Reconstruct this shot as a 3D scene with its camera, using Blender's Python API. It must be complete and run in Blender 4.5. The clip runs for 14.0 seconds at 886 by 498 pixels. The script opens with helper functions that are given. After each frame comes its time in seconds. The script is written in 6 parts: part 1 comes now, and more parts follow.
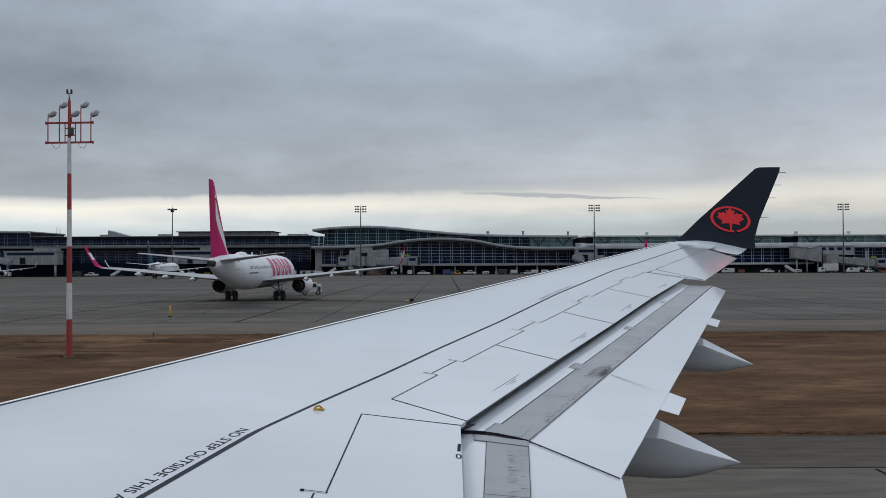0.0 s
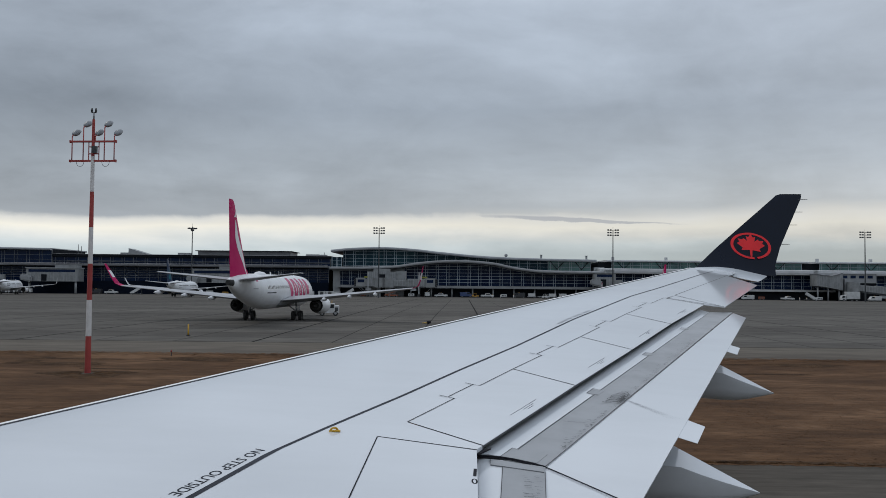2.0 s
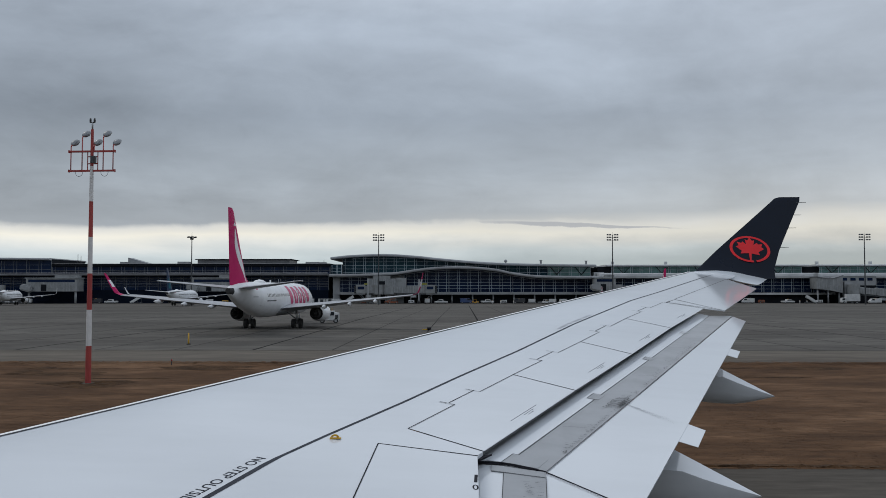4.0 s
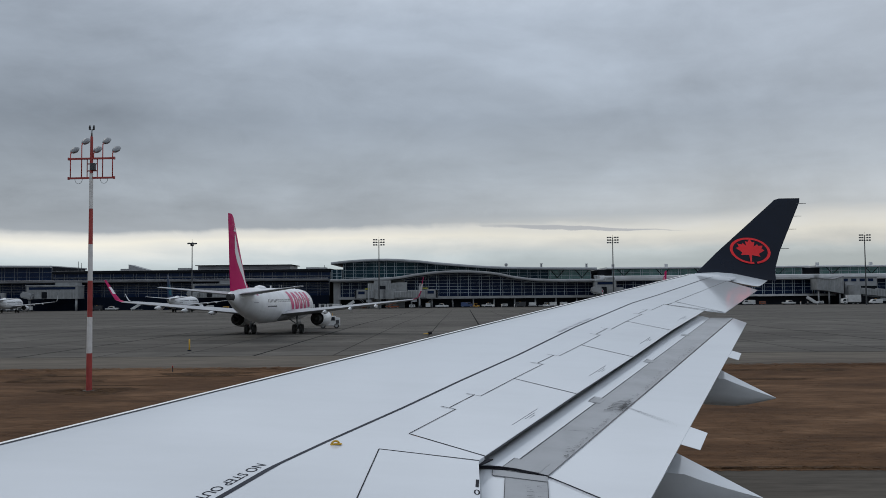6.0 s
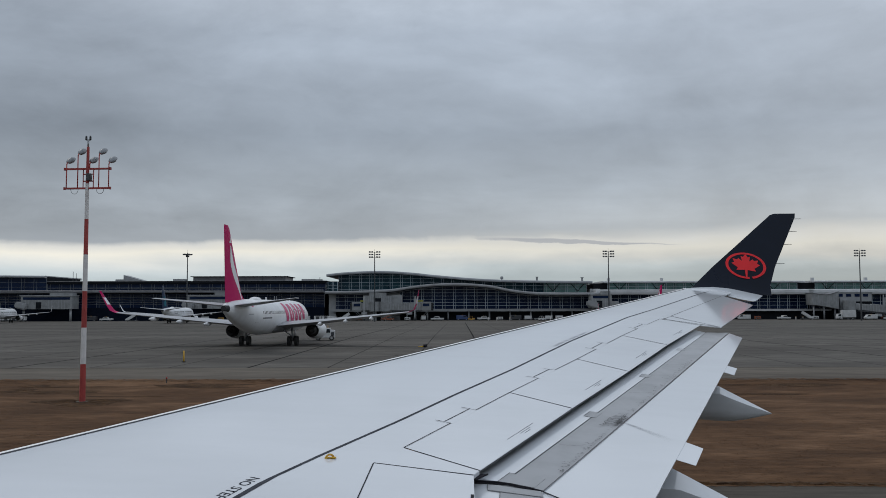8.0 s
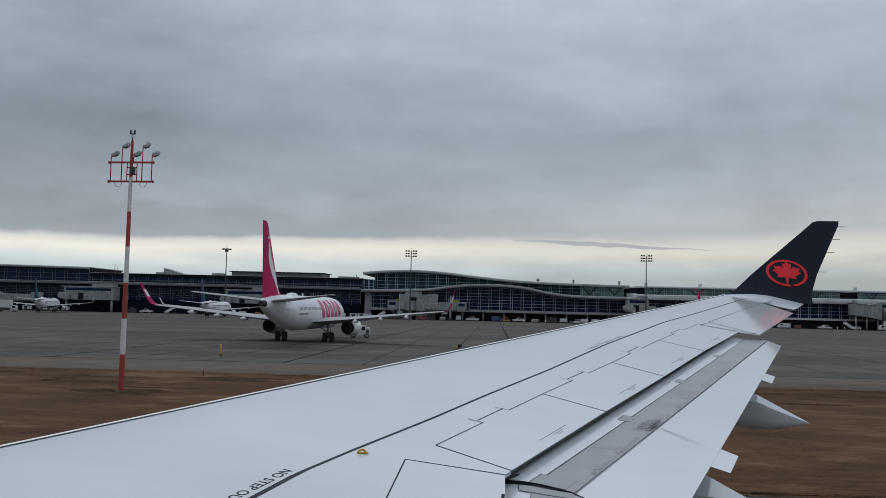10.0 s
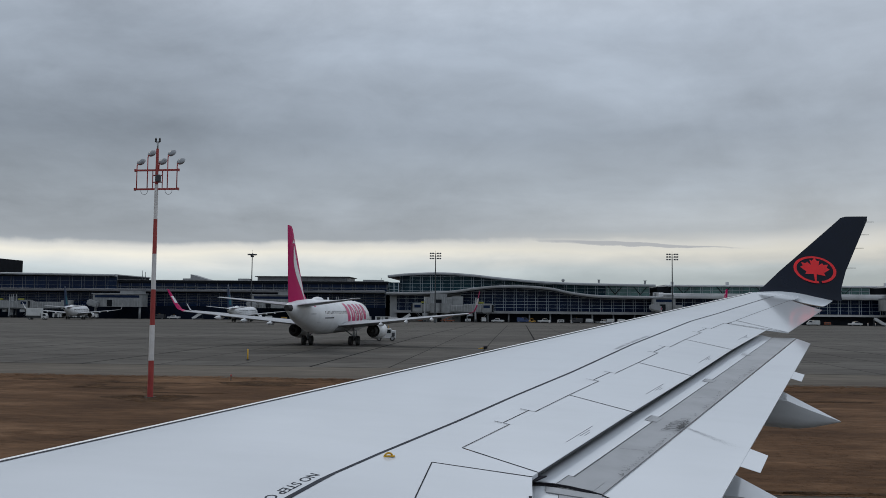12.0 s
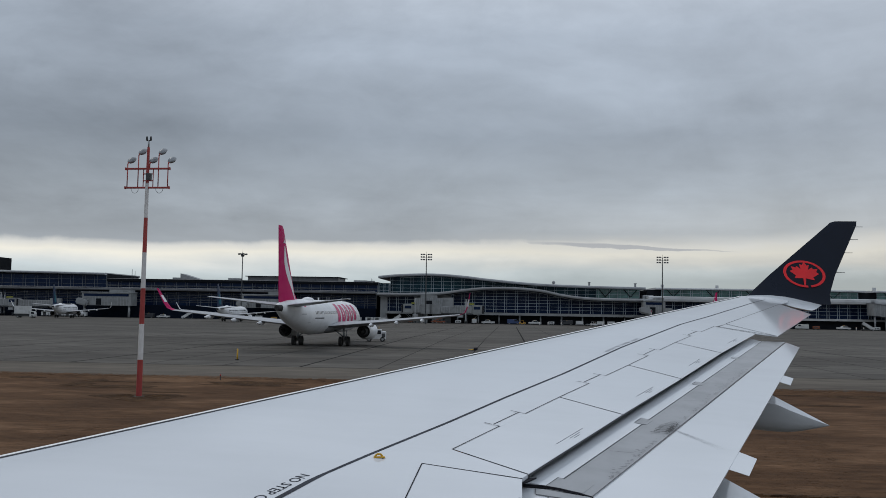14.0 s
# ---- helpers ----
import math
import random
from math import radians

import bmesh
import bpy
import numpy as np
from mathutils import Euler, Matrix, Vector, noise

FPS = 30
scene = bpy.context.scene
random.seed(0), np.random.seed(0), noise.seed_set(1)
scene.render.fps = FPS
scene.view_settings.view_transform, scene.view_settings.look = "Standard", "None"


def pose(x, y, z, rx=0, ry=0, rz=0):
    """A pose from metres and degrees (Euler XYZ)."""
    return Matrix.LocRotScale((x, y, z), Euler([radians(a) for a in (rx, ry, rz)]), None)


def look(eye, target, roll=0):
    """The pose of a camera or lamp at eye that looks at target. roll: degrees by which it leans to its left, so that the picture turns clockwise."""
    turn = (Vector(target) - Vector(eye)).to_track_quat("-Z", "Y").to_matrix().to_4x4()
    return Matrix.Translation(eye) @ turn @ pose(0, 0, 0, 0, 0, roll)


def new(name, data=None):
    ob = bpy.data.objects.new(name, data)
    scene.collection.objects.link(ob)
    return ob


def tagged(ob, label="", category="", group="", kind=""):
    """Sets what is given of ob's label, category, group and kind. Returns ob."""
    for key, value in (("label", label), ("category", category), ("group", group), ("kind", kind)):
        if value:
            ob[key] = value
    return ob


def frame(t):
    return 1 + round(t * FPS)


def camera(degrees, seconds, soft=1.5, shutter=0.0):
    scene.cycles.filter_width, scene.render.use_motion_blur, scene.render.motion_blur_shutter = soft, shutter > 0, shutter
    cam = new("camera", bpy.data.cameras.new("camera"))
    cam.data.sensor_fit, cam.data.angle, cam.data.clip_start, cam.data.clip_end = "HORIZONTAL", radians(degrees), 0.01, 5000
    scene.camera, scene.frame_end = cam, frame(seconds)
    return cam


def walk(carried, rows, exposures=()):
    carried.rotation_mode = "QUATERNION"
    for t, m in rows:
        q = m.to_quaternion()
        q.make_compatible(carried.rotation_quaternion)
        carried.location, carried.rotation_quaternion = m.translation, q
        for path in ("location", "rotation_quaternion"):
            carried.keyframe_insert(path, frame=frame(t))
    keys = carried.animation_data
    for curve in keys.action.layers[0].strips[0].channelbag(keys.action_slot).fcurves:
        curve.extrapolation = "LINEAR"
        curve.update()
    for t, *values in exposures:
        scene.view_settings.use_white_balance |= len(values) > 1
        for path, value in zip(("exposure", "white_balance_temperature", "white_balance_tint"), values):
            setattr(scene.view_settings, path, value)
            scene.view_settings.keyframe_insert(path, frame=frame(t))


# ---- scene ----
# camera: an eye at a cabin window of a large airliner, turned by hand
# rows: t, x, y, z, pitch, roll, yaw
ROWS = (
    (0.0, -0.001, -0.007, 5.695, 0.794, 0.711, -0.559),
    (0.5, -0.005, -0.011, 5.694, 0.756, 0.553, -0.189),
    (1.0, 0.016, -0.014, 5.706, 1.270, 1.209, 0.374),
    (1.5, 0.004, -0.009, 5.709, 1.784, 0.503, 0.532),
    (2.0, -0.007, -0.001, 5.699, 2.244, -0.129, 0.578),
    (4.5, 0.007, -0.021, 5.700, 2.658, 0.805, 0.738),
    (5.0, 0.013, 0.003, 5.707, 2.589, 1.270, 1.040),
    (5.5, 0.008, 0.005, 5.712, 2.552, 1.257, 0.977),
    (6.0, 0.008, 0.001, 5.701, 2.920, 0.922, 0.620),
    (6.5, 0.007, -0.005, 5.695, 3.147, 0.728, 0.191),
    (7.0, -0.000, -0.000, 5.700, 3.457, 0.600, -0.000),
    (7.5, 0.006, 0.003, 5.699, 3.677, 0.684, 0.141),
    (8.0, 0.004, 0.012, 5.707, 3.734, 0.552, 0.328),
    (10.5, 0.008, 0.007, 5.688, 3.736, -0.845, 3.122),
    (11.0, 0.012, -0.002, 5.695, 3.690, -0.488, 3.542),
    (11.5, 0.008, -0.004, 5.691, 3.714, -0.232, 3.988),
    (12.0, 0.015, 0.007, 5.695, 3.860, -0.099, 4.219),
    (12.5, 0.009, 0.008, 5.696, 4.003, -0.135, 4.148),
    (13.0, 0.008, 0.009, 5.692, 4.094, -0.241, 3.997),
    (13.5, 0.010, -0.012, 5.696, 3.977, -0.470, 3.829),
    (14.0, 0.007, 0.004, 5.696, 3.940, -0.540, 3.602),
)
# the airliner sits slightly nose-down on its gear, and the eye with it
PITCH = Matrix.Translation((0, 0, 5.7)) @ pose(0, 0, 0, 0, -0.4, 0) @ Matrix.Translation((0, 0, -5.7))
cam = camera(53.0, 14.0, soft=0.65)
walk(cam, [(t, PITCH @ pose(x, y, z, 90 + p, r, w)) for t, x, y, z, p, r, w in ROWS],
     exposures=((0.0, 0.08), (2.0, 0.03), (5.0, 0.01), (8.0, -0.03), (10.5, -0.05), (14.0, -0.05)))

# ---- light: an overcast sky with a bright break low over the horizon ----
world = bpy.data.worlds.new("overcast")
scene.world = world
world.use_nodes = True


def tree(nt):
    """Short forms for adding and linking nodes."""
    nt.nodes.clear()

    def add(kind, **props):
        n = nt.nodes.new(kind)
        for k, v in props.items():
            if k.startswith("in_"):
                key = k[3:]
                n.inputs[int(key) if key.isdigit() else key.replace("_", " ")].default_value = v
            elif k == "operation":
                n.operation = v
            elif k == "blend_type":
                n.blend_type = v
            elif k == "data_type":
                n.data_type = v
            elif k == "noise_dimensions":
                n.noise_dimensions = v
            elif k == "feature":
                n.feature = v
            elif k == "wave_type":
                n.wave_type = v
            elif k == "bands_direction":
                n.bands_direction = v
        return n

    def ln(a, b):
        nt.links.new(a, b)

    return add, ln


def math_node(add, ln, op, a, b=0.0, c=0.0):
    n = add("ShaderNodeMath", operation=op)
    for i, v in enumerate((a, b, c)):
        if hasattr(v, "links"):
            ln(v, n.inputs[i])
        else:
            n.inputs[i].default_value = v
    return n.outputs[0]


def ramp(add, ln, fac, stops):
    n = add("ShaderNodeValToRGB")
    e = n.color_ramp.elements
    while len(e) < len(stops):
        e.new(0.5)
    for el, (p, col) in zip(e, stops):
        el.position = p
        el.color = (*col, 1) if len(col) == 3 else col
    ln(fac, n.inputs[0])
    return n.outputs[0]


def build_sky():
    add, ln = tree(world.node_tree)
    M = lambda op, a, b=0.0, c=0.0: math_node(add, ln, op, a, b, c)
    tc = add("ShaderNodeTexCoord")
    sep = add("ShaderNodeSeparateXYZ")
    ln(tc.outputs["Generated"], sep.inputs[0])
    X, Y, Z = sep.outputs
    up = M("MAXIMUM", Z, 0.0)
    # cloud deck seen in perspective: direction projected to a level sheet
    den = M("ADD", up, 0.05)
    comb = add("ShaderNodeCombineXYZ")
    ln(M("DIVIDE", X, den), comb.inputs[0])
    ln(M("MULTIPLY", M("DIVIDE", Y, den), 1.0), comb.inputs[1])
    big = add("ShaderNodeTexNoise", in_Scale=0.42, in_Detail=6.0, in_Roughness=0.55, in_Distortion=0.2)
    ln(comb.outputs[0], big.inputs["Vector"])
    # flat streaks along the horizon
    mp = add("ShaderNodeMapping")
    mp.inputs["Scale"].default_value = (3.2, 3.2, 15.0)
    mp.inputs["Location"].default_value = (0.3, 0.1, 0.8)
    ln(tc.outputs["Generated"], mp.inputs[0])
    streak = add("ShaderNodeTexNoise", in_Scale=1.15, in_Detail=3.0, in_Roughness=0.48, in_Distortion=0.3)
    ln(mp.outputs[0], streak.inputs["Vector"])
    mp3 = add("ShaderNodeMapping")
    mp3.inputs["Scale"].default_value = (5.0, 5.0, 12.0)
    ln(tc.outputs["Generated"], mp3.inputs[0])
    fine = add("ShaderNodeTexNoise", in_Scale=2.2, in_Detail=7.0, in_Roughness=0.62, in_Distortion=0.6)
    ln(mp3.outputs[0], fine.inputs["Vector"])
    # soft billows of the near deck
    mp2 = add("ShaderNodeMapping")
    mp2.inputs["Scale"].default_value = (2.8, 2.8, 5.2)
    mp2.inputs["Location"].default_value = (0.55, 0.2, 0.1)
    ln(tc.outputs["Generated"], mp2.inputs[0])
    puff = add("ShaderNodeTexNoise", in_Scale=1.5, in_Detail=7.0, in_Roughness=0.55, in_Distortion=0.45)
    ln(mp2.outputs[0], puff.inputs["Vector"])
    # height with a ragged lower edge of the deck
    rag = M("ADD", M("MULTIPLY", M("SUBTRACT", streak.outputs[0], 0.5), 0.024), M("MULTIPLY", M("SUBTRACT", puff.outputs[0], 0.5), 0.016))
    rag = M("ADD", rag, M("MULTIPLY", M("SUBTRACT", fine.outputs[0], 0.5), 0.014))
    # the deck hangs lower and ends more sharply towards -x, and thins out towards +x
    side = M("MINIMUM", M("MAXIMUM", M("MULTIPLY_ADD", X, -3.0, -0.05), 0.0), 1.0)
    thin = M("MINIMUM", M("MAXIMUM", M("MULTIPLY_ADD", X, 2.6, 0.30), 0.0), 1.0)
    h = M("ADD", M("ADD", up, rag), M("MULTIPLY", side, 0.007))
    soft = add("ShaderNodeMix", data_type="RGBA")
    ln(thin, soft.inputs[0])
    ln(ramp(add, ln, M("MULTIPLY", h, 2.5), SKY_STOPS), soft.inputs[6])
    ln(ramp(add, ln, M("MULTIPLY", h, 2.5), THIN_STOPS), soft.inputs[7])
    base = soft.outputs[2]
    amount = M("ADD", M("MULTIPLY", M("SUBTRACT", big.outputs[0], 0.5), 0.55),
               M("MULTIPLY", M("SUBTRACT", streak.outputs[0], 0.5), 0.30))
    amount = M("ADD", amount, M("MULTIPLY", M("SUBTRACT", puff.outputs[0], 0.5), 0.72))
    amount = M("ADD", amount, M("MULTIPLY", M("SUBTRACT", fine.outputs[0], 0.5), 0.24))
    gate = M("MAXIMUM", 0.0, M("MINIMUM", M("MULTIPLY", M("MAXIMUM", M("SUBTRACT", h, 0.055), 0.0), 25.0), 1.0))
    gain = M("ADD", 1.0, M("MULTIPLY", amount, M("MAXIMUM", gate, 0.5)))
    gain = M("MAXIMUM", M("ADD", gain, M("MULTIPLY", X, M("SUBTRACT", M("MULTIPLY", gate, 0.70), 0.42))), 0.5)
    # heavier belly of the deck towards -x
    belly = M("DIVIDE", M("SUBTRACT", h, 0.096), 0.020)
    belly = M("MAXIMUM", M("SUBTRACT", 1.0, M("MULTIPLY", belly, belly)), 0.0)
    gain = M("MULTIPLY", gain, M("SUBTRACT", 1.0, M("MULTIPLY", M("MULTIPLY", belly, side), 0.06)))
    mul = add("ShaderNodeVectorMath", operation="SCALE")
    ln(base, mul.inputs[0])
    ln(gain, mul.inputs["Scale"])
    # thin long cloud inside the bright break
    dx = M("DIVIDE", M("SUBTRACT", X, 0.135), 0.115)
    wob = M("ADD", M("MULTIPLY", M("SUBTRACT", streak.outputs[0], 0.5), 0.014), M("MULTIPLY", M("SUBTRACT", fine.outputs[0], 0.5), 0.009))
    dz = M("DIVIDE", M("ADD", M("SUBTRACT", Z, M("SUBTRACT", 0.0728, M("MULTIPLY", dx, 0.0042))), wob), M("SUBTRACT", 0.0025, M("MULTIPLY", dx, 0.0013)))
    shape = M("SUBTRACT", 1.0, M("ADD", M("MULTIPLY", dx, dx), M("MULTIPLY", dz, dz)))
    front = M("MULTIPLY", M("GREATER_THAN", Y, 0.0), M("MINIMUM", M("MAXIMUM", M("MULTIPLY", M("ADD", shape, M("MULTIPLY", M("SUBTRACT", fine.outputs[0], 0.5), 1.5)), 1.8), 0.0), 1.0))
    veil = add("ShaderNodeMix", data_type="RGBA")
    ln(M("MULTIPLY", front, 0.8), veil.inputs[0])
    ln(mul.outputs[0], veil.inputs[6])
    veil.inputs[7].default_value = (0.38, 0.40, 0.44, 1)
    sky = add("ShaderNodeTexSky")
    sky.sky_type = "NISHITA"
    sky.sun_disc = False
    sky.sun_elevation = radians(28)
    sky.sun_rotation = radians(35)
    bg1 = add("ShaderNodeBackground", in_Strength=1.0)
    ln(veil.outputs[2], bg1.inputs[0])
    bg2 = add("ShaderNodeBackground", in_Strength=0.05)
    ln(sky.outputs[0], bg2.inputs[0])
    mix = add("ShaderNodeMixShader", in_0=0.06)
    ln(bg1.outputs[0], mix.inputs[1])
    ln(bg2.outputs[0], mix.inputs[2])
    out = add("ShaderNodeOutputWorld")
    ln(mix.outputs[0], out.inputs[0])


# sine of height times 2.5 -> colour of the deck
SKY_STOPS = [
    (0.0, (0.42, 0.48, 0.49)), (0.085, (0.45, 0.52, 0.55)), (0.112, (0.55, 0.615, 0.64)),
    (0.138, (0.68, 0.70, 0.685)), (0.163, (0.83, 0.805, 0.72)), (0.185, (0.69, 0.69, 0.665)), (0.200, (0.374, 0.408, 0.446)),
    (0.33, (0.398, 0.447, 0.503)), (0.48, (0.322, 0.371, 0.435)), (0.75, (0.396, 0.455, 0.537)),
    (1.0, (0.62, 0.69, 0.79)),
]
THIN_STOPS = SKY_STOPS[:3] + [
    (0.136, (0.68, 0.69, 0.665)), (0.165, (0.74, 0.73, 0.67)), (0.192, (0.65, 0.655, 0.635)), (0.220, (0.452, 0.486, 0.515)), (0.33, (0.398, 0.447, 0.503)), (0.48, (0.322, 0.371, 0.435)), (0.75, (0.396, 0.455, 0.537)),
    (1.0, (0.62, 0.69, 0.79)),
]
build_sky()
sun = new("sun", bpy.data.lights.new("sun", "SUN"))
sun.data.energy, sun.data.angle, sun.data.color = 0.7, radians(25), (1.0, 0.97, 0.92)
sun.matrix_world = look((-60, 80, 90), (0, 40, 0))
scene.view_settings.exposure = 0.0

# ---- materials ----
def material(name, colour, rough=0.5, metal=0.0, scale=3.0, amount=0.12, fine=40.0, bump=0.0, stretch=(1, 1, 1), dark=None,
             spec=0.5, coat=0.0, island=0.0, rvar=0.2):
    """Paint, metal or stone with large stains and fine grain; dark is the colour of the stains."""
    m = bpy.data.materials.new(name)
    m.use_nodes = True
    add, ln = tree(m.node_tree)
    M = lambda op, a, b=0.0, c=0.0: math_node(add, ln, op, a, b, c)
    tc = add("ShaderNodeTexCoord")
    geo = add("ShaderNodeNewGeometry")
    mp = add("ShaderNodeMapping")
    mp.inputs["Scale"].default_value = stretch
    ln(geo.outputs["Position"], mp.inputs[0])
    n1 = add("ShaderNodeTexNoise", in_Scale=scale, in_Detail=5.0, in_Roughness=0.6)
    n2 = add("ShaderNodeTexNoise", in_Scale=fine, in_Detail=3.0, in_Roughness=0.6)
    ln(mp.outputs[0], n1.inputs["Vector"])
    ln(mp.outputs[0], n2.inputs["Vector"])
    mix = add("ShaderNodeMix", data_type="RGBA")
    dk = dark or tuple(c * 0.6 for c in colour)
    mix.inputs[6].default_value = (*colour, 1)
    mix.inputs[7].default_value = (*dk, 1)
    f = M("MULTIPLY", M("MAXIMUM", M("SUBTRACT", n1.outputs[0], 0.42), 0.0), 4.0 * amount / 0.4)
    f = M("ADD", f, M("MULTIPLY", M("SUBTRACT", n2.outputs[0], 0.5), amount))
    if island:
        oi = add("ShaderNodeObjectInfo")
        f = M("ADD", f, M("MULTIPLY", oi.outputs["Random"], island))
    f = M("MINIMUM", M("MAXIMUM", f, 0.0), 1.0)
    ln(f, mix.inputs[0])
    b = add("ShaderNodeBsdfPrincipled")
    ln(mix.outputs[2], b.inputs["Base Color"])
    b.inputs["Metallic"].default_value = metal
    b.inputs["Specular IOR Level"].default_value = spec
    b.inputs["Coat Weight"].default_value = coat
    r = M("ADD", rough, M("MULTIPLY", M("SUBTRACT", n1.outputs[0], 0.5), rvar))
    ln(r, b.inputs["Roughness"])
    if bump:
        bp = add("ShaderNodeBump", in_Strength=bump, in_Distance=0.02)
        ln(n2.outputs[0], bp.inputs["Height"])
        ln(bp.outputs[0], b.inputs["Normal"])
    o = add("ShaderNodeOutputMaterial")
    ln(b.outputs[0], o.inputs[0])
    return m


WHITE = material("aircraft_white_paint", (0.612, 0.638, 0.668), 0.085, scale=0.7, amount=0.06, fine=9, stretch=(0.35, 1, 1), rvar=0.06)
TIPWHITE = material("aileron_white_paint", (0.612, 0.638, 0.668), 0.10, scale=0.7, amount=0.06, fine=9, stretch=(0.35, 1, 1), rvar=0.06)
# grey underside paint, darkened to include the shade on the fairing flanks
UNDERWING = material("underwing_grey_shaded_paint", (0.455, 0.465, 0.475), 0.22, scale=1.2, amount=0.14, fine=12, stretch=(0.4, 1, 1), rvar=0.1)
GREY = material("grey_panel_paint", (0.31, 0.32, 0.335), 0.42, scale=2.0, amount=0.12, fine=30, stretch=(1, 1, 1))
# non-metal white that stands in for the sky reflected in the metal edge
EDGE = material("edge_sheen_white", (0.88, 0.88, 0.87), 0.30, 0.0, amount=0.05, rvar=0.05)
STENCIL = material("grey_stencil_paint", (0.20, 0.21, 0.235), 0.5, amount=0.3)


def film_material():
    """Thin translucent dirt whose cover is stored on the mesh."""
    m = bpy.data.materials.new("thin_oil_film")
    m.use_nodes = True
    add, ln = tree(m.node_tree)
    at = add("ShaderNodeAttribute")
    at.attribute_name = "fade"
    geo = add("ShaderNodeNewGeometry")
    n = add("ShaderNodeTexNoise", in_Scale=14.0, in_Detail=4.0)
    ln(geo.outputs["Position"], n.inputs["Vector"])
    cover = math_node(add, ln, "MULTIPLY", at.outputs["Fac"], math_node(add, ln, "MULTIPLY", n.outputs[0], 0.9))
    clear = add("ShaderNodeBsdfTransparent")
    dirt = add("ShaderNodeBsdfPrincipled", in_Roughness=0.45)
    dirt.inputs["Base Color"].default_value = (0.16, 0.165, 0.175, 1)
    mix = add("ShaderNodeMixShader")
    ln(cover, mix.inputs[0])
    ln(clear.outputs[0], mix.inputs[1])
    ln(dirt.outputs[0], mix.inputs[2])
    o = add("ShaderNodeOutputMaterial")
    ln(mix.outputs[0], o.inputs[0])
    return m


FILM = film_material()
SCUFF = material("oily_black_scuff", (0.03, 0.03, 0.031), 0.5, amount=0.3)
SEAL = material("black_rubber_seal", (0.022, 0.022, 0.028), 0.7, amount=0.3, spec=0.1)
# dark grey that holds the shade of the gaps and slot under the spoilers
BAY = material("bay_shade_grey", (0.10, 0.10, 0.105), 0.6, amount=0.3)
LINE = material("walkway_line_paint", (0.026, 0.030, 0.042), 0.6, amount=0.25, fine=25, spec=0.15)
NAVY = material("navy_gloss_paint", (0.0045, 0.0085, 0.019), 0.30, amount=0.2, scale=0.8, spec=0.14)
RED = material("red_emblem_paint", (0.74, 0.024, 0.03), 0.35, amount=0.1, spec=0.2)
YELLOW = material("yellow_paint", (0.62, 0.36, 0.03), 0.45, amount=0.2)
MASTRED = material("mast_red_paint", (0.33, 0.04, 0.035), 0.55, amount=0.25, scale=1.5)
MASTWHITE = material("mast_white_paint", (0.62, 0.61, 0.60), 0.55, amount=0.2, scale=1.5)
STEEL = material("galvanised_steel", (0.34, 0.35, 0.36), 0.45, 0.6, amount=0.2)
DARKSTEEL = material("dark_steel", (0.06, 0.065, 0.07), 0.5, 0.3, amount=0.3)
LENS = material("frosted_lens", (0.50, 0.52, 0.54), 0.3, amount=0.1)
LAMPGREY = material("lamp_housing_grey", (0.20, 0.215, 0.23), 0.4, amount=0.1)
GLASSDARK = material("dark_blue_curtain_glass", (0.004, 0.011, 0.036), 0.12, amount=0.25, scale=0.12, fine=0.4, dark=(0.008, 0.022, 0.060), island=0.3, spec=0.07)
GLASSUP = material("blue_green_hall_glass", (0.005, 0.017, 0.034), 0.10, amount=0.35, scale=0.10, fine=0.4, dark=(0.016, 0.052, 0.066), island=0.5, spec=0.05)
# opaque teal, lightened to stand in for the sky seen through the panes
GLASSTEAL = material("teal_skylit_glass", (0.15, 0.30, 0.29), 0.15, amount=0.2, scale=0.1, fine=0.4, dark=(0.04, 0.10, 0.10), island=0.5, spec=0.4)
MULLION = material("mullion_aluminium", (0.46, 0.54, 0.60), 0.45, 0.2, amount=0.15)
MULLIONDARK = material("dark_mullion", (0.15, 0.165, 0.185), 0.5, 0.2, amount=0.15)
CLADDING = material("pale_grey_cladding", (0.50, 0.51, 0.52), 0.5, 0.1, amount=0.2, scale=0.25)
CLADMID = material("mid_grey_cladding", (0.27, 0.28, 0.29), 0.5, 0.1, amount=0.2, scale=0.25)
EAVE = material("eave_grey_cladding", (0.145, 0.15, 0.16), 0.5, 0.1, amount=0.25, scale=0.25)
BRIDGE = material("weathered_bridge_cladding", (0.25, 0.26, 0.265), 0.5, 0.1, amount=0.3, scale=0.4)
# charcoal cladding; near black also to hold the shade of the service level
DARKCLAD = material("charcoal_cladding_and_shade", (0.014, 0.016, 0.020), 0.8, amount=0.25, scale=0.3, spec=0.05)
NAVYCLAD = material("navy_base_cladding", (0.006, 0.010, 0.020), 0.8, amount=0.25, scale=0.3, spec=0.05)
ROOFGREY = material("standing_seam_roof", (0.34, 0.355, 0.37), 0.45, 0.2, amount=0.2, scale=0.2)


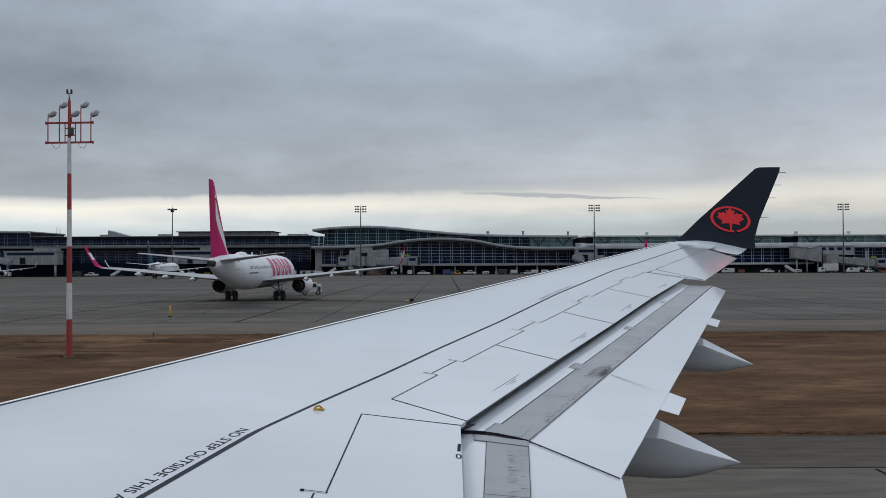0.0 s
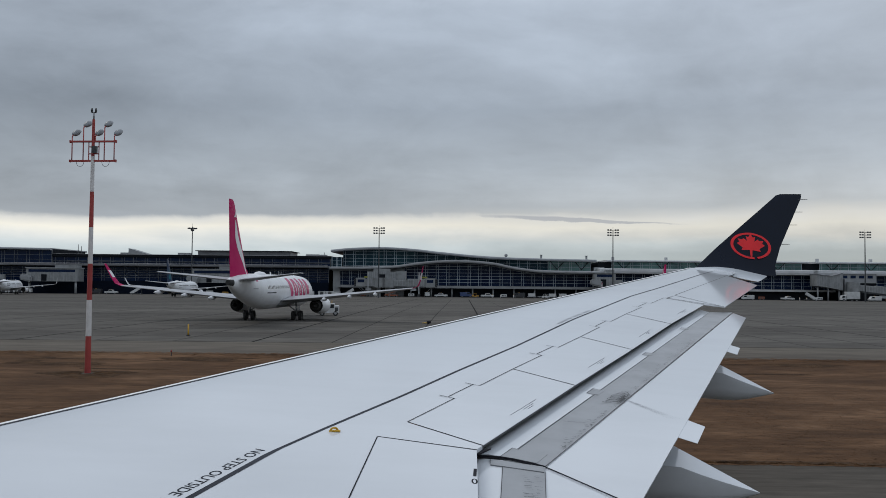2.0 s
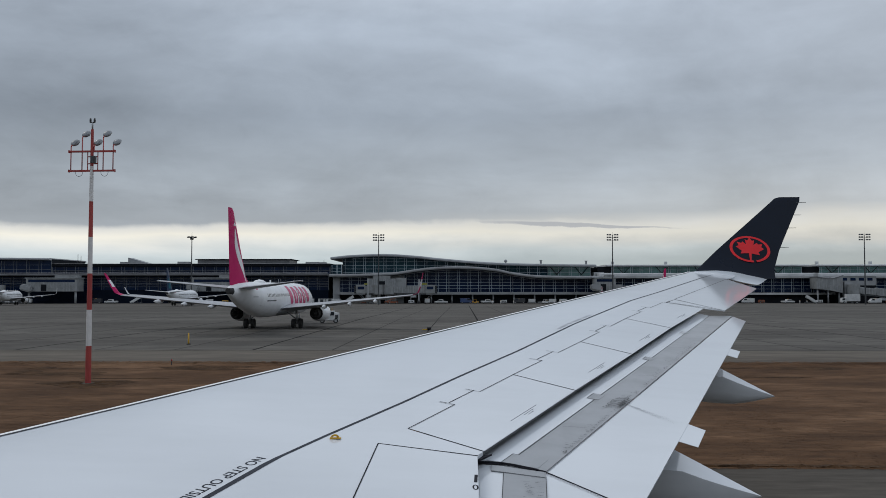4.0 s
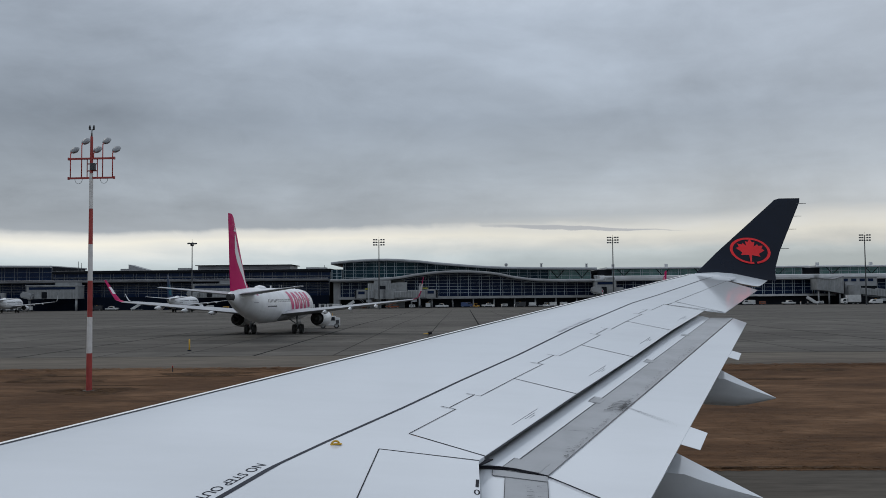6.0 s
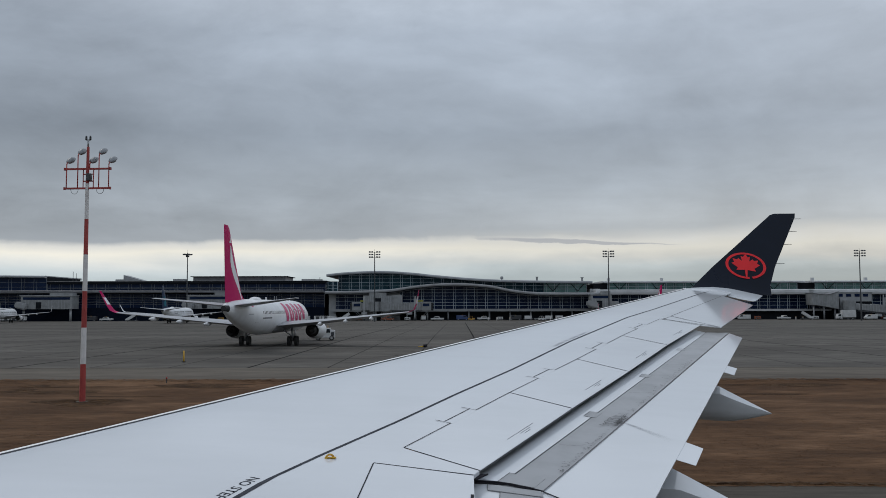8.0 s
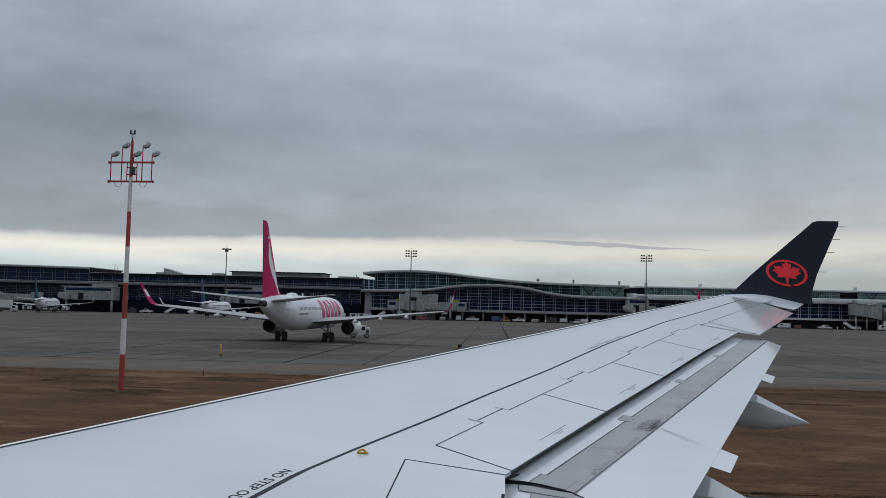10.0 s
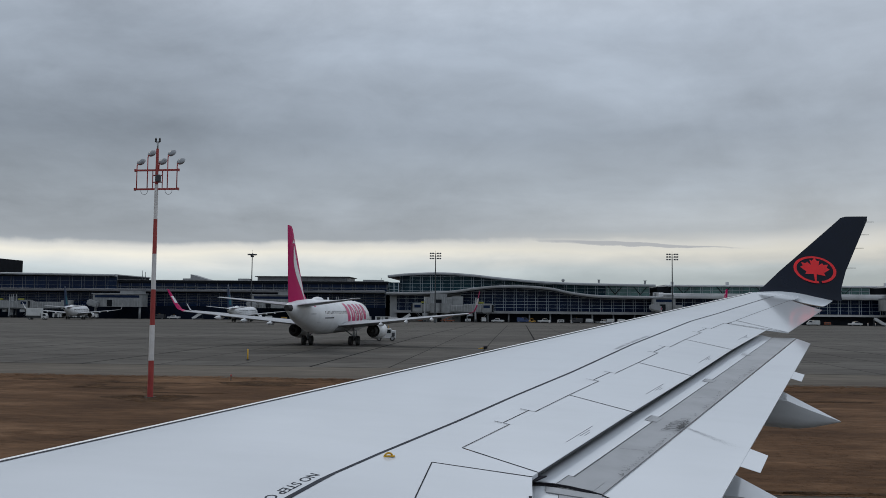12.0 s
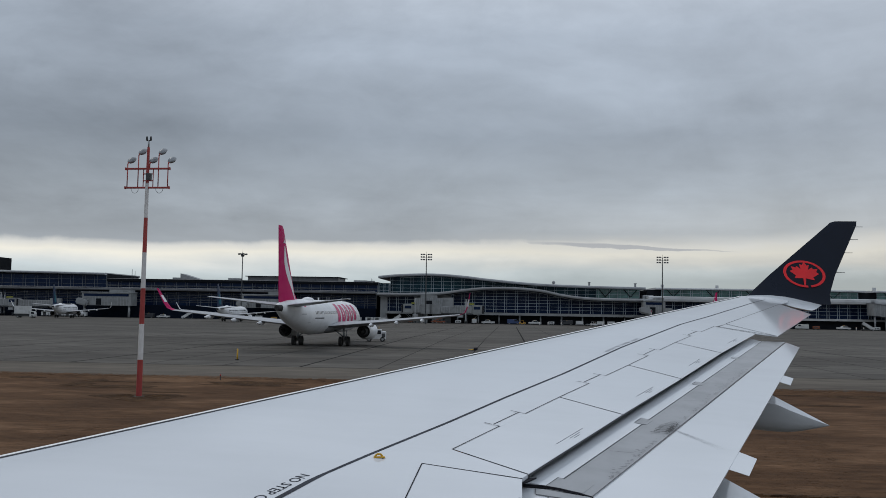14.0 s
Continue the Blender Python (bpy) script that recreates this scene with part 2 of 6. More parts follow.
def ground_material(name, a, b, c, s1, s2, stretch, rough=0.9, bump=0.6, dist=0.05, each=0.0):
    """Earth, grass or pavement: three colours at two scales, with streaks along the strip."""
    m = bpy.data.materials.new(name)
    m.use_nodes = True
    add, ln = tree(m.node_tree)
    geo = add("ShaderNodeNewGeometry")
    mp = add("ShaderNodeMapping")
    mp.inputs["Scale"].default_value = stretch
    mp.inputs["Rotation"].default_value = (0, 0, radians(5))
    ln(geo.outputs["Position"], mp.inputs[0])
    n1 = add("ShaderNodeTexNoise", in_Scale=s1, in_Detail=6.0, in_Roughness=0.62, in_Distortion=0.3)
    ln(mp.outputs[0], n1.inputs["Vector"])
    n2 = add("ShaderNodeTexNoise", in_Scale=s2, in_Detail=5.0, in_Roughness=0.65)
    ln(mp.outputs[0], n2.inputs["Vector"])
    r1 = ramp(add, ln, n1.outputs[0], [(0.36, a), (0.52, b), (0.66, c)])
    r2 = ramp(add, ln, n2.outputs[0], [(0.3, (0.72, 0.72, 0.72)), (0.7, (1.25, 1.25, 1.25))])
    mix = add("ShaderNodeMix", data_type="RGBA", blend_type="MULTIPLY", in_0=1.0)
    ln(r1, mix.inputs[6])
    ln(r2, mix.inputs[7])
    tint = mix.outputs[2]
    if each:
        oi = add("ShaderNodeObjectInfo")
        sc = add("ShaderNodeVectorMath", operation="SCALE")
        ln(tint, sc.inputs[0])
        ln(math_node(add, ln, "MULTIPLY_ADD", oi.outputs["Random"], each, 1 - each / 2), sc.inputs["Scale"])
        tint = sc.outputs[0]
    bsdf = add("ShaderNodeBsdfPrincipled", in_Roughness=rough)
    bsdf.inputs["Specular IOR Level"].default_value = 0.1
    ln(tint, bsdf.inputs["Base Color"])
    bp = add("ShaderNodeBump", in_Strength=bump, in_Distance=dist)
    ln(n2.outputs[0], bp.inputs["Height"])
    ln(bp.outputs[0], bsdf.inputs["Normal"])
    o = add("ShaderNodeOutputMaterial")
    ln(bsdf.outputs[0], o.inputs[0])
    return m


DRYGRASS = ground_material("dry_brown_turf", (0.062, 0.032, 0.016), (0.093, 0.049, 0.0245), (0.150, 0.085, 0.047), 0.3, 2.4, (0.35, 1.2, 1))
CONCRETE = ground_material("apron_concrete", (0.073, 0.067, 0.060), (0.095, 0.088, 0.079), (0.118, 0.110, 0.098), 0.06, 0.9, (0.3, 1, 1), 0.9, 0.2, 0.01, 0.18)
SHOULDER = ground_material("worn_shoulder_asphalt", (0.086, 0.074, 0.061), (0.108, 0.094, 0.078), (0.130, 0.114, 0.095), 0.1, 1.5, (0.2, 1, 1), 0.9, 0.2, 0.01)
NEARSHOULDER = ground_material("dark_shoulder_asphalt", (0.070, 0.061, 0.051), (0.094, 0.082, 0.069), (0.122, 0.107, 0.090), 0.2, 3.0, (0.2, 1, 1), 0.9, 0.2, 0.01)
TAXI = ground_material("taxiway_concrete", (0.092, 0.083, 0.072), (0.120, 0.109, 0.095), (0.148, 0.134, 0.117), 0.15, 2.0, (0.2, 1, 1), 0.85, 0.2, 0.01)

# ---- building helpers ----
def mesh_of(name, bm, mat):
    me = bpy.data.meshes.new(name)
    bm.normal_update()
    for e in bm.edges:
        if len(e.link_faces) == 2 and e.calc_face_angle(0.0) > 0.6:
            e.smooth = False
    bm.to_mesh(me)
    bm.free()
    for mt in (mat if isinstance(mat, (list, tuple)) else [mat]):
        me.materials.append(mt)
    return me


def part(name, bm, mat, parent, label=""):
    """One mesh object under a thing or under a part; bm is given in the thing's own coordinates."""
    ob = new(name, mesh_of(name, bm, mat))
    ob.parent = parent
    if label:
        ob["label"] = label
    return ob


def thing(name, label, category, m=None, group="", kind=""):
    ob = new(name)
    ob.empty_display_size = 0.2
    if m is not None:
        ob.matrix_world = m
    return tagged(ob, label, category, group, kind)


def solid(name, bm, mat, label, category, kind="", group=""):
    return tagged(new(name, mesh_of(name, bm, mat)), label, category, group, kind)


def bx(bm, x0, x1, y0, y1, z0, z1, m=None):
    """A box between the given bounds."""
    v = [bm.verts.new((x, y, z)) for z in (z0, z1) for x, y in ((x0, y0), (x1, y0), (x1, y1), (x0, y1))]
    for f in ((3, 2, 1, 0), (4, 5, 6, 7), (0, 1, 5, 4), (1, 2, 6, 5), (2, 3, 7, 6), (3, 0, 4, 7)):
        bm.faces.new([v[i] for i in f])
    if m is not None:
        bmesh.ops.transform(bm, matrix=m, verts=v)
    return v


def tube(bm, a, b, r0, r1=None, n=10):
    """A round bar from a to b."""
    a, b = Vector(a), Vector(b)
    r1 = r0 if r1 is None else r1
    q = (b - a).to_track_quat("Z", "Y")
    rings = []
    for p, r in ((a, r0), (b, r1)):
        rings.append([bm.verts.new(p + q @ Vector((r * math.cos(t), r * math.sin(t), 0))) for t in (2 * math.pi * i / n for i in range(n))])
    for i in range(n):
        j = (i + 1) % n
        bm.faces.new((rings[0][i], rings[0][j], rings[1][j], rings[1][i])).smooth = n > 6
    bm.faces.new(rings[0][::-1])
    bm.faces.new(rings[1])


def loft(bm, rings, close=True, caps=True, smooth=True):
    """A skin over rings of equal length."""
    vs = [[bm.verts.new(p) for p in r] for r in rings]
    n = len(vs[0])
    for a, b in zip(vs, vs[1:]):
        for i in range(n if close else n - 1):
            j = (i + 1) % n
            bm.faces.new((a[i], a[j], b[j], b[i])).smooth = smooth
    if caps and close:
        bm.faces.new(vs[0][::-1])
        bm.faces.new(vs[-1])
    bmesh.ops.recalc_face_normals(bm, faces=bm.faces)
    return vs


LEANING = 0.012


def across(v, x):
    """The strip lines lean a little from the x axis."""
    return v - LEANING * x


# ---- ground ----
APRON = 1.2


def apron_z(x, y):
    """Height of the apron, which falls a little towards the terminal."""
    return APRON * (1 - min(max((y + LEANING * x - 140) / 210, 0.0), 1.0))


bm = bmesh.new()
vs_ = [-4500, -400, -60, 26.8, 29.0, 30.2, 36, 44, 50, 54, 55.49, 56.5, 140, 350, 900, 2500, 4500]
zs_ = [-0.06, -0.06, -0.06, -0.06, -0.03, 0.05, 0.25, 0.5, 0.72, 1.0, 1.19, 1.05, 1.02, -0.16, -0.16, -0.3, -0.3]
us_ = [-4500, -1500, -500, -200, -100, -50, 0, 50, 100, 200, 500, 1500, 4500]
g = [[bm.verts.new((u, across(v, max(-600, min(600, u))), z)) for u in us_] for v, z in zip(vs_, zs_)]
for j in range(len(vs_) - 1):
    for i in range(len(us_) - 1):
        bm.faces.new((g[j][i], g[j][i + 1], g[j + 1][i + 1], g[j + 1][i]))
solid("ground", bm, DRYGRASS, "dry brown mown turf strip beside the taxiway", "ground", "structure")


def strip(name, rows, thick, mat, label, u0=-560, u1=560):
    """A paved strip over rows of (distance, height)."""
    b = bmesh.new()
    rings = []
    for v, z in rows:
        a, c = (u0, across(v, u0)), (u1, across(v, u1))
        rings.append([(*a, z - thick), (*c, z - thick), (*c, z), (*a, z)])
    loft(b, rings, smooth=False)
    return solid(name, b, mat, label, "pavement", "structure")


strip("taxiway", ((-24, 0.0), (24.4, 0.0)), 0.3, TAXI, "pale concrete taxiway with dark joints")
strip("taxiway_shoulder", ((24.42, -0.004), (29.0, -0.004)), 0.3, NEARSHOULDER, "grey asphalt shoulder of the taxiway")
strip("apron_shoulder", ((55.5, APRON - 0.006), (66.5, APRON - 0.006)), 0.3, SHOULDER, "tan weathered shoulder along the apron")
strip("apron", ((66.52, APRON - 0.015), (140, APRON - 0.015), (350, -0.015), (480, -0.015)), 0.3, CONCRETE, "wide grey concrete apron with dark sealed joints")

# ---- the airliner that carries the eye: right wing, winglet, flaps ----
def x_le(y):
    return -8.27 + 0.58 * y


def wing_z(x, y):
    """Height of the wing's upper skin."""
    s = x + 9.34 - 0.625 * y
    nose = 0.05 * math.exp(-max(x - x_le(y), 0) / 0.5)
    droop = 0.025 * s * s * max(0.0, (y - 24.2) / 1.8)
    return 3.586 + 0.1 * y + 0.25 * max(0.08, (27 - y) / 19) - nose - 0.065 * s - droop


def pl(table, y):
    """Straight pieces through (y, x) pairs."""
    for (y0, x0), (y1, x1) in zip(table, table[1:]):
        if y <= y1:
            break
    return x0 + (x1 - x0) * (y - y0) / (y1 - y0)


REAR = ((0.0, -0.72), (7.78, -0.645), (8.285, -0.403), (10.825, 0.746), (13.341, 1.928), (15.951, 3.119), (18.56, 4.412), (19.14, 4.79), (24.2, 7.46), (25.55, 8.12), (26.3, 8.35))


def patch(corners, nu, nv, zf, thick, bm=None):
    """A plate over a four-cornered plan (front inboard, front outboard, rear outboard, rear inboard) that follows zf."""
    bm = bm or bmesh.new()
    a, b, c, d = [Vector(p) for p in corners]
    top, low = [], []
    for j in range(nv + 1):
        t = j / nv
        r1, r2 = [], []
        for i in range(nu + 1):
            s = i / nu
            p = (a.lerp(b, s)).lerp(d.lerp(c, s), t)
            z = zf(p.x, p.y)
            r1.append(bm.verts.new((p.x, p.y, z)))
            r2.append(bm.verts.new((p.x, p.y, z - thick)))
        top.append(r1)
        low.append(r2)
    for j in range(nv):
        for i in range(nu):
            bm.faces.new((top[j][i], top[j + 1][i], top[j + 1][i + 1], top[j][i + 1])).smooth = True
            bm.faces.new((low[j][i], low[j][i + 1], low[j + 1][i + 1], low[j + 1][i]))
    for j in range(nv):
        bm.faces.new((top[j][0], low[j][0], low[j + 1][0], top[j + 1][0]))
        bm.faces.new((top[j][nu], top[j + 1][nu], low[j + 1][nu], low[j][nu]))
    for i in range(nu):
        bm.faces.new((top[0][i], top[0][i + 1], low[0][i + 1], low[0][i]))
        bm.faces.new((top[nv][i], low[nv][i], low[nv][i + 1], top[nv][i + 1]))
    bmesh.ops.recalc_face_normals(bm, faces=bm.faces)
    return bm


plane = thing("airliner", "white wide-body airliner with a navy winglet, standing on the taxiway", "airliner", PITCH)


def wing_skin():
    bm = bmesh.new()
    rings = []
    ys = [0.2 + i * 0.4 for i in range(20)] + [7.78, 8.0, 8.25] + [8.6 + 0.55 * i for i in range(32)] + [26.2]
    fr = [0, 0.01, 0.025, 0.05, 0.09, 0.15, 0.23, 0.33, 0.45, 0.58, 0.72, 0.86, 1.0]
    for y in sorted(ys):
        x0, x1 = x_le(y) + 0.10, pl(REAR, y)
        th = 0.75 - 0.024 * y
        top = [(x0 + (x1 - x0) * f, y, wing_z(x0 + (x1 - x0) * f, y)) for f in fr]
        low = [(x0 + (x1 - x0) * f, y, wing_z(x0 + (x1 - x0) * f, y) - 0.012 - th * (0.3 * (1 - f) + 1.6 * f * (1 - f))) for f in reversed(fr)]
        rings.append(top + low)
    loft(bm, rings)
    for f in bm.faces:
        f.smooth = abs(f.normal.z) > 0.7
    return bm


skin = part("wing", wing_skin(), WHITE, plane, "white painted upper wing skin, faintly dirty")

# rounded leading edge; the sky sheen of bare metal is put into its white colour
bm = bmesh.new()
rings = []
for i in range(66):
    y = 0.2 + 26.0 * i / 65
    x = x_le(y)
    k = max(0.25, 1 - y / 34)
    z = wing_z(x, y)
    rings.append([(x + 0.085, y, wing_z(x + 0.085, y) + 0.003), (x + 0.045, y, wing_z(x + 0.085, y) + 0.0015), (x + 0.008, y, wing_z(x + 0.085, y) - 0.0005), (x - 0.012, y, z - 0.03 * k), (x - 0.012, y, z - 0.12 * k),
                  (x + 0.06, y, z - 0.22 * k), (x + 0.12, y, z - 0.26 * k), (x + 0.12, y, z - 0.03)])
loft(bm, rings)
part("leading_edge", bm, EDGE, plane, "leading edge, bright metal sheen put into its white colour")

# walkway line with its bend
LINE_YX = ((0.5, -3.656), (5.745, -1.932), (7.1, -1.487), (7.3, -1.405), (7.93, -1.125), (9.25, -0.505), (10.56, 0.072), (12.33, 0.892), (15.0, 2.045),
           (18.55, 3.72), (20.3, 4.69), (25.5, 7.45))
bm = bmesh.new()
prev = None
for i in range(120):
    y = 0.6 + 24.9 * i / 119
    x = pl(LINE_YX, y)
    w = 0.027 if y < 7.2 else 0.0165
    cur = [bm.verts.new((x + s * w, y - s * w * 0.5, wing_z(x + s * w, y) + 0.0012)) for s in (-1, 1)]
    if prev:
        bm.faces.new((prev[0], prev[1], cur[1], cur[0]))
    prev = cur
bmesh.ops.recalc_face_normals(bm, faces=bm.faces)
part("walkway_line", bm, LINE, plane, "black painted walkway limit line")

# bay under the spoilers, closed rear wall
bm = patch([(-0.75, 0.2), (-0.66, 7.9), (0.1, 7.7), (0.0, 0.2)], 8, 3, lambda x, y: wing_z(x, y) - 0.05, 0.02)
patch([(-0.45, 8.1), (4.5, 18.6), (4.93, 18.0), (0.13, 7.6)], 20, 3, lambda x, y: wing_z(x, y) - 0.05, 0.02, bm)
part("spoiler_bay", bm, BAY, plane, "bay under the spoilers, dark grey for the shade inside")

# plate added to close the slot, dark in place of the shadow there
bm = bmesh.new()
prev = None
for i in range(25):
    y = 7.75 + 10.45 * i / 24
    x = 0.24 + 0.474 * (y - 7.68) - 0.42
    cur = [bm.verts.new((x, y, wing_z(x, y) - 0.03)), bm.verts.new((x, y, wing_z(x, y) - 0.6)), bm.verts.new((x - 0.05, y, wing_z(x, y) - 0.6)), bm.verts.new((x - 0.05, y, wing_z(x, y) - 0.03))]
    if prev:
        for a in range(4):
            b = (a + 1) % 4
            bm.faces.new((prev[a], prev[b], cur[b], cur[a]))
    prev = cur
bmesh.ops.recalc_face_normals(bm, faces=bm.faces)
part("rear_spar", bm, BAY, plane, "added dark plate closing the shaded slot")

# wedge of fixed skin between the inner and the outer spoilers
bm = patch([(-0.66, 7.78), (-0.421, 8.276), (0.258, 7.727), (0.20, 7.60)], 4, 6, lambda x, y: wing_z(x, y) + 0.002, 0.04)
part("fixed_panel", bm, WHITE, plane)


def seam(path, half, lift, zf=wing_z):
    """A narrow dark strip laid along a line on the skin."""
    bm = bmesh.new()
    fine = []
    for p, q in zip(path, path[1:]):
        n = max(1, int((q - p).length / 0.3))
        fine += [p.lerp(q, i / n) for i in range(n)]
    fine.append(path[-1])
    prev = None
    for i, p in enumerate(fine):
        d = (fine[min(i + 1, len(fine) - 1)] - fine[max(i - 1, 0)]).normalized() * half
        c = Vector((-d.y, d.x))
        cur = [bm.verts.new((*(p + s * c), zf(p.x + s * c.x, p.y + s * c.y) + lift)) for s in (-1, 1)]
        if prev:
            bm.faces.new((prev[0], prev[1], cur[1], cur[0]))
        prev = cur
    bmesh.ops.recalc_face_normals(bm, faces=bm.faces)
    for f in bm.faces:
        if f.normal.z < 0:
            f.normal_flip()
    return bm


def edge_gap(p, q, d):
    p, q = Vector(p), Vector(q)
    u = (q - p).normalized() * d
    return p + u, q - u


HINGE = [(-0.415, 8.285), (0.734, 10.825), (1.916, 13.341), (3.107, 15.951), (4.40, 18.56)]
TRAIL = [(0.262, 7.735), (1.397, 10.20), (2.532, 12.605), (3.712, 15.17), (5.05, 17.91)]
for k in range(4):
    a, b = edge_gap(HINGE[k], HINGE[k + 1], 0.009)
    d, c = edge_gap(TRAIL[k], TRAIL[k + 1], 0.009)
    f = Vector((0.89, -0.45)) * 0.012
    bm = patch([a + f, b + f, c, d], 12, 5, lambda x, y: wing_z(x, y) + 0.003, 0.005)
    sp = part("spoiler", bm, WHITE, plane, "white spoiler panel with dark joints")
    # front joint, stepped forward at the two hinges, and the joint to the next panel
    H0, H1 = Vector(HINGE[k]), Vector(HINGE[k + 1])
    step = Vector((-0.062, 0.052))
    s0, s1 = H0.lerp(H1, 0.378), H0.lerp(H1, 0.62)
    part("hinge_joint", seam([H0, s0], 0.0055, 0.0056), SEAL, sp, "thin dark stepped joint")
    part("hinge_joint", seam([s0 + step, s1 + step], 0.0062, 0.0062), SEAL, sp)
    part("hinge_joint", seam([s1, H1], 0.0055, 0.0056), SEAL, sp)
    part("hinge_plate", patch([s0 + step * 0.95, s1 + step * 0.95, s1 + f * 1.6, s0 + f * 1.6], 4, 2, lambda x, y: wing_z(x, y) + 0.0034, 0.008), WHITE, sp)
    pin = Vector((-0.157, 0.088))
    for c in (s0, s1):
        part("hinge_gap", seam([c, c + pin * 0.5], 0.0035, 0.0062), SEAL, sp)
        part("hinge_pin", seam([c + pin * 0.5, c + pin], 0.0065, 0.0062), SEAL, sp)
    part("panel_joint", seam([Vector(HINGE[k + 1]), Vector(TRAIL[k + 1])], 0.0078, 0.0056), SEAL, sp)
    if k == 0:
        part("panel_joint", seam([Vector(HINGE[0]), Vector(TRAIL[0])], 0.0065, 0.0044), SEAL, sp)
    # three lines of unreadable stencilling as plain bars
    mid = Vector(HINGE[k]).lerp(Vector(TRAIL[k]), 0.82).lerp(Vector(HINGE[k + 1]).lerp(Vector(TRAIL[k + 1]), 0.82), 0.51)
    q = (Vector(TRAIL[k + 1]) - Vector(TRAIL[k])).normalized()
    r = Vector((0.89, -0.45))
    for n, (ln0, ln1) in enumerate(((-0.37, 0.37), (-0.08, 0.20), (-0.03, 0.12))):
        p = mid + r * 0.030 * n
        bm = bmesh.new()
        w0 = ln0
        while w0 < ln1 - 0.02:
            w1 = min(w0 + (0.042, 0.026, 0.058, 0.034)[int((w0 + 1) * 100) % 4], ln1)
            patch([p + q * w0, p + q * w1, p + q * w1 + r * 0.0095, p + q * w0 + r * 0.0095], 1, 1, lambda x, y: wing_z(x, y) + 0.0044, 0.003, bm)
            w0 = w1 + 0.012
        part("stencil_bar", bm, STENCIL, sp)
bm = patch([(-1.04, 0.3), (-0.645, 7.77), (0.205, 7.585), (0.07, 0.3)], 16, 5, lambda x, y: wing_z(x, y) + 0.003, 0.012)
sp = part("spoiler", bm, WHITE, plane, "white inner spoiler panel with dark joints")
part("panel_joint", seam([Vector((-0.653, 7.78)), Vector((0.21, 7.60))], 0.008, 0.0044), SEAL, sp)
part("hinge_joint", seam([Vector((-0.748, 5.99)), Vector((-0.653, 7.775))], 0.0048, 0.0046), SEAL, sp)
part("hinge_joint", seam([Vector((-1.10, 0.3)), Vector((-0.826, 5.97))], 0.0065, 0.0062), SEAL, sp)
part("hinge_plate", patch([(-1.10, 0.3), (-0.822, 5.97), (-0.70, 5.97), (-0.98, 0.3)], 8, 2, lambda x, y: wing_z(x, y) + 0.0048, 0.01), WHITE, sp)
part("hinge_gap", seam([Vector((-0.735, 5.99)), Vector((-0.913, 6.02))], 0.005, 0.0070), SEAL, sp)
bm = bmesh.new()
tube(bm, (-0.913, 6.02, wing_z(-0.913, 6.02)), (-0.913, 6.02, wing_z(-0.913, 6.02) + 0.01), 0.014, n=8)
part("hinge_pin", bm, SEAL, sp)
part("index_mark", seam([Vector((0.181, 7.115)), Vector((0.172, 6.94))], 0.013, 0.0044), SEAL, sp, "short black index mark")
part("index_mark", seam([Vector((0.168 + 0.018 * math.cos(a), 6.83 + 0.05 * math.sin(a))) for a in (0.5236 * i for i in range(13))], 0.006, 0.0044), SEAL, sp)
part("slat_joint", seam([Vector((x_le(0.3) + 0.106, 0.3)), Vector((x_le(26.0) + 0.106, 26.0))], 0.019, 0.004), LINE, skin, "thin dark slat joint")
# a smaller stencil, unreadable, as a row of plain bars
for i in range(30):
    y0 = 14.43 + 0.057 * i
    x0 = pl(LINE_YX, y0) - 0.085
    if i not in (9, 13, 22):
        part("stencil_bar", seam([Vector((x0, y0)), Vector((x0 + 0.010, y0 + 0.021))], 0.030 if i % 3 else 0.022, 0.0015), STENCIL, skin)


# flaps, slightly lowered behind the spoilers
def flap_z(x, y):
    return wing_z(x, y) - 0.12


def nose_z(x, y):
    """Rounded front of the outer flap, swelling up under the spoilers."""
    q = x - (0.02 + 0.461 * (y - 7.78))
    return flap_z(x, y) + 0.006 - 0.13 * max(0, 0.42 - q) ** 1.5 + 0.032 * math.exp(-((q - 0.25) / 0.13) ** 2)


outer = part("flap", patch([(0.79, 7.64), (5.62, 17.88), (5.70, 17.34), (1.41, 6.852)], 24, 4, flap_z, 0.012), WHITE, plane, "white outer flap")
part("flap_nose", patch([(-0.40, 7.825), (4.42, 18.10), (5.11, 17.74), (0.452, 7.795)], 24, 18,
                        nose_z, 0.02), WHITE, outer)
part("wear_strip", patch([(0.441, 7.745), (5.122, 17.746), (5.61, 17.89), (0.79, 7.64)], 24, 2, lambda x, y: flap_z(x, y) + 0.008, 0.008), GREY, outer,
     "grey wear strip with oily streaks")
inner = part("flap", patch([(0.02, 0.3), (0.76, 7.66), (1.43, 6.87), (0.62, 0.3)], 14, 8, lambda x, y: flap_z(x, y) - 0.0015, 0.012), WHITE, plane, "white inner flap")
part("flap_nose", patch([(-0.1, 0.3), (0.10, 7.76), (0.44, 7.74), (0.26, 0.3)], 14, 6, lambda x, y: flap_z(x, y) + 0.006 - 0.45 * max(0, 0.24 - (x + 0.1 - 0.02 * y)) ** 1.6, 0.03), WHITE, inner)
bm = patch([(0.205, 7.60), (0.262, 7.735), (0.335, 7.775), (0.235, 7.62)], 3, 3, lambda x, y: wing_z(x, y) - 0.030, 0.012)
part("corner_seal", bm, SEAL, plane, "black rubber corner seal")
part("wear_strip", patch([(-0.13, 0.3), (0.437, 7.72), (0.788, 7.62), (0.10, 0.3)], 14, 2, lambda x, y: flap_z(x, y) + 0.0105, 0.02), GREY, inner)
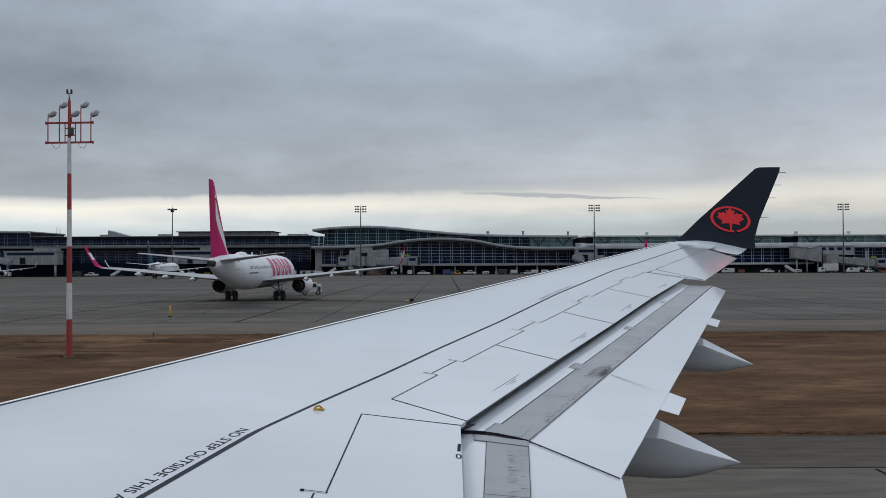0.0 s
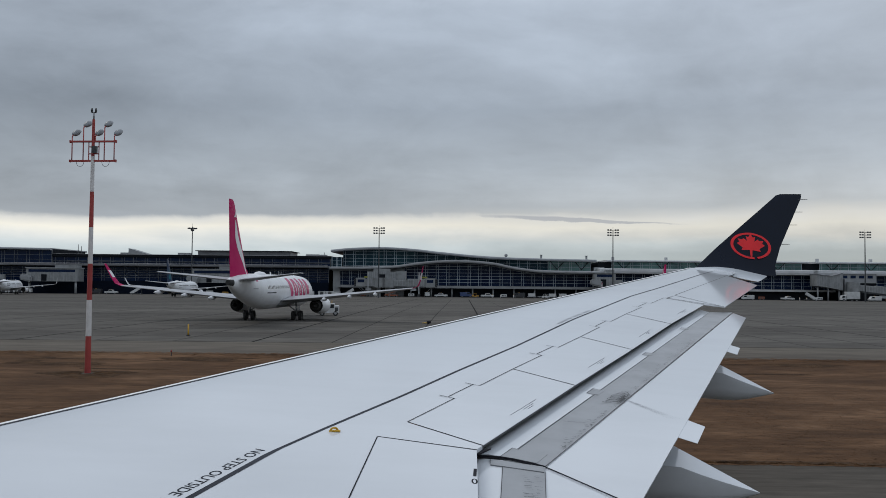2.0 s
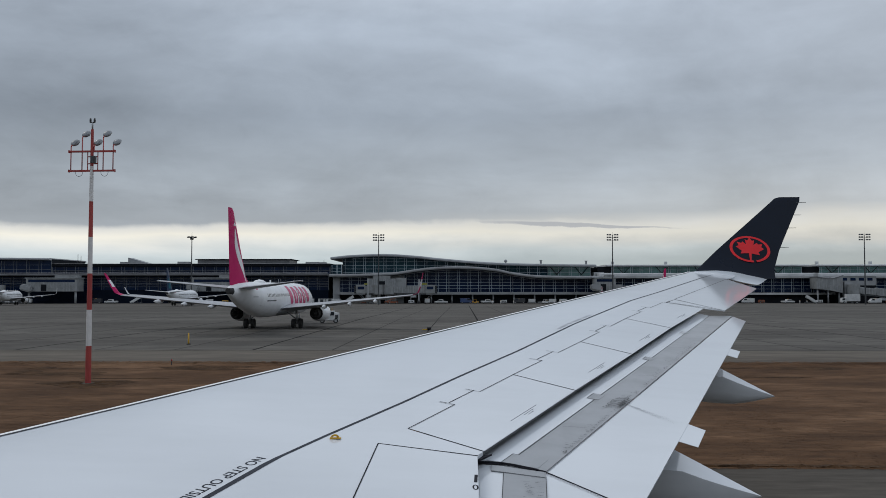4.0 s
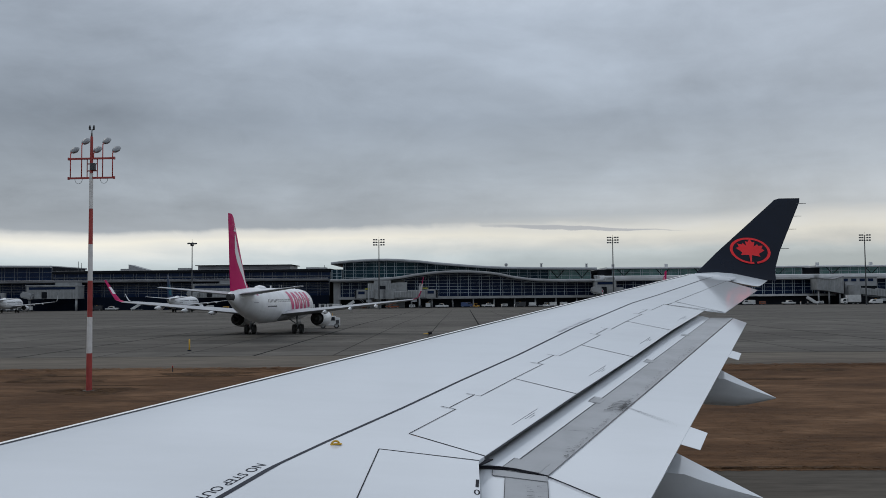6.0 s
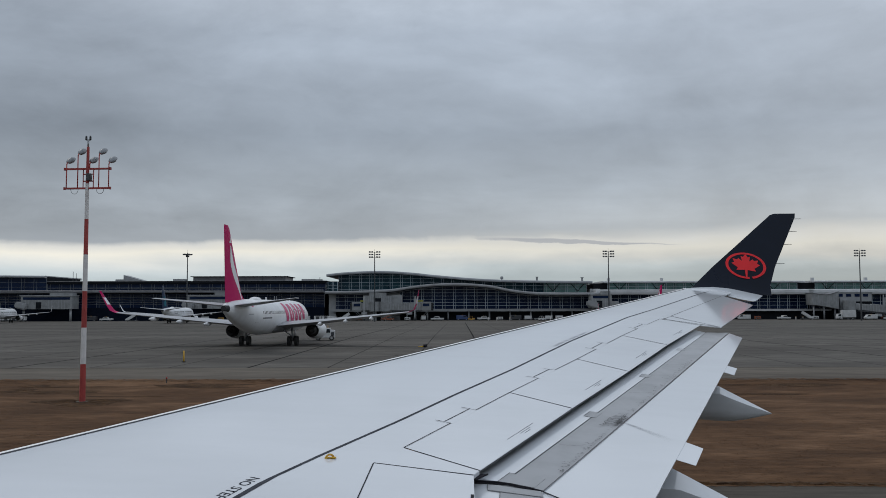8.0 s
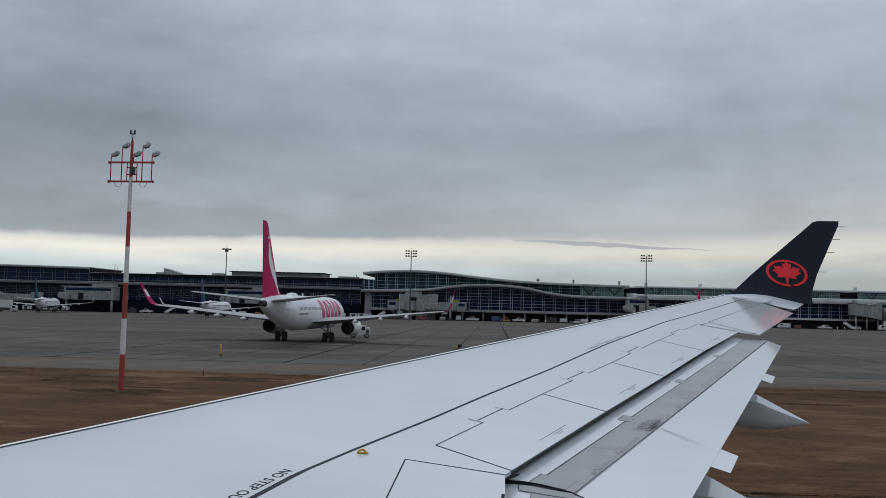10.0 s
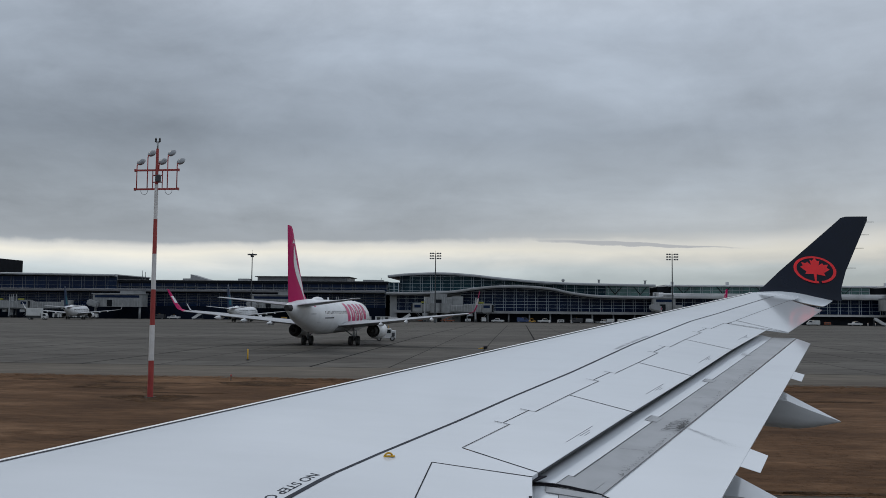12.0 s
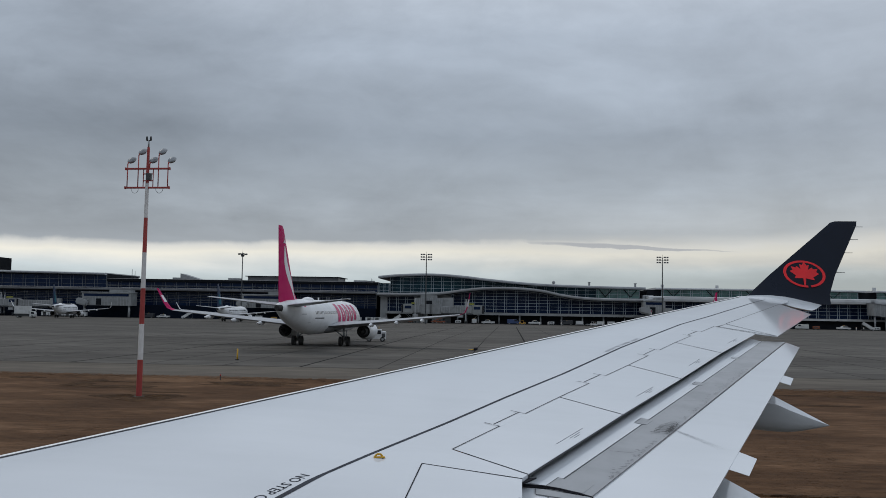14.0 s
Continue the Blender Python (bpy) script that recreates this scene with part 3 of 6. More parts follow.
for p, q in (((-0.13, 0.3), (0.423, 7.56)), ((0.10, 0.3), (0.775, 7.50))):
    part("strip_outline", seam([Vector(p), Vector(q)], 0.003, 0.0125, flap_z), SCUFF, inner)
part("strip_joint", seam([Vector((0.34, 6.40)), Vector((0.66, 6.37))], 0.0025, 0.0125, flap_z), SCUFF, inner)
part("bracket_plate", patch([(0.319, 7.574), (0.325, 7.72), (0.77, 7.62), (0.765, 7.476)], 2, 4, lambda x, y: flap_z(x, y) + 0.0145, 0.012), GREY, inner, "grey bracket plate")
part("plate_outline", seam([Vector(p) for p in ((0.325, 7.72), (0.319, 7.574), (0.765, 7.476))], 0.003, 0.0165, flap_z), SCUFF, inner)
# rubber seal between the flaps
bm = bmesh.new()
seal = [(0.18, 7.775), (0.383, 7.787), (0.528, 7.749), (0.67, 7.68), (0.787, 7.634), (0.93, 7.459), (1.056, 7.299), (1.245, 7.059), (1.408, 6.852)]
for i, (p, q) in enumerate(zip(seal, seal[1:])):
    r = 0.009 if i < 4 else 0.0048
    tube(bm, (*p, flap_z(*p) + (0.018 if i < 4 else 0.009)), (*q, flap_z(*q) + (0.018 if i < 3 else 0.009)), r, n=6)
    if i < 3:
        tube(bm, (p[0], p[1] - 0.035, flap_z(*p) + 0.012), (q[0], q[1] - 0.035 + 0.010 * i, flap_z(*q) + 0.012), 0.005, n=6)
part("flap_seal", bm, SEAL, plane, "black curved rubber seal between the flaps")
# tabs on the flap's trailing edge
for cs in (((2.20, 8.86), (2.50, 9.54), (2.62, 9.30), (2.37, 8.68)), ((4.19, 13.72), (4.43, 14.3), (4.51, 14.02), (4.28, 13.44))):
    c = [Vector(p) for p in cs]
    part("trailing_tab", patch([c[0] - Vector((0.08, -0.1)), c[1] - Vector((0.08, -0.1)), c[2], c[3]], 2, 2, lambda x, y: flap_z(x, y) - 0.004, 0.003), WHITE, outer)


def fairing(y, x_tip, z_tip, z_top, x_top, wide, deep, label):
    """A canoe that carries a flap: flat-topped, drawn out to a point."""
    bm = bmesh.new()
    rings = []
    x_a = x_top - 2.6
    for i in range(17):
        u = i / 16
        x = x_a + (x_tip - x_a) * u
        if x <= x_top:
            zt = z_top + 0.05 * (x_top - x)
            k = 1 - 0.45 * ((x_top - x) / (x_top - x_a)) ** 2
        else:
            f = (x - x_top) / (x_tip - x_top)
            zt = z_top + (z_tip - z_top) * f
            k = 1 - f ** 1.25
        w, h = wide * max(k, 0.02), deep * max(k, 0.02)
        ring = [(x, y + w, zt), (x, y - w * 0.85, zt - 0.15 * k)]
        for a in range(1, 9):
            t = math.pi * a / 9
            ring.append((x, y - w * math.cos(t), zt - 0.17 * k * (0.5 + 0.5 * math.cos(t)) - h * math.sin(t) ** 0.8))
        rings.append(ring)
    loft(bm, rings)
    bm.faces.ensure_lookup_table()
    # top faces stay white; the flanks' shade is partly in their grey
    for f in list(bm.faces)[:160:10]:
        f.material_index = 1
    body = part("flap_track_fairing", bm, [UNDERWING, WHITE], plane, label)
    return body


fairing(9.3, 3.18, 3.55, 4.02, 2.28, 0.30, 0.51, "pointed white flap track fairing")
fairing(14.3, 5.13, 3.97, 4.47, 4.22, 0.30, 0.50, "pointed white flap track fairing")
# aileron and fixed tip skin
bm = patch([(4.78, 19.14), (7.48, 24.25), (7.60, 22.25), (5.40, 17.72)], 14, 4, lambda x, y: wing_z(x, y) + 0.004, 0.012)
part("aileron", bm, TIPWHITE, plane, "white outboard aileron")
part("aileron_joint", seam([Vector((4.78, 19.14)), Vector((7.48, 24.25))], 0.007, 0.0055), SEAL, skin)
part("aileron_joint", seam([Vector((4.78, 19.12)), Vector((5.42, 17.77))], 0.008, 0.0062), SEAL, skin)
part("aileron_joint", seam([Vector((4.48, 18.55)), Vector((5.10, 18.05)), Vector((5.42, 17.80))], 0.013, 0.0066), SEAL, skin)
part("aileron_joint", seam([Vector((7.48, 24.25)), Vector((7.62, 22.3))], 0.020, 0.0058), SEAL, skin)

part("fixed_panel", patch([(4.46, 18.50), (4.80, 19.14), (5.43, 17.76), (5.09, 17.90)], 4, 6, lambda x, y: wing_z(x, y) + 0.002, 0.012), WHITE, plane)

# winglet
def foil(x0, x1, y, z, th, n=9, lean=0.0):
    pts = []
    for i in range(n):
        u = i / (n - 1)
        pts.append((x0 + (x1 - x0) * u, y - th * (math.sin(math.pi * u ** 0.6) + 0.03), z - 0.12 * lean * u))
    for i in range(n - 2, 0, -1):
        u = i / (n - 1)
        pts.append((x0 + (x1 - x0) * u, y + th * math.sin(math.pi * u ** 0.6), z - 0.12 * lean * u))
    return pts


bm = bmesh.new()
loft(bm, [foil(7.12, 9.46, 26.05, 6.19, 0.06, lean=2.1), foil(7.34, 9.50, 26.25, 6.36, 0.055, lean=1), foil(7.85, 9.73, 26.45, 6.80, 0.05), foil(9.79, 10.64, 27.15, 8.34, 0.03), foil(9.88, 10.655, 27.18, 8.42, 0.024), foil(10.03, 10.67, 27.2, 8.465, 0.015)])
winglet = part("winglet", bm, NAVY, plane, "navy swept winglet with a red ringed emblem")


def on_winglet(x, z, off):
    secs = ((6.36, 7.34, 9.50, 26.25, 0.055), (6.80, 7.85, 9.73, 26.45, 0.05), (8.34, 9.79, 10.64, 27.15, 0.03))
    a, b = secs[:2] if z < 6.8 else secs[1:]
    t = (z - a[0]) / (b[0] - a[0])
    x0, x1, y, th = (p + (q - p) * t for p, q in zip(a[1:], b[1:]))
    u = min(max((x - x0) / (x1 - x0), 0.0), 1.0)
    return (x, y - th * (math.sin(math.pi * u ** 0.6) + 0.03) - off, z)


bm = bmesh.new()
rings = []
# hollow fillet from the wing's skin up to the winglet, drawn out behind the tip
for xt, zt, xb, yb, zb in ((7.08, 6.195, 7.05, 25.55, 6.112), (7.40, 6.206, 7.33, 25.58, 6.096), (7.727, 6.211, 7.62, 25.62, 6.070), (8.14, 6.173, 8.08, 25.70, 5.930), (8.40, 6.124, 8.28, 25.72, 5.884),
                           (8.64, 6.067, 8.47, 25.74, 5.842), (8.92, 6.004, 8.66, 25.75, 5.806), (9.17, 5.945, 8.81, 25.75, 5.783)):
    ring = []
    for i in range(8):
        t = math.pi / 2 * i / 7
        ring.append((xb + (xt - xb) * i / 7, yb + (25.95 - yb) * math.sin(t), zb + (zt - zb) * (1 - math.cos(t))))
    rings.append(ring + [(xt, 26.02, zt - 0.01), (xb, 26.02, zb - 0.012), (xb, yb + 0.02, zb - 0.012)])
loft(bm, rings)
part("tip_fairing", bm, WHITE, winglet, "white curved fairing at the foot")
CX, CZ = 8.86, 6.848
TURN = radians(-6)


def emblem(x, z, off):
    """A point of the emblem, which leans a little with the winglet."""
    return on_winglet(CX + x * math.cos(TURN) - z * math.sin(TURN), CZ + x * math.sin(TURN) + z * math.cos(TURN), off)


bm = bmesh.new()
n = 40
ins, outs = [], []
for i in range(n):
    t = 2 * math.pi * i / n
    for lst, k in ((ins, 0.86), (outs, 1.0)):
        lst.append(bm.verts.new(emblem(0.60 * k * math.cos(t), 0.40 * (k - 0.01) * math.sin(t), 0.003)))
start = next(i for i in range(n) if 2 * math.pi * i / n > 1.56 * math.pi)
order = list(range(start, len(ins))) + list(range(0, start))
for i, j in zip(order, order[1:]):
    bm.faces.new((ins[i], outs[i], outs[j], ins[j]))
part("emblem_ring", bm, RED, winglet, "red ring")
half = [(0, 1.0), (0.17, 0.70), (0.34, 0.78), (0.26, 0.34), (0.52, 0.58), (0.60, 0.44), (0.92, 0.50), (0.82, 0.22), (1.02, 0.08), (0.60, -0.26), (0.70, -0.50), (0.10, -0.42), (0.05, -1.08)]
pts = half + [(-x, z) for x, z in reversed(half[1:])]
bm = bmesh.new()
f = bm.faces.new([bm.verts.new(emblem(0.0 + 0.41 * x, 0.015 + 0.345 * z, 0.0035)) for x, z in pts])
bmesh.ops.triangulate(bm, faces=[f])
part("emblem_leaf", bm, RED, winglet, "plain red leaf shape")
for u in (0.165, 0.495, 0.72, 0.94):
    p = Vector((9.6, 26.38, 6.6)).lerp(Vector((10.62, 27.18, 8.4)), u)
    bm = bmesh.new()
    tube(bm, p - Vector((0.05, 0, 0)), p + Vector((0.27, 0, 0)), 0.011, 0.007, 6)
    part("static_wick", bm, DARKSTEEL, winglet)

# mooring loop
bm = bmesh.new()
cx_, cy_ = -1.04, 7.845
pts = [(cx_ + 0.034 * math.cos(t), cy_ + 0.015 * math.cos(t), wing_z(cx_, cy_) - 0.003 + 0.036 * math.sin(t)) for t in (math.pi * i / 10 for i in range(11))]
for p, q in zip(pts, pts[1:]):
    tube(bm, p, q, 0.009, n=8)
bx(bm, cx_ - 0.042, cx_ + 0.055, cy_ - 0.018, cy_ + 0.018, wing_z(cx_, cy_) + 0.002, wing_z(cx_, cy_) + 0.012)
part("mooring_loop", bm, YELLOW, plane, "small yellow mooring loop")


# lettering along the line
def lettering(text, origin, way, size, mat, parent, name):
    cu = bpy.data.curves.new(name, "FONT")
    cu.body, cu.size, cu.align_x = text, size, "LEFT"
    cu.offset = size * 0.008
    ob = bpy.data.objects.new(name, cu)
    scene.collection.objects.link(ob)
    dg = bpy.context.evaluated_depsgraph_get()
    me = bpy.data.meshes.new_from_object(ob.evaluated_get(dg))
    bpy.data.objects.remove(ob)
    d = Vector(way).normalized()
    up = Vector((-d.y, d.x))
    for v in me.vertices:
        p = Vector(origin) + d * v.co.x + up * v.co.y * 0.88
        v.co = (p.x, p.y, wing_z(p.x, p.y) + 0.0015)
    me.materials.clear()
    me.materials.append(mat)
    o = new(name, me)
    o.parent = parent
    return o


lettering("NO STEP OUTSIDE THIS AREA", (-1.588, 7.25), (-0.322, -0.947), 0.139, LINE, plane, "lettering")

# grey brackets, outlines and oily scuffs on the wear strips
def strip_pt(y, u):
    """A point of the outer wear strip: u 0 at its front edge, 1 at its rear edge."""
    a = Vector((0.441, 7.745)).lerp(Vector((5.122, 17.746)), y)
    b = Vector((0.79, 7.64)).lerp(Vector((5.61, 17.89)), y)
    return a.lerp(b, u)


strip_z = lambda x, y: flap_z(x, y) + 0.008
for u in (0.0, 1.0):
    part("strip_outline", seam([strip_pt(0, u), strip_pt(1, u)], 0.0032, 0.003, strip_z), SCUFF, outer)
for y0, y1 in ((0.004, 0.030), (0.254, 0.278), (0.508, 0.527), (0.764, 0.778)):
    deep = 0.75 if y0 < 0.1 else 0.12
    fore = -0.12 if y0 < 0.1 else -0.22
    bm = patch([strip_pt(y0, fore), strip_pt(y1, fore), strip_pt(y1, deep), strip_pt(y0, deep)], 2, 4, lambda x, y: max(flap_z(x, y) + 0.0105, nose_z(x, y) + 0.004), 0.002)
    plate = part("bracket_plate", bm, GREY, outer, "grey bracket plate")
    plate_z = lambda x, y: max(flap_z(x, y) + 0.0105, nose_z(x, y) + 0.004)
    part("plate_outline", seam([strip_pt(y0, deep), strip_pt(y0, fore), strip_pt(y1, fore), strip_pt(y1, 0.0)], 0.0035, 0.002, plate_z), SCUFF, plate)
for y0, u0, u1 in ((0.135, 0.12, 0.72), (0.40, 0.1, 0.8), (0.62, 0.1, 0.85)):
    part("strip_joint", seam([strip_pt(y0, u0), strip_pt(y0 + 0.004, u1)], 0.0022, 0.0035, strip_z), SCUFF, outer)
rnd = random.Random(3)
bm = bmesh.new()


def stroke(p, q, half, zf):
    d = (q - p).normalized() * half
    c = Vector((-d.y, d.x))
    rise = 0.00002 * len(bm.faces)
    bm.faces.new([bm.verts.new((w.x, w.y, zf(w.x, w.y) + rise)) for w in (p - c, q - c * 0.3, q + c * 0.3, p + c)])


# specks along the rear edge
for k in range(240):
    y = rnd.random() ** 1.2 * 0.62 + 0.05
    u = 0.97 - abs(rnd.gauss(0, 0.08 + 0.16 * max(0, y - 0.2)))
    p = strip_pt(y, u)
    q = strip_pt(y + rnd.uniform(-0.003, 0.003), max(0.02, u - rnd.uniform(0.02, 0.10)))
    stroke(p, q, rnd.uniform(0.0015, 0.005), lambda x, y: strip_z(x, y) + 0.009)
# scrawled loops where the strip has been rubbed
for k in range(9):
    y0, u0 = 0.224 + 0.0060 * k + rnd.uniform(-0.002, 0.002), rnd.uniform(0.66, 0.80)
    ry, ru = rnd.uniform(0.0045, 0.008), rnd.uniform(0.14, 0.26)
    a0, turn = rnd.uniform(0, 6.28), rnd.uniform(3.8, 6.2)
    pts = []
    for i in range(14):
        a = a0 + turn * i / 13
        pts.append(strip_pt(y0 + ry * math.cos(a) + 0.002 * math.sin(a), min(1.0, max(0.05, u0 + ru * math.sin(a)))))
    for p, q in zip(pts, pts[1:]):
        stroke(p, q, rnd.uniform(0.0035, 0.008), lambda x, y: strip_z(x, y) + 0.009)
for k in range(46):
    y, u = rnd.gauss(0.246, 0.009), rnd.uniform(0.86, 1.0)
    stroke(strip_pt(y, u), strip_pt(y + rnd.uniform(-0.003, 0.005), u - rnd.uniform(0.04, 0.16)), rnd.uniform(0.005, 0.012), lambda x, y: strip_z(x, y) + 0.009)
for k in range(150):
    y = rnd.uniform(4.2, 7.35)
    x = 0.55 + 0.085 * (y - 7) + rnd.choice((0.0, 0.02, 0.05, 0.10)) + rnd.uniform(-0.012, 0.012)
    stroke(Vector((x, y)), Vector((x + rnd.uniform(0.02, 0.075), y + rnd.uniform(-0.012, 0.012))), rnd.uniform(0.0012, 0.0045), lambda x, y: strip_z(x, y) + 0.007)
for f in bm.faces:
    f.normal_update()
    if f.normal.z < 0:
        f.normal_flip()
tagged(part("oil_streaks", bm, SCUFF, outer, "fine black oily streaks"), kind="stuff")
# a thin film of oil drawn back over the flap, fading out
bm = bmesh.new()
fade = bm.verts.layers.float.new("fade")
prev = None
P, Q = strip_pt(0.246, 1.02), strip_pt(0.246, 1.02) + Vector((0.40, -0.72))
side = Vector((0.87, 0.48))
for i in range(17):
    t = i / 16
    c, w = P.lerp(Q, t), 0.03 + 0.06 * t
    cur = []
    for k in range(5):
        v = c + side * w * (k - 2) / 2
        cur.append(bm.verts.new((v.x, v.y, flap_z(v.x, v.y) + 0.0045)))
        cur[-1][fade] = (1 - t) ** 1.3 * (0, 0.7, 1, 0.7, 0)[k] * min(1, 6 * t + 0.3)
    if prev:
        for k in range(4):
            bm.faces.new((prev[k], prev[k + 1], cur[k + 1], cur[k]))
    prev = cur
for f in bm.faces:
    f.normal_update()
    if f.normal.z < 0:
        f.normal_flip()
tagged(part("oil_smear", bm, FILM, outer, "faint grey oil smear"), kind="stuff")

# plain body behind the eye, and the gear it stands on
bm = bmesh.new()
rings = []
for x, k, dz in ((-34, 0.05, -0.8), (-33, 0.4, -0.6), (-30.5, 0.78, -0.25), (-27, 1, 0), (-10, 1, 0), (0, 1, 0), (10, 1, 0), (16, 1, 0), (22, 0.8, 0.5), (28, 0.45, 1.1), (32, 0.12, 1.5)):
    rings.append([(x, -3.3 + 2.82 * k * math.cos(a), 5.2 + dz + 2.82 * k * math.sin(a)) for a in (2 * math.pi * i / 40 for i in range(40))])
loft(bm, rings)
part("fuselage", bm, WHITE, plane, "plain white fuselage")
bm = bmesh.new()
rings = []
for y, k in ((-1.4, 1.15), (0.3, 1.0)):
    rings.append([(x_le(0.2) + 0.2 + 10.3 * (0.5 - 0.5 * math.cos(a)) * 0.98, y, 3.35 + (0.35 if a < math.pi else 0.6) * k * math.sin(a)) for a in (2 * math.pi * i / 20 for i in range(20))])
loft(bm, rings)
part("wing_root", bm, WHITE, plane)
for y, x in ((2.05, -0.6), (-8.65, -0.6), (-3.3, -27.0)):
    bm = bmesh.new()
    lift = 0.19 if x < -20 else 0.0
    tube(bm, (x, y, 0.6 + lift), (x, y, 3.2 if y > 0 else 3.4), 0.2, n=12)
    gear = part("landing_gear", bm, STEEL, plane)
    for dx in ((-0.95, 0.95) if x > -20 else (0,)):
        for dy in (-0.55, 0.55):
            bm = bmesh.new()
            tube(bm, (x + dx, y + dy - 0.22, 0.665 + lift), (x + dx, y + dy + 0.22, 0.665 + lift), 0.66, n=20)
            part("tyre", bm, SEAL, gear)
    if x > -20:
        bm = bmesh.new()
        bx(bm, x - 1.0, x + 1.0, y - 0.15, y + 0.15, 0.5, 0.8)
        part("bogie", bm, STEEL, gear)
        if y < -5:
            bm = bmesh.new()
            bx(bm, x - 0.6, x + 0.6, y - 0.3, -4.5, 3.2, 3.6)
            part("gear_beam", bm, STEEL, gear)

# ---- striped light masts in the turf ----
def striped_mast(x, y, z, turn, tilt):
    t = thing("light_mast", "red and white striped steel mast with five floodlights, in dry turf", "light mast", pose(x, y, z, 0, 0, turn) @ Matrix.Scale(0.962, 4), "striped light masts")
    edges = [0, 2.12, 4.15, 6.2, 8.26, 10.28, 12.3]
    for i, (a, b) in enumerate(zip(edges, edges[1:])):
        bm = bmesh.new()
        tube(bm, (0, 0, a), (0, 0, b), 0.165 - 0.011 * i, 0.154 - 0.011 * i, 14)
        part("pole_section", bm, MASTRED if i in (0, 2, 4) else MASTWHITE, t)
    bm = bmesh.new()
    tube(bm, (0, 0, 12.3), (0, 0, 14.4), 0.095, 0.075, 12)
    part("pole_section", bm, MASTRED, t)
    bm = bmesh.new()
    tube(bm, (0, 0, 14.4), (0, 0, 14.82), 0.05, n=8)
    part("spike", bm, STEEL, t)
    bm = bmesh.new()
    tube(bm, (0, 0, -0.3), (0, 0, 0.05), 0.36, 0.34, 16)
    part("base", bm, SHOULDER, t, "concrete and steel foot")
    for zz in (12.03, 13.14):
        bm = bmesh.new()
        bx(bm, -1.34, 1.34, -0.055, 0.055, zz - 0.05, zz + 0.05)
        for e in (-1.34, 1.34):
            bx(bm, e - 0.03, e + 0.03, -0.075, 0.075, zz - 0.075, zz + 0.075)
        part("crossbar", bm, MASTRED, t)
    arms = ((-1.24, 13.40), (-0.58, 13.90), (0.12, 13.40), (0.66, 13.90), (1.24, 13.40))
    for xx, top in arms:
        # upright with a short neck bent towards the lamp
        bm = bmesh.new()
        pts = [(xx, 0, 12.0 if abs(xx) > 0.3 else 13.1), (xx, 0, top), (xx, 0.06, top + 0.10), (xx, 0.16, top + 0.15)]
        for p, q in zip(pts, pts[1:]):
            tube(bm, p, q, 0.032, n=8)
        part("upright", bm, MASTRED, t)
    for xx in (-0.30, 0.30):
        bm = bmesh.new()
        tube(bm, (xx, 0.1, 12.1), (xx, 0.1, 13.1), 0.03, n=6)
        part("ladder_rail", bm, MASTRED, t)
    for zz in (12.45, 12.85):
        bm = bmesh.new()
        tube(bm, (-0.30, 0.1, zz), (0.30, 0.1, zz), 0.035, n=6)
        part("rung", bm, MASTRED, t)
    bm = bmesh.new()
    bx(bm, 0.04, 0.32, -0.28, -0.10, 12.45, 12.84)
    part("control_box", bm, DARKSTEEL, t, "dark control box")
    for xx, zz in arms:
        # egg-shaped housing, tilted up, with a flat lens below
        bm = bmesh.new()
        rings = []
        for u, w, h in ((0, 0.07, 0.07), (0.07, 0.15, 0.13), (0.22, 0.215, 0.20), (0.44, 0.245, 0.235), (0.66, 0.23, 0.21), (0.86, 0.16, 0.14), (0.95, 0.06, 0.05)):
            rings.append([(w * math.cos(a), u, h * math.sin(a) * (1.0 if math.sin(a) > 0 else 0.6)) for a in (2 * math.pi * i / 14 for i in range(14))])
        loft(bm, rings)
        bmesh.ops.transform(bm, matrix=pose(xx, 0.12, zz + 0.13, 28, 0, tilt) @ Matrix.Scale(0.80, 4), verts=bm.verts)
        lamp = part("floodlight", bm, LAMPGREY, t, "grey rounded floodlight")
        bm = bmesh.new()
        rings = [[(k * 0.18 * math.cos(a), 0.47 + k * 0.30 * math.sin(a), z) for a in (2 * math.pi * i / 14 for i in range(14))] for k, z in ((1.0, -0.11), (1.0, -0.142), (0.8, -0.152))]
        loft(bm, rings)
        bmesh.ops.transform(bm, matrix=pose(xx, 0.12, zz + 0.13, 28, 0, tilt) @ Matrix.Scale(0.80, 4), verts=bm.verts)
        part("lens", bm, LENS, lamp, "pale frosted lens")
    bm = bmesh.new()
    tube(bm, (-0.12, 0, 14.8), (0.12, 0, 14.8), 0.035, n=6)
    for s in (-0.12, 0.12):
        tube(bm, (s, 0, 14.8), (s, 0, 14.92), 0.06, n=8)
        tube(bm, (s, 0, 14.9), (s, 0, 15.04), 0.065, 0.045, 8)
    part("warning_light", bm, DARKSTEEL, t, "twin obstruction lights")
    for s in (-1, 1):
        bm = bmesh.new()
        pts = [(s * (0.75 + 0.22 * math.cos(a)), 0, 11.97 - 0.26 * math.sin(a)) for a in (math.pi * i / 8 for i in range(9))]
        for p, q in zip(pts, pts[1:]):
            tube(bm, p, q, 0.012, n=5)
        part("cable", bm, DARKSTEEL, t)
    return t


striped_mast(-19.68, 48.1, 0.65, -4, -4)
striped_mast(41.8, 47.4, 0.65, -4, -4)


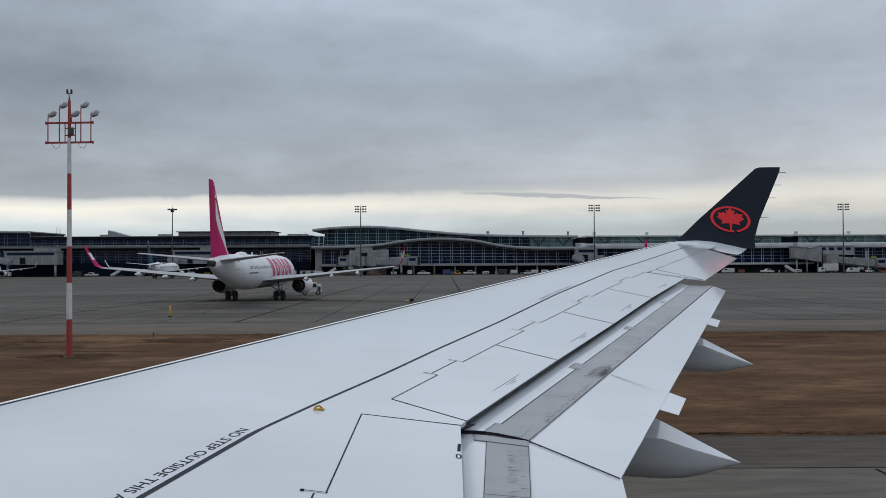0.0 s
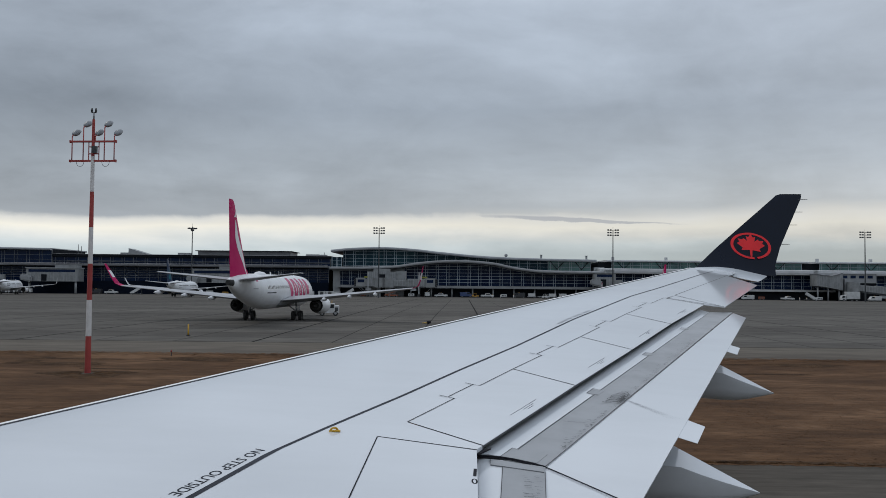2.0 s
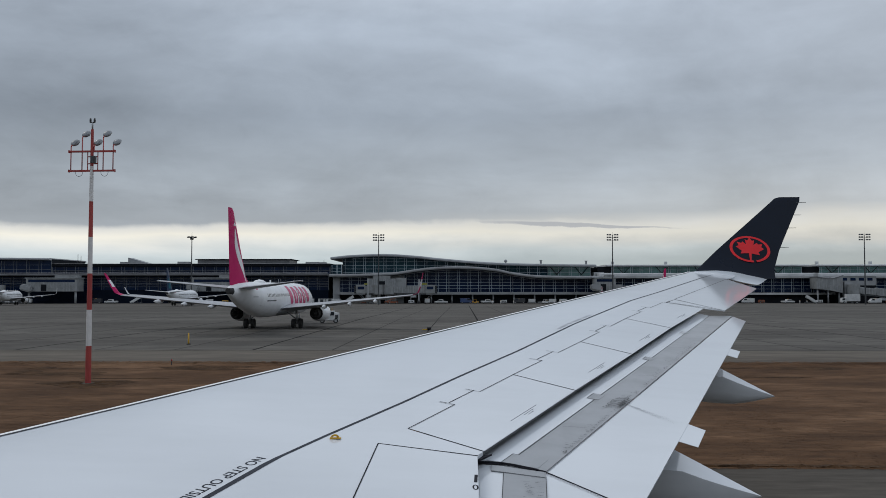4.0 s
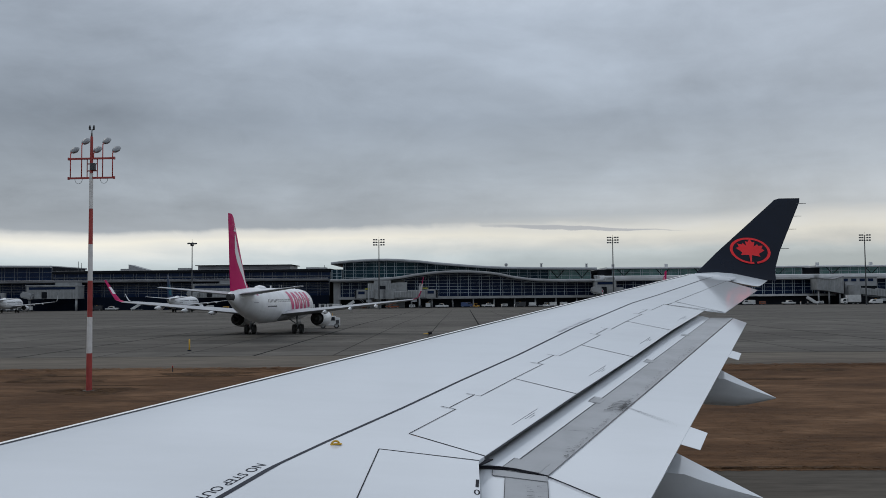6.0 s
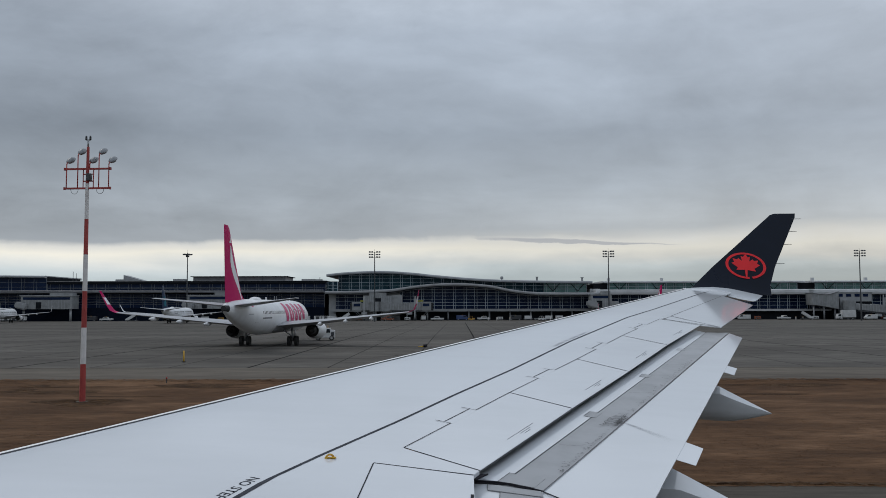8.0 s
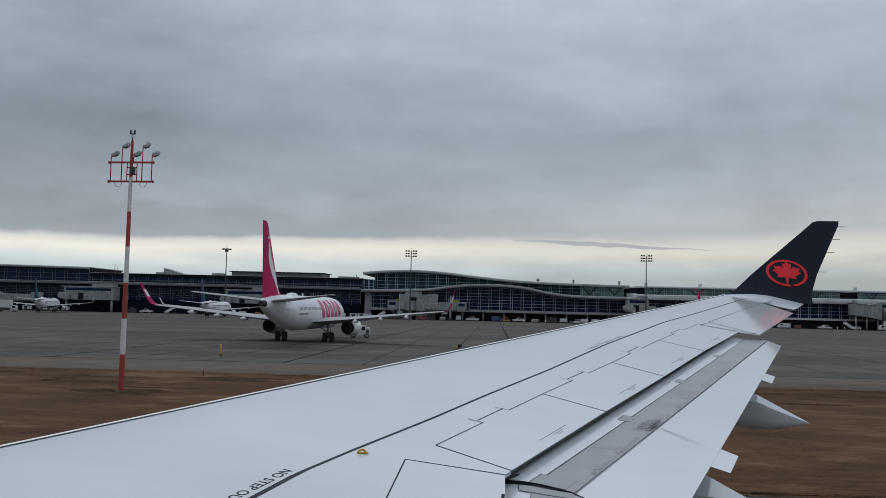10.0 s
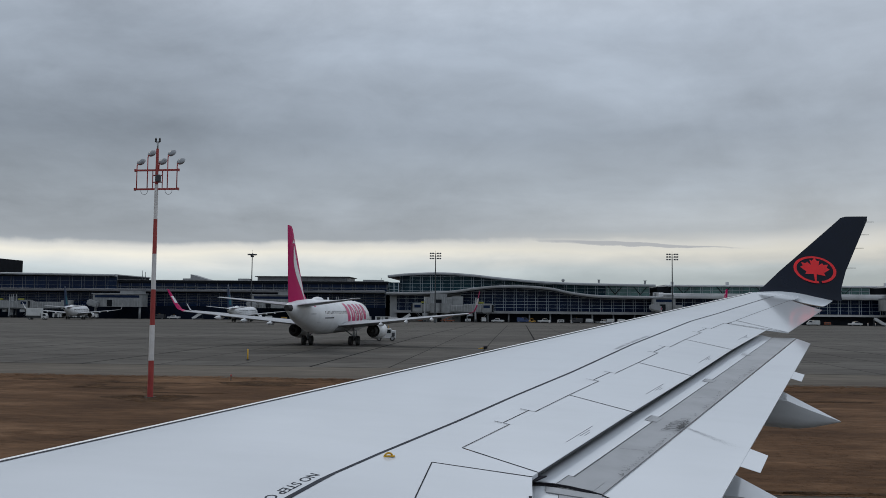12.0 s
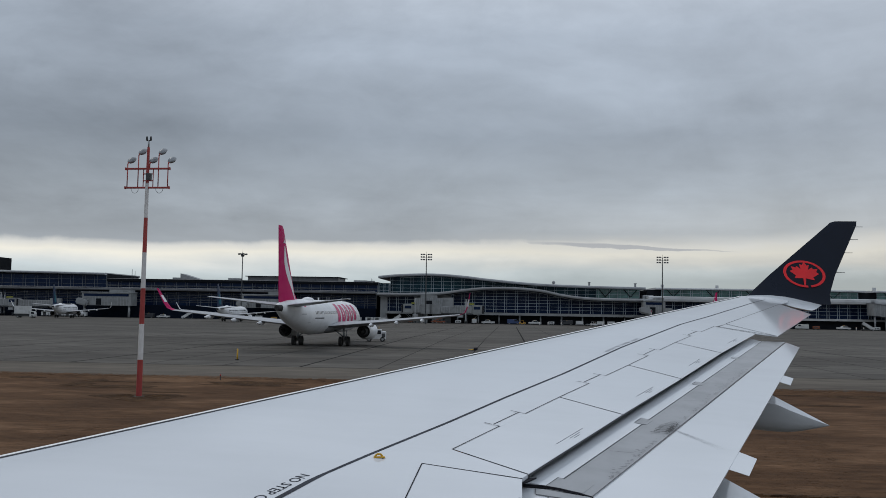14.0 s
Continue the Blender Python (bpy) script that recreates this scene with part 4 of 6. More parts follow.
# ---- tall apron floodlight masts ----
def apron_mast(x, y, turn, ring=False):
    t = thing("floodlight_mast", "slim grey steel mast with a cluster of floodlights on the apron", "light mast", pose(x, y, apron_z(x, y), 0, 0, turn), "apron floodlight masts")
    bm = bmesh.new()
    tube(bm, (0, 0, 0), (0, 0, 27), 0.30, 0.15, 12)
    part("pole", bm, DARKSTEEL, t)
    if ring:
        for k in range(6):
            a = math.pi * k / 3
            bm = bmesh.new()
            tube(bm, (0, 0, 26.6), (1.35 * math.cos(a), 1.35 * math.sin(a), 26.4), 0.07, n=6)
            part("arm", bm, DARKSTEEL, t)
            bm = bmesh.new()
            bx(bm, -0.36, 0.36, -0.3, 0.3, -0.28, 0.24, pose(1.5 * math.cos(a), 1.5 * math.sin(a), 26.35))
            bmesh.ops.bevel(bm, geom=bm.edges[:], offset=0.07, segments=1, affect="EDGES")
            part("floodlight", bm, DARKSTEEL, t)
        bm = bmesh.new()
        tube(bm, (0, 0, 25.3), (0, 0, 26.0), 0.6, 0.75, 12)
        part("lamp_ring", bm, DARKSTEEL, t)
    for zz in (() if ring else (25.0, 26.0, 27.0)):
        bm = bmesh.new()
        bx(bm, -2.1, 2.1, -0.08, 0.08, zz - 0.06, zz + 0.06)
        part("crossbar", bm, DARKSTEEL, t)
        for xx in (-1.9, -0.95, 0.95, 1.9):
            bm = bmesh.new()
            bx(bm, -0.34, 0.34, -0.28, 0.10, -0.24, 0.24, pose(xx, -0.25, zz + 0.05, -25))
            bmesh.ops.bevel(bm, geom=bm.edges[:], offset=0.05, segments=1, affect="EDGES")
            part("floodlight", bm, DARKSTEEL, t)
    bm = bmesh.new()
    tube(bm, (0, 0, 27), (0, 0, 28.2), 0.04, n=6)
    part("spike", bm, DARKSTEEL, t)


for px in (-101.4, -28.5, 62.3, 159.6):
    apron_mast(px, 345.0, 0, px < -60)

# ---- terminal ----
def curtain(parent, x0, x1, zb, zt, y, bay, levels, glass, depth=0.25, half=True, bars=None):
    """A glass wall: panes of their own between mullions, levels are heights of the rails."""
    n = max(1, round((x1 - x0) / bay))
    w = (x1 - x0) / n
    shared = {}
    grid = bmesh.new()
    for i in range(n):
        a, b = x0 + i * w, x0 + (i + 1) * w
        za, zc = zt(a), zt(b)
        key = (round(za, 2), round(zc, 2))
        if key not in shared:
            bm = bmesh.new()
            v = [bm.verts.new(p) for p in ((0.06, 0, zb), (w - 0.06, 0, zb), (w - 0.06, 0, zc), (0.06, 0, za),
                                          (0.06, 0.08, zb), (w - 0.06, 0.08, zb), (w - 0.06, 0.08, zc), (0.06, 0.08, za))]
            for f in ((0, 1, 2, 3), (7, 6, 5, 4), (0, 4, 5, 1), (1, 5, 6, 2), (2, 6, 7, 3), (3, 7, 4, 0)):
                bm.faces.new([v[k] for k in f])
            shared[key] = mesh_of("pane", bm, glass)
        ob = new("pane", shared[key])
        ob.parent = parent
        ob.location = (a, y, 0)
        bx(grid, a - 0.075, a + 0.075, y - depth, y, zb, za)
        if half:
            m = a + 0.22 * w
            bx(grid, m - 0.06, m + 0.06, y - depth * 0.6, y, zb, zt(m))
    bx(grid, x1 - 0.11, x1 + 0.11, y - depth, y, zb, zt(x1))
    for z in levels:
        x = x0
        while x < x1 - 0.1:
            if zt(x) > z + 0.2:
                bx(grid, x, min(x + w, x1), y - depth * 0.8, y, z - 0.055, z + 0.055)
            x += w
    ob = part("mullion_grid", grid, bars or MULLION, parent, "aluminium mullions")
    tagged(ob, kind="stuff")


def wave(table):
    """A smooth line through (x, z) pairs."""
    xs = [p[0] for p in table]
    zs = [p[1] for p in table]

    def f(x):
        if x <= xs[0]:
            return zs[0]
        for k in range(len(xs) - 1):
            if x <= xs[k + 1]:
                t = (x - xs[k]) / (xs[k + 1] - xs[k])
                m0 = (zs[k + 1] - zs[max(k - 1, 0)]) / (xs[k + 1] - xs[max(k - 1, 0)])
                k2 = min(k + 2, len(xs) - 1)
                m1 = (zs[k2] - zs[k]) / (xs[k2] - xs[k])
                d = xs[k + 1] - xs[k]
                return ((2 * t ** 3 - 3 * t ** 2 + 1) * zs[k] + (t ** 3 - 2 * t ** 2 + t) * d * m0
                        + (-2 * t ** 3 + 3 * t ** 2) * zs[k + 1] + (t ** 3 - t ** 2) * d * m1)
        return zs[-1]

    return f


def roof_sheet(parent, name, x0, x1, y0, y1, top, thick, mat, n=40, lip=0.0, label=""):
    """A roof slab that follows top(x) with a rounded front edge."""
    rings = []
    for i in range(n + 1):
        x = x0 + (x1 - x0) * i / n
        z = top(x)
        rings.append([(x, y0 + 0.5, z), (x, y0 + 0.12, z - 0.12), (x, y0, z - thick * 0.5), (x, y0 + 0.15, z - thick * 0.9), (x, y0 + 0.6, z - thick), (x, y1, z - thick), (x, y1, z + lip)])
    bm = bmesh.new()
    loft(bm, rings, smooth=False)
    return part(name, bm, mat, parent, label)


def block(parent, name, x0, x1, y0, y1, z0, z1, mat, label=""):
    bm = bmesh.new()
    bx(bm, x0, x1, y0, y1, z0, z1)
    return part(name, bm, mat, parent, label)


FY = 390.0

# central hall with the swelling roofs
hall = thing("terminal_hall", "glass terminal hall with two wave-shaped pale roofs, beside the apron", "terminal")
upper = wave([(-54, 20.4), (-45, 21.3), (-30, 21.8), (-16, 21.0), (-6, 19.9), (14, 18.2), (32, 17.5), (64, 17.0)])
lower = wave([(-52, 12.6), (-40, 12.7), (-25, 13.4), (-15, 14.8), (-6, 15.7), (6, 15.9), (18, 15.0), (27, 13.2), (39, 11.9), (66, 11.6)])
roof_sheet(hall, "upper_roof", -54, 64, FY + 4, FY + 60, upper, 1.1, ROOFGREY, 60, label="pale curved standing-seam roof")
roof_sheet(hall, "lower_roof", -53, 66, FY - 7, FY + 12, lower, 1.15, CLADMID, 60, lip=0.5, label="pale wave-shaped canopy")
roof_sheet(hall, "canopy_trim", -52, 65, FY - 5.6, FY - 4.6, lambda x: lower(x) - 1.42, 0.26, ROOFGREY, 60, label="thin pale trim under the canopy")
curtain(hall, -49, 43, 12.0, lambda x: upper(x) - 1.0, FY + 9, 4.6, (13.6, 15.2, 16.8, 18.4, 20.0), GLASSUP)
curtain(hall, 43, 62, 12.0, lambda x: upper(x) - 1.0, FY + 9, 4.75, (13.6, 15.2), GLASSTEAL)
curtain(hall, -21, 63, 4.9, lambda x: lower(x) - 1.1, FY, 4.6, (6.3, 7.7, 9.1, 10.5, 11.9, 13.3), GLASSDARK)
curtain(hall, -49, -37, 4.9, lambda x: lower(x) - 1.1, FY - 1, 4.0, (6.6, 8.3, 10.0), GLASSDARK)
block(hall, "wall", -37, -21, FY - 1, FY + 10, -0.1, 12.0, CLADMID, "pale clad wall")
block(hall, "wall", -52, -49, FY - 2, FY + 50, -0.1, 12.0, CLADMID)
block(hall, "floor_band", -50, 64, FY - 3.5, FY - 0.3, 3.75, 4.85, CLADMID, "pale edge band of the departures floor")
# undercroft shade below the floor band is put into this wall's near-black colour
block(hall, "wall", -50, 64, FY + 1.2, FY + 55, -0.1, 11.4, DARKCLAD, "back wall of the service level, undercroft shade put in its near-black")
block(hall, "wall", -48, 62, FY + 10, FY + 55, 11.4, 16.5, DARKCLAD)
for x in range(-18, 64, 9):
    bm = bmesh.new()
    tube(bm, (x, FY - 2, -0.1), (x, FY - 2, 3.8), 0.35, n=8)
    part("column", bm, CLADMID, hall)

block(hall, "end_wall", -54.0, -49.2, FY + 6.4, FY + 40, 12.0, 17.2, DARKCLAD)
curtain(hall, -54.0, -49.3, 12.6, lambda x: 17.1, FY + 6.3, 2.4, (14.0, 15.5), GLASSUP)

for x in (24.2, 40.0, 60.3):
    bm = bmesh.new()
    z = upper(x) - 0.3
    if x < 30:
        bmesh.ops.create_uvsphere(bm, u_segments=12, v_segments=8, radius=0.75, matrix=pose(x, FY + 10, z + 1.3))
        tube(bm, (x, FY + 10, z), (x, FY + 10, z + 0.8), 0.3, n=8)
    else:
        bx(bm, x - 0.4, x + 0.4, FY + 9.6, FY + 10.4, z, z + 1.9)
        bx(bm, x - 0.65, x + 0.65, FY + 9.35, FY + 10.65, z + 1.9, z + 2.1)
    part("roof_vent", bm, CLADMID, hall)
# slanting struts in front of the hall's far glass
for x in (47.0, 58.0):
    bm = bmesh.new()
    for q in (-1, 1):
        tube(bm, (x, FY + 8.4, 12.6), (x + 3.2 * q, FY + 8.4, 16.3), 0.17, n=6)
    part("strut", bm, DARKCLAD, hall)

# low dark concourse
west = thing("terminal_concourse", "long charcoal terminal concourse with ribbon windows and a pale eave", "terminal")
flat = lambda z: (lambda x: z)
block(west, "wall", -350, -54.1, FY + 4.6, FY + 40, 11.5, 16.9, DARKCLAD)
block(west, "wall", -350, -54.1, FY + 1, FY + 40, -0.1, 11.5, DARKCLAD)
roof_sheet(west, "parapet", -178, -54.1, FY + 3.2, FY + 40, flat(17.3), 1.1, DARKCLAD, 4)
roof_sheet(west, "parapet_cap", -178, -54.1, FY + 3.0, FY + 41, flat(17.55), 0.22, EAVE, 4, label="thin pale roof edge")
roof_sheet(west, "canopy", -350, -54.2, FY - 4, FY + 6, flat(13.0), 0.95, EAVE, 4, label="grey projecting eave")
roof_sheet(west, "eave_rail", -350, -54.2, FY - 4.2, FY - 3.6, flat(13.35), 0.18, CLADMID, 4, label="thin pale rail")
roof_sheet(west, "glazing_rail", -330, -54.2, FY + 0.1, FY + 0.5, flat(8.1), 0.16, CLADMID, 4)
for z in (9.5, 10.9):
    roof_sheet(west, "glazing_rail", -330, -54.2, FY + 0.15, FY + 0.5, flat(z), 0.12, CLADMID, 4)
roof_sheet(west, "glazing_rail", -178, -54.2, FY + 3.95, FY + 4.3, flat(14.3), 0.12, CLADMID, 4)
curtain(west, -178, -54.2, 13.1, flat(16.2), FY + 4.4, 5.2, (14.6,), GLASSDARK, bars=MULLIONDARK)
curtain(west, -330, -54.2, 5.7, flat(11.7), FY + 0.6, 5.0, (7.2, 8.7, 10.2), GLASSDARK, bars=MULLIONDARK)
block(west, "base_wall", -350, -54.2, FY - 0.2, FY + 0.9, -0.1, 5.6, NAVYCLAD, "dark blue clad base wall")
block(west, "penthouse", -116, -74, FY + 14, FY + 34, 17.3, 19.6, EAVE, "grey roof plant room")
block(west, "penthouse_roof", -117, -73, FY + 13, FY + 35, 19.6, 19.9, DARKCLAD)
for x, w, h in ((-150, 7, 0.9), (-124, 5, 1.0), (-66, 6, 0.8), (-196, 6, 1.0), (-60, 3, 0.7)):
    block(west, "roof_unit", x, x + w, FY + 10, FY + 15, 17.3, 17.6 + h, CLADMID)
bm = bmesh.new()
v = [bm.verts.new(p) for p in ((-146, FY + 9, 17.3), (-136, FY + 9, 17.3), (-136, FY + 9, 17.5), (-146, FY + 9, 20.4), (-146, FY + 16, 17.3), (-136, FY + 16, 17.3), (-136, FY + 16, 17.5), (-146, FY + 16, 20.4))]
for f in ((0, 1, 2, 3), (7, 6, 5, 4), (0, 4, 5, 1), (1, 5, 6, 2), (2, 6, 7, 3), (3, 7, 4, 0)):
    bm.faces.new([v[k] for k in f])
part("wedge_skylight", bm, CLADMID, west, "wedge-shaped roof light")
for x, h in ((-170, 4.5), (-168.6, 3.8), (-100, 2.6), (-92, 2.2), (-84, 2.4), (-58, 1.8)):
    bm = bmesh.new()
    tube(bm, (x, FY + 12, 17.3), (x, FY + 12, 17.6 + h), 0.16, 0.1, 6)
    part("aerial", bm, DARKSTEEL, west)
# higher far end of the concourse
roof_sheet(west, "high_roof", -350, -178.5, FY + 2, FY + 42, lambda x: 20.0 - (x + 178) * 0.012, 1.0, ROOFGREY, 10, label="long pale roof edge")
curtain(west, -330, -178.5, 13.1, flat(19.0), FY + 4.4, 5.6, (15.0, 17.0), GLASSDARK, bars=MULLIONDARK)
block(west, "wall", -350, -178.4, FY + 4.6, FY + 40, 16.9, 19.6, DARKCLAD)

# bright concourse
east = thing("terminal_concourse", "long pale terminal concourse with teal clerestory glass", "terminal")
for k, (a, b) in enumerate(((68, 157), (160, 330))):
    roof_sheet(east, "roof", a, b, FY + 2, FY + 36, flat(16.9), 0.8, CLADDING, 6, label="thin flat pale roof")
    curtain(east, a + 3, b - 2, 13.1, flat(16.0), FY + 6, 4.2, (14.6,), GLASSTEAL)
    roof_sheet(east, "apron_roof", a - 4, b + 1, FY - 5, FY + 7, flat(12.9), 2.2, CLADDING, 6, lip=0.4, label="deep pale fascia")
    curtain(east, a - 2, b, 4.6, flat(10.6), FY, 4.4, (6.1, 7.6, 9.1), GLASSDARK)
    block(east, "wall", a - 3, b, FY + 6.3, FY + 36, -0.1, 16.0, DARKCLAD)
    # lower wall near black too: the shade under the band is in its colour
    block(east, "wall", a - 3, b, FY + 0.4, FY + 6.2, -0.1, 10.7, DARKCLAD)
    block(east, "floor_band", a - 3, b, FY - 2, FY - 0.3, 3.6, 4.5, CLADDING)
    # slanting struts under the roof
    for x in range(int(a) + 8, int(b) - 6, 17):
        bm = bmesh.new()
        for s in (-1, 1):
            tube(bm, (x, FY + 4.5, 13.0), (x + 3 * s, FY + 4, 16.2), 0.16, n=6)
        part("strut", bm, DARKCLAD, east)
    for x in range(int(a) + 4, int(b), 24):
        block(east, "roof_vent", x, x + 1.2, FY + 12, FY + 13.2, 16.9, 18.5, CLADDING)
block(east, "link", 63.2, 67.6, FY + 6, FY + 30, -0.1, 13.6, CLADDING, "lower link between the halls")

# dark office block with a dish on its roof
office = thing("office_block", "dark brown brick-like office block with a radar ball on its roof", "building")
block(office, "wall", -335, -278, FY + 60, FY + 100, -0.1, 31, DARKCLAD)
for i in range(15):
    block(office, "fin", -334.5 + 3.9 * i, -334.0 + 3.9 * i, FY + 59.6, FY + 59.98, 18, 30.4, MULLION)
bm = bmesh.new()
bmesh.ops.create_uvsphere(bm, u_segments=14, v_segments=10, radius=2.0, matrix=pose(-318, FY + 80, 34.6))
tube(bm, (-318, FY + 80, 31), (-318, FY + 80, 33), 0.5, n=8)
part("radar_ball", bm, CLADMID, office)


# ---- boarding bridges ----
def boarding_bridge(x, y, turn, length=24.0, logo=False, fall=0.0):
    """Tower at the building, telescoping ribbed tunnel, cab, and a wheeled leg."""
    t = thing("boarding_bridge", "pale grey telescoping boarding bridge on a wheeled leg", "boarding bridge", pose(x, y, apron_z(x, y), 0, 0, turn), "boarding bridges")
    bm = bmesh.new()
    tube(bm, (0, 0, 0), (0, 0, 3.9), 0.9, n=12)
    part("tower_leg", bm, BRIDGE, t)
    bm = bmesh.new()
    tube(bm, (0, 0, 3.9), (0, 0, 8.0), 2.6, n=16)
    part("rotunda", bm, BRIDGE, t, "round grey rotunda")
    for k, (a, b, w, h) in enumerate(((2, length * 0.55, 1.45, 2.7), (length * 0.5, length, 1.65, 3.1))):
        bm = bmesh.new()
        bx(bm, a, b, -w, w, 4.4 - 0.1 * k, 4.4 + h)
        bmesh.ops.bevel(bm, geom=bm.edges[:], offset=0.12, segments=1, affect="EDGES")
        tun = part("tunnel", bm, BRIDGE, t)
        bm = bmesh.new()
        n = int((b - a) / 1.1)
        for i in range(n):
            u = a + 0.5 + i * 1.1
            for s in (-1, 1):
                bx(bm, u - 0.07, u + 0.07, s * (w + 0.06) - 0.07, s * (w + 0.06) + 0.07, 4.5, 4.3 + h)
        tagged(part("ribs", bm, ROOFGREY, tun), kind="stuff")
    bm = bmesh.new()
    bx(bm, length, length + 4.2, -2.2, 2.2, 4.0, 7.9)
    bmesh.ops.bevel(bm, geom=bm.edges[:], offset=0.3, segments=2, affect="EDGES")
    cab = part("cab", bm, BRIDGE, t, "grey bridge cab")
    for s in (-1, 1):
        bm = bmesh.new()
        bx(bm, length + 0.7, length + 3.4, s * 2.2 - 0.04, s * 2.2 + 0.04, 6.0, 7.2)
        part("cab_window", bm, GLASSDARK, cab)
    bm = bmesh.new()
    for k in range(5):
        bx(bm, length + 4.6 + 0.02 * k, length + 4.72 + 0.02 * k, -2.0 + 0.05 * k, 2.0 - 0.05 * k, 4.1 + 0.7 * k, 4.6 + 0.7 * k)
    part("bellow_folds", bm, DARKSTEEL, cab)
    bm = bmesh.new()
    for s in (-1.3, 1.3):
        bx(bm, 3, length, s - 0.12, s + 0.12, 3.85, 4.25)
    for k in range(int(length / 3)):
        bx(bm, 3 + 3 * k, 3.2 + 3 * k, -1.3, 1.3, 3.7, 4.0)
    part("under_frame", bm, DARKSTEEL, t, "dark steel frame under the tunnel")
    bm = bmesh.new()
    bx(bm, length * 0.6, length * 0.6 + 2.2, -1.2, 1.2, 2.6, 3.7)
    part("cooling_unit", bm, ROOFGREY, t, "grey air unit slung below")
    for s in (-1.75, 1.75):
        bm = bmesh.new()
        tube(bm, (length * 0.82, s, 9.0), (length * 0.82, s, 10.4), 0.10, n=6)
        part("lift_screw", bm, CLADDING, t)
    bm = bmesh.new()
    bx(bm, length + 4.15, length + 4.6, -1.9, 1.9, 4.3, 7.5)
    part("bellows", bm, DARKCLAD, cab, "black folding canopy")
    for s in (-1, 1):
        bm = bmesh.new()
        bx(bm, length * 0.82 - 0.25, length * 0.82 + 0.25, s * 1.7 - 0.2, s * 1.7 + 0.2, 0.8, 9.2)
        part("lift_column", bm, ROOFGREY, t)
        bm = bmesh.new()
        tube(bm, (length * 0.82, s * 1.2 - 0.25, 0.6), (length * 0.82, s * 1.2 + 0.25, 0.6), 0.6, n=14)
        part("wheel", bm, DARKSTEEL, t)
    bm = bmesh.new()
    bx(bm, length * 0.82 - 0.5, length * 0.82 + 0.5, -1.9, 1.9, 0.7, 1.3)
    part("bogie_beam", bm, DARKSTEEL, t)
    bm = bmesh.new()
    for i in range(14):
        bx(bm, length + 3 - 0.30 * i, length + 3.3 - 0.30 * i, 2.25, 3.1, 3.9 - 0.28 * i, 3.98 - 0.28 * i)
    for s in (2.25, 3.1):
        tube(bm, (length + 3.2, s, 4.9), (length - 1.0, s, 1.0), 0.05, n=6)
    part("stair", bm, ROOFGREY, t, "service stair")
    if logo:
        bm = bmesh.new()
        bx(bm, length - 6.4, length - 3.4, -1.75, -1.69, 5.0, 6.8)
        part("sign_panel", bm, BLUE, t, "blue sign panel")
        bm = bmesh.new()
        bx(bm, length - 5.9, length - 4.4, -1.80, -1.752, 5.9, 6.3)
        bx(bm, length - 5.2, length - 3.9, -1.80, -1.752, 5.3, 5.7)
        part("sign_mark", bm, MASTWHITE, t)
    bm = bmesh.new()
    bx(bm, length - 1.5, length + 0.5, -0.8, 0.8, 7.9, 8.6)
    part("beacon_box", bm, HIVIS, t, "yellow-green machine box")
    # a tunnel that runs down towards its cab; the leg stays upright
    if fall:
        for ob in t.children_recursive:
            if ob.name.split(".")[0] not in ("tower_leg", "rotunda", "wheel", "bogie_beam", "lift_column", "lift_screw"):
                for v in ob.data.vertices:
                    v.co.z -= fall * min(max(v.co.x, 0.0) / length, 1.0) * min(1.0, v.co.z / 2.5)
    return t


BLUE = material("sign_blue", (0.03, 0.10, 0.30), 0.5)
HIVIS = material("dull_yellow_green", (0.25, 0.25, 0.04), 0.6)
boarding_bridge(-31.0, FY - 14.5, 188, 5.5)
boarding_bridge(-26.5, FY - 14.5, -4, 15.5)
boarding_bridge(70.0, FY - 10, -10, 20.0)
boarding_bridge(169.0, FY - 14, -12, 17.0, fall=1.9)
boarding_bridge(-89.0, FY - 8, -5, 18.5, True)
boarding_bridge(-196.0, FY - 7, 186, 30.0, True)
boarding_bridge(-238.0, FY - 7, -4, 22.0)
